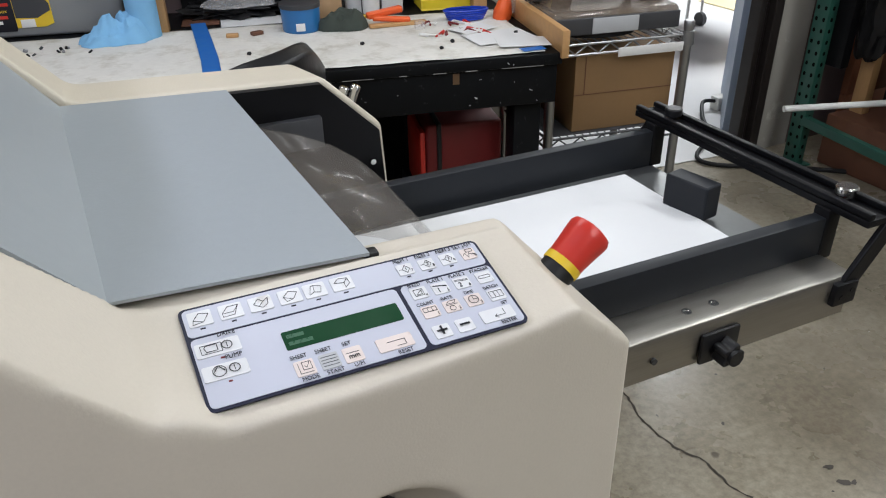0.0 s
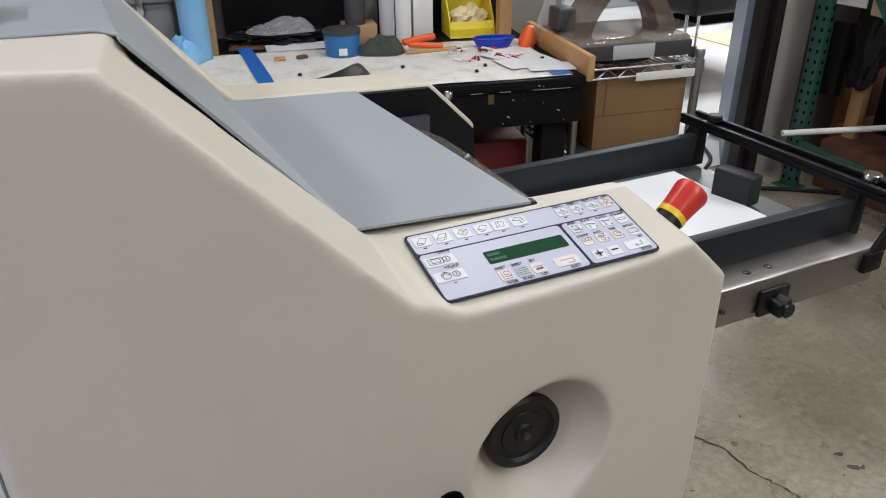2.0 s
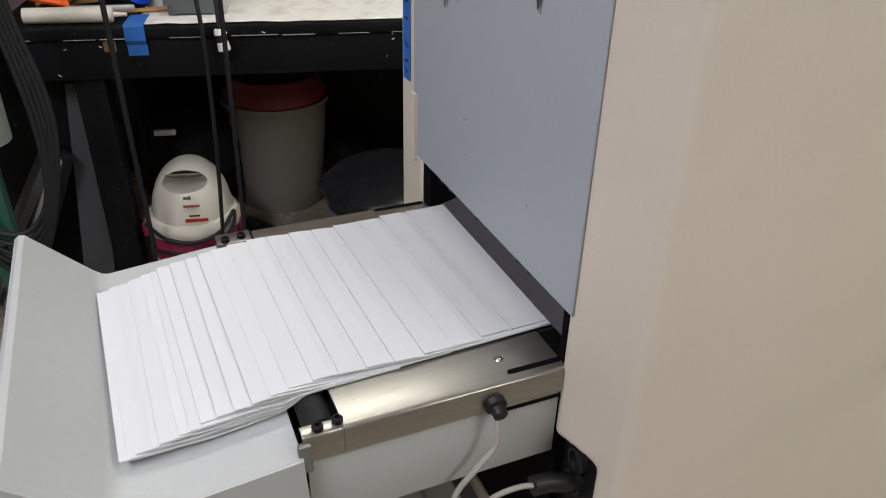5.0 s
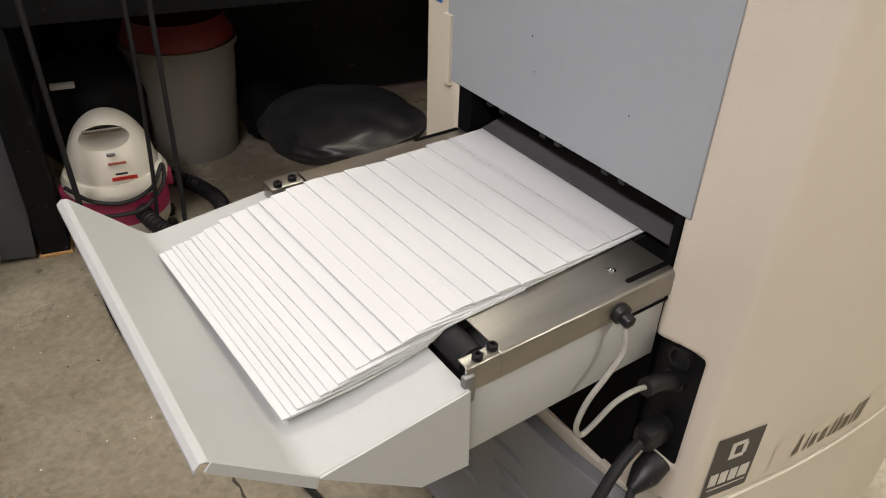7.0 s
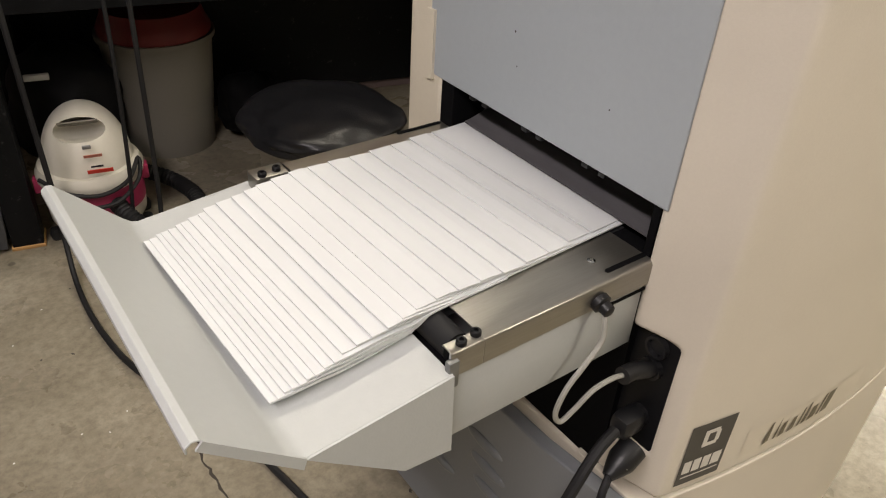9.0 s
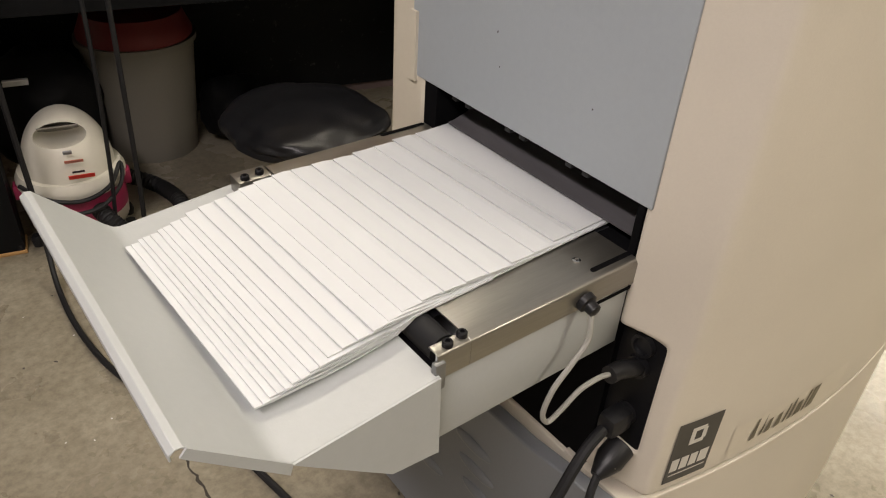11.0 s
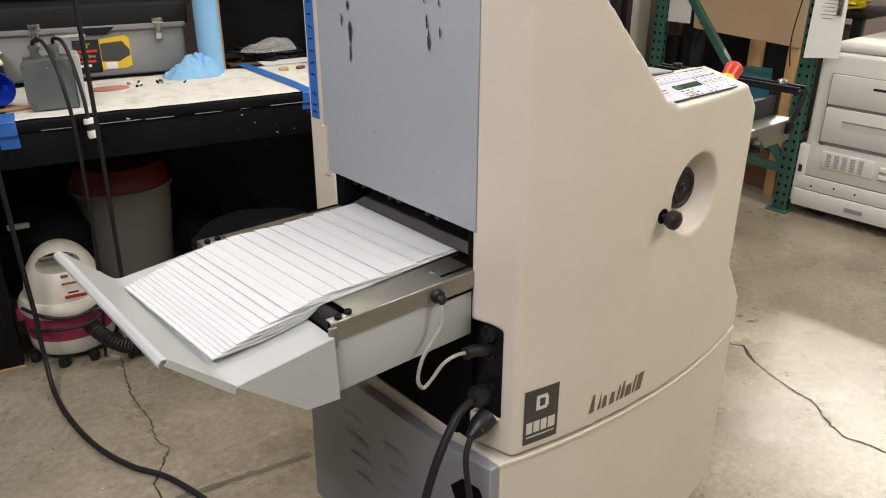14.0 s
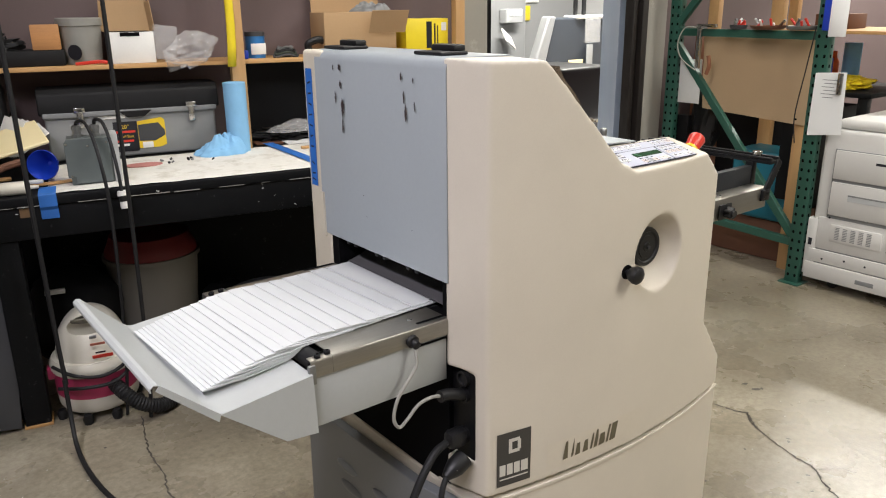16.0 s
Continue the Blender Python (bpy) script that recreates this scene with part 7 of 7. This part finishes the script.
solo("hanging_wire", tube([(2.905, 1.505, 1.42), (2.90, 1.53, 1.2), (2.90, 1.56, 0.95), (2.905, 1.545, 0.80)], 0.0035, 6), "rubber", (2.96, 1.6, 0.85), "thin black wire hanging down the rack post", "wire")
NT = thing("posted_sheet", (2.955, 1.46, 1.05), "creased white sheet with handwriting hung on the rack post", "paper")
part("sheet", prism([(1.53, 0.905), (1.375, 0.925), (1.385, 1.245), (1.525, 1.235)], "x", 2.952, 2.9535), "paper_sheet", NT, smooth=False)
for k in range(6):
    part("pen_line", box(2.951, 2.9518, 1.41 + 0.012 * (k % 3), 1.49 - 0.01 * (k % 2), 1.20 - 0.018 * k, 1.2035 - 0.018 * k), "grey", NT, smooth=False)
part("clip_lens", rbox(2.94, 2.951, 1.395, 1.42, 1.13, 1.24, 0.004), "chrome", NT)
NT.location = (2.895, 1.395, 1.00)
NT.scale.y = 1.15
solo("blue_folder", rbox(2.89, 2.905, 1.40, 1.47, 1.40, 1.62, 0.003), "blue", (2.95, 1.53, 1.4), "blue folder hung on the rack post", "folder")
solo("white_card", rbox(2.882, 2.887, 1.34, 1.43, 1.37, 1.56, 0.001), "wall_white", (2.94, 1.48, 1.37), "white hanging card on the rack post", "card")
solo("white_pipe", cyl((2.72, 2.30, 0.40), (3.60, 1.95, 0.42), 0.014, seg=14), "white", (3.1, 2.1, 0.4), "white plastic pipe poking out of the rack", "pipe")

# ---- office printer ----
OPR = thing("office_printer", (3.4, 1.15, 0.0), "large off-white office printer with paper drawers", "printer")
PXF = 2.935
OPR.location.y = 1.045


def pbox(y0, y1, z0, z1, depth=0.0, thick=0.02, m_="printer", name="panel", r=0.004, parent=None):
    return part(name, rbox(PXF - depth, PXF - depth + thick, y1, y0, z0, z1, r), m_, parent or OPR)


part("body", rbox(PXF + 0.005, PXF + 0.70, 0.55, 1.505, 0.055, 0.895, 0.02, 3), "printer", OPR)
part("top_deck", rbox(PXF + 0.03, PXF + 0.70, 0.55, 1.46, 0.895, 0.95, 0.025, 3), "printer", OPR)
pbox(1.425, 0.60, 0.635, 0.790, 0.012, 0.03, name="front_door")
for z0, z1, ya in ((0.618, 0.6355, 1.43), (0.415, 0.4355, 1.43), (0.227, 0.2355, 1.50), (0.1495, 0.1555, 1.51), (0.79, 0.794, 1.43)):
    part("gap", box(PXF - 0.002, PXF + 0.003, 0.58, ya, z0, z1), "grey", OPR)
part("gap", box(PXF - 0.002, PXF + 0.003, 1.425, 1.431, 0.42, 0.795), "grey", OPR)
d1 = pbox(1.425, 0.60, 0.435, 0.618, 0.012, 0.03, name="paper_drawer")
part("drawer_pull", box(PXF - 0.0135, PXF - 0.0125, 0.60, 1.33, 0.525, 0.560), "light_grey", d1)
part("drawer_pull", box(PXF - 0.0145, PXF - 0.0135, 0.60, 1.33, 0.552, 0.560), "grey", d1)
part("door_pull", box(PXF - 0.0135, PXF - 0.0125, 0.60, 1.215, 0.735, 0.748), "ink", OPR)
d2 = pbox(1.47, 0.60, 0.235, 0.415, 0.004, 0.03, name="finisher_panel")
part("vent_field", rbox(PXF - 0.010, PXF, 1.13, 1.40, 0.29, 0.385, 0.004), "printer", d2)
vents = nb()
for i in range(5):
    for j in range(8):
        y, z = 1.36 - 0.042 * i, 0.305 + 0.009 * j
        box(PXF - 0.0112, PXF - 0.0102, y - 0.012, y + 0.012, z, z + 0.004, vents)
part("vent_slots", vents, "grey", d2)["kind"] = "stuff"
for z in (0.30, 0.34):
    part("exit_slot", rbox(PXF - 0.014, PXF, 0.60, 1.10, z, z + 0.022, 0.003), "white", d2)
    # grey strip paints the shade below each slot
    part("slot_shade", box(PXF - 0.0145, PXF - 0.0135, 0.60, 1.10, z - 0.007, z - 0.001), "grey", d2)
pbox(1.50, 0.58, 0.155, 0.228, 0.010, 0.03, name="lower_panel")
d3 = pbox(1.51, 0.58, 0.058, 0.150, 0.018, 0.03, name="paper_drawer")
part("drawer_pull", rbox(PXF - 0.0195, PXF - 0.0185, 1.13, 1.225, 0.088, 0.112, 0.0004), "grey", d3)
pbox(1.525, 1.47, 0.075, 0.40, 0.006, 0.05, name="side_tower")
part("switch", box(PXF - 0.008, PXF - 0.0062, 1.49, 1.51, 0.245, 0.285), "ink", OPR)
for y, z in ((1.30, 0.195), (1.19, 0.19), (1.42, 0.18), (1.45, 0.12), (1.41, 0.42)):
    part("screw_hole", cyl((PXF - 0.0115, y, z), (PXF - 0.0105, y, z), 0.006, seg=10), "ink", OPR)
for y in (0.65, 1.38):
    for x in (PXF + 0.08, PXF + 0.6):
        part("caster", cyl((x - 0.012, y, 0.03), (x + 0.012, y, 0.03), 0.03, seg=16), "black_plastic", OPR)

# side bench behind the printer
SBN = thing("side_table", (3.9, 1.9, 0.0), "dark table top behind the printer", "table")
part("table_top", rbox(3.78, 4.6, 1.55, 2.15, 0.97, 1.0, 0.004), "bench", SBN)
for x in (3.82, 4.55):
    for y in (1.60, 2.10):
        part("table_leg", rbox(x - 0.03, x + 0.03, y - 0.03, y + 0.03, 0, 0.97, 0.003), "bench", SBN)
solo("grey_bin", rbox(3.85, 4.1, 1.97, 2.11, 1.0, 1.17, 0.01), "light_grey", (3.95, 2.05, 1.0), "grey plastic bin on the side table", "bin")
solo("blue_bin", rbox(3.83, 4.05, 1.935, 1.965, 1.0, 1.19, 0.004), "blue", (3.9, 1.95, 1.0), "blue bin side standing on the table", "bin")
solo("yellow_cloth", lump((4.0, 1.80, 1.04), (0.13, 0.13, 0.05), 71, 0.4, 2, 4, 0.3), "yellow_bin", (4.0, 1.80, 1.0), "folded yellow cloth on the side table", "cloth")
solo("towel_roll", lathe((4.25, 1.91, 1.0), (0, 0, 1), [(0, 0.055), (0.28, 0.055), (0.28, 0.02), (0.26, 0)], 26), "blue_cloth", (4.25, 1.91, 1.0), "upright roll of light blue paper towels", "paper towel")
solo("spray_bottle", lathe((4.3, 2.05, 1.0), (0, 0, 1), [(0, 0.035), (0.15, 0.035), (0.18, 0.015), (0.22, 0.014), (0.22, 0)], 20), "orange", (4.3, 2.05, 1.0), "orange spray bottle on the side table", "bottle")
solo("side_shelf", rbox(3.7, 4.6, 0.85, 2.17, 1.355, 1.375, 0.003), "wood", (4.1, 1.5, 1.355), "pine shelf above the side table", "shelf")
solo("shelf_box", rbox(4.0, 4.25, 1.85, 2.07, 1.3755, 1.47, 0.004), "rust", (4.1, 1.95, 1.376), "dark box on the side shelf", "box")
solo("shelf_post", rbox(3.72, 3.77, 2.05, 2.11, 0, 2.2, 0.003), "wood_upright", (3.74, 2.08, 0.0), "pine post of the side shelf", "post")

# ---- next room ----
PRS = thing("printing_press", (6.2, 6.2, 0.0), "dark grey printing press with light grey ends", "press")
part("press_body", prism([(5.12, 0.17), (5.49, 1.42), (7.3, 1.40), (7.3, 0.17)], "y", 5.9, 6.08), "press_grey", PRS, bevel=0.03, seg=3)
part("press_end", prism([(4.92, 0.30), (5.38, 1.435), (5.50, 1.43), (5.16, 0.30)], "y", 5.87, 6.0), "press_light", PRS, bevel=0.02)
part("press_top", rbox(5.85, 7.35, 5.86, 6.1, 1.395, 1.44, 0.02, 3), "wall_white", PRS)
part("press_plinth", rbox(5.7, 7.2, 6.0, 6.9, 0.0, 0.45, 0.02), "void", PRS)
part("guard", rbox(5.98, 6.24, 5.84, 5.862, 1.12, 1.42, 0.005), "bag", PRS)
part("column", rbox(6.02, 6.12, 5.84, 5.862, 0.50, 1.10, 0.005), "press_light", PRS)
part("label", rbox(5.73, 5.97, 5.862, 5.876, 0.84, 0.93, 0.002), "cream", PRS)
part("label", rbox(5.80, 5.93, 5.862, 5.876, 0.55, 0.82, 0.002), "white", PRS)
part("label", rbox(6.12, 6.38, 5.862, 5.876, 0.56, 0.63, 0.002), "white", PRS)
for x in (5.95, 6.10):
    part("lever", rbox(x, x + 0.05, 6.0, 6.04, 1.44, 1.66, 0.01), "black_plastic", PRS)
PB = thing("press_tower", (6.0, 7.8, 0.0), "tall light grey press unit with a small control box", "press")
part("tower", rbox(5.6, 7.6, 7.5, 8.4, 0, 2.6, 0.03, 3), "press_light", PB)
part("tower_front", rbox(5.40, 6.30, 7.2, 7.5, 0.0, 2.3, 0.03, 3), "press_light", PB)
part("control_box", rbox(5.80, 6.10, 7.05, 7.2, 1.34, 1.52, 0.02, 3), "light_grey", PB)
part("window", rbox(6.36, 6.64, 7.47, 7.495, 1.36, 1.56, 0.01), "yellow_bin", PB)
part("name_bar", rbox(6.30, 6.80, 7.47, 7.495, 1.60, 1.66, 0.005), "white", PB)
for k in range(4):
    part("key", rbox(5.85 + 0.055 * k, 5.89 + 0.055 * k, 7.04, 7.05, 1.43, 1.46, 0.004), "white", PB)
part("delivery_tray", obox(pose(5.85, 7.06, 1.14, 55, 25, 20), 0.28, 0.22, 0.03), "white", PB, "light grey tilted delivery tray", bevel=0.01)
solo("waste_bin", lathe((5.95, 5.6, 0.0), (0, 0, 1), [(0, 0.12), (0.42, 0.15), (0.42, 0.0)], 24), "cream", (5.95, 5.6, 0), "cream waste bin below the press", "bin")
TL = thing("trolley", (4.3, 4.75, 0.0), "dark wheeled trolley with grey casters", "trolley")
for x, y in ((4.05, 4.45), (4.5, 4.35), (4.15, 5.0), (4.6, 4.9)):
    part("trolley_leg", cyl((x, y, 0.11), (x, y, 0.55), 0.012), "chrome", TL)
    part("caster", cyl((x - 0.018, y, 0.055), (x + 0.018, y, 0.055), 0.055, seg=20), "dark_grey", TL)
part("trolley_cover", rbox(3.95, 4.7, 4.28, 5.08, 0.5, 1.0, 0.04, 3), "black_plastic", TL)
FS = thing("floor_box", (3.33, 3.26, 0.0), "small white box with a cable on the next room's floor", "box")
part("box_shell", rbox(3.27, 3.40, 3.23, 3.30, 0.007, 0.085, 0.01), "white", FS)
part("box_slot", box(3.31, 3.37, 3.228, 3.2295, 0.04, 0.055), "grey", FS)
part("box_cable", tube([(3.28, 3.26, 0.06), (3.20, 3.28, 0.06), (3.10, 3.16, 0.018), (2.95, 2.93, 0.018), (2.70, 2.75, 0.016), (2.72, 2.62, 0.012), (3.0, 2.44, 0.012), (3.3, 2.2, 0.012)], 0.011, 8), "rubber", FS)
solo("beige_floor", rbox(5.2, 8.0, 4.9, 5.6, 0.007, 0.02, 0.002), "cream", (6.0, 5.2, 0.007), "cream floor mat in the next room", "mat")

# ---- rack post and cables at the bench's left end ----
M["sleeve"] = mat("grey_green_sleeve", (0.21, 0.24, 0.225), 0.6, vary=0.1)
LR = thing("rack_upright", (-1.22, 2.35, 0.0), "green punched rack post with a pale sleeve", "rack")
upright(-1.16, 2.36, 0.62, "left_post", LR, 0.09, 0.07)
part("pale_sleeve", lathe((-1.17, 2.40, 0.62), (0, 0, 1), [(0, 0.10), (1.6, 0.10), (1.6, 0)], 28), "sleeve", LR, "pale round sleeve")
for k in range(5):
    pts = [(-1.06 + 0.012 * k, 2.24 - 0.01 * k, 1.5), (-1.02 + 0.01 * k, 2.23, 1.05), (-0.985 + 0.012 * k, 2.22, 0.72), (-1.00, 2.21, 0.50 - 0.02 * k), (-1.07, 2.21, 0.40 - 0.025 * k), (-1.16, 2.22, 0.42 - 0.03 * k), (-1.22, 2.24, 0.55)]
    solo("cable_loop", tube(pts, 0.009, 8), "rubber", pts[0], "black cable loop hanging at the rack post", "cable", group="hanging cable loops")
BP = thing("leaning_board", (-0.98, 2.62, 0.0), "dark boards leaning beside the bench", "boards")
for k in range(3):
    part("board", obox(pose(-1.06 - 0.05 * k, 2.52, 0.25, 0, 24 + 4 * k, 10), 0.03, 0.10, 0.55), ("bench", "grey", "dark_grey")[k], BP, bevel=0.003)
part("board", obox(pose(-0.99, 2.62, 0.44, -6, 0, -12), 0.36, 0.025, 0.86), "bench", BP, bevel=0.003)
part("board", obox(pose(-0.90, 2.54, 0.36, -8, 5, -12), 0.10, 0.025, 0.70), "dark_grey", BP, bevel=0.003)
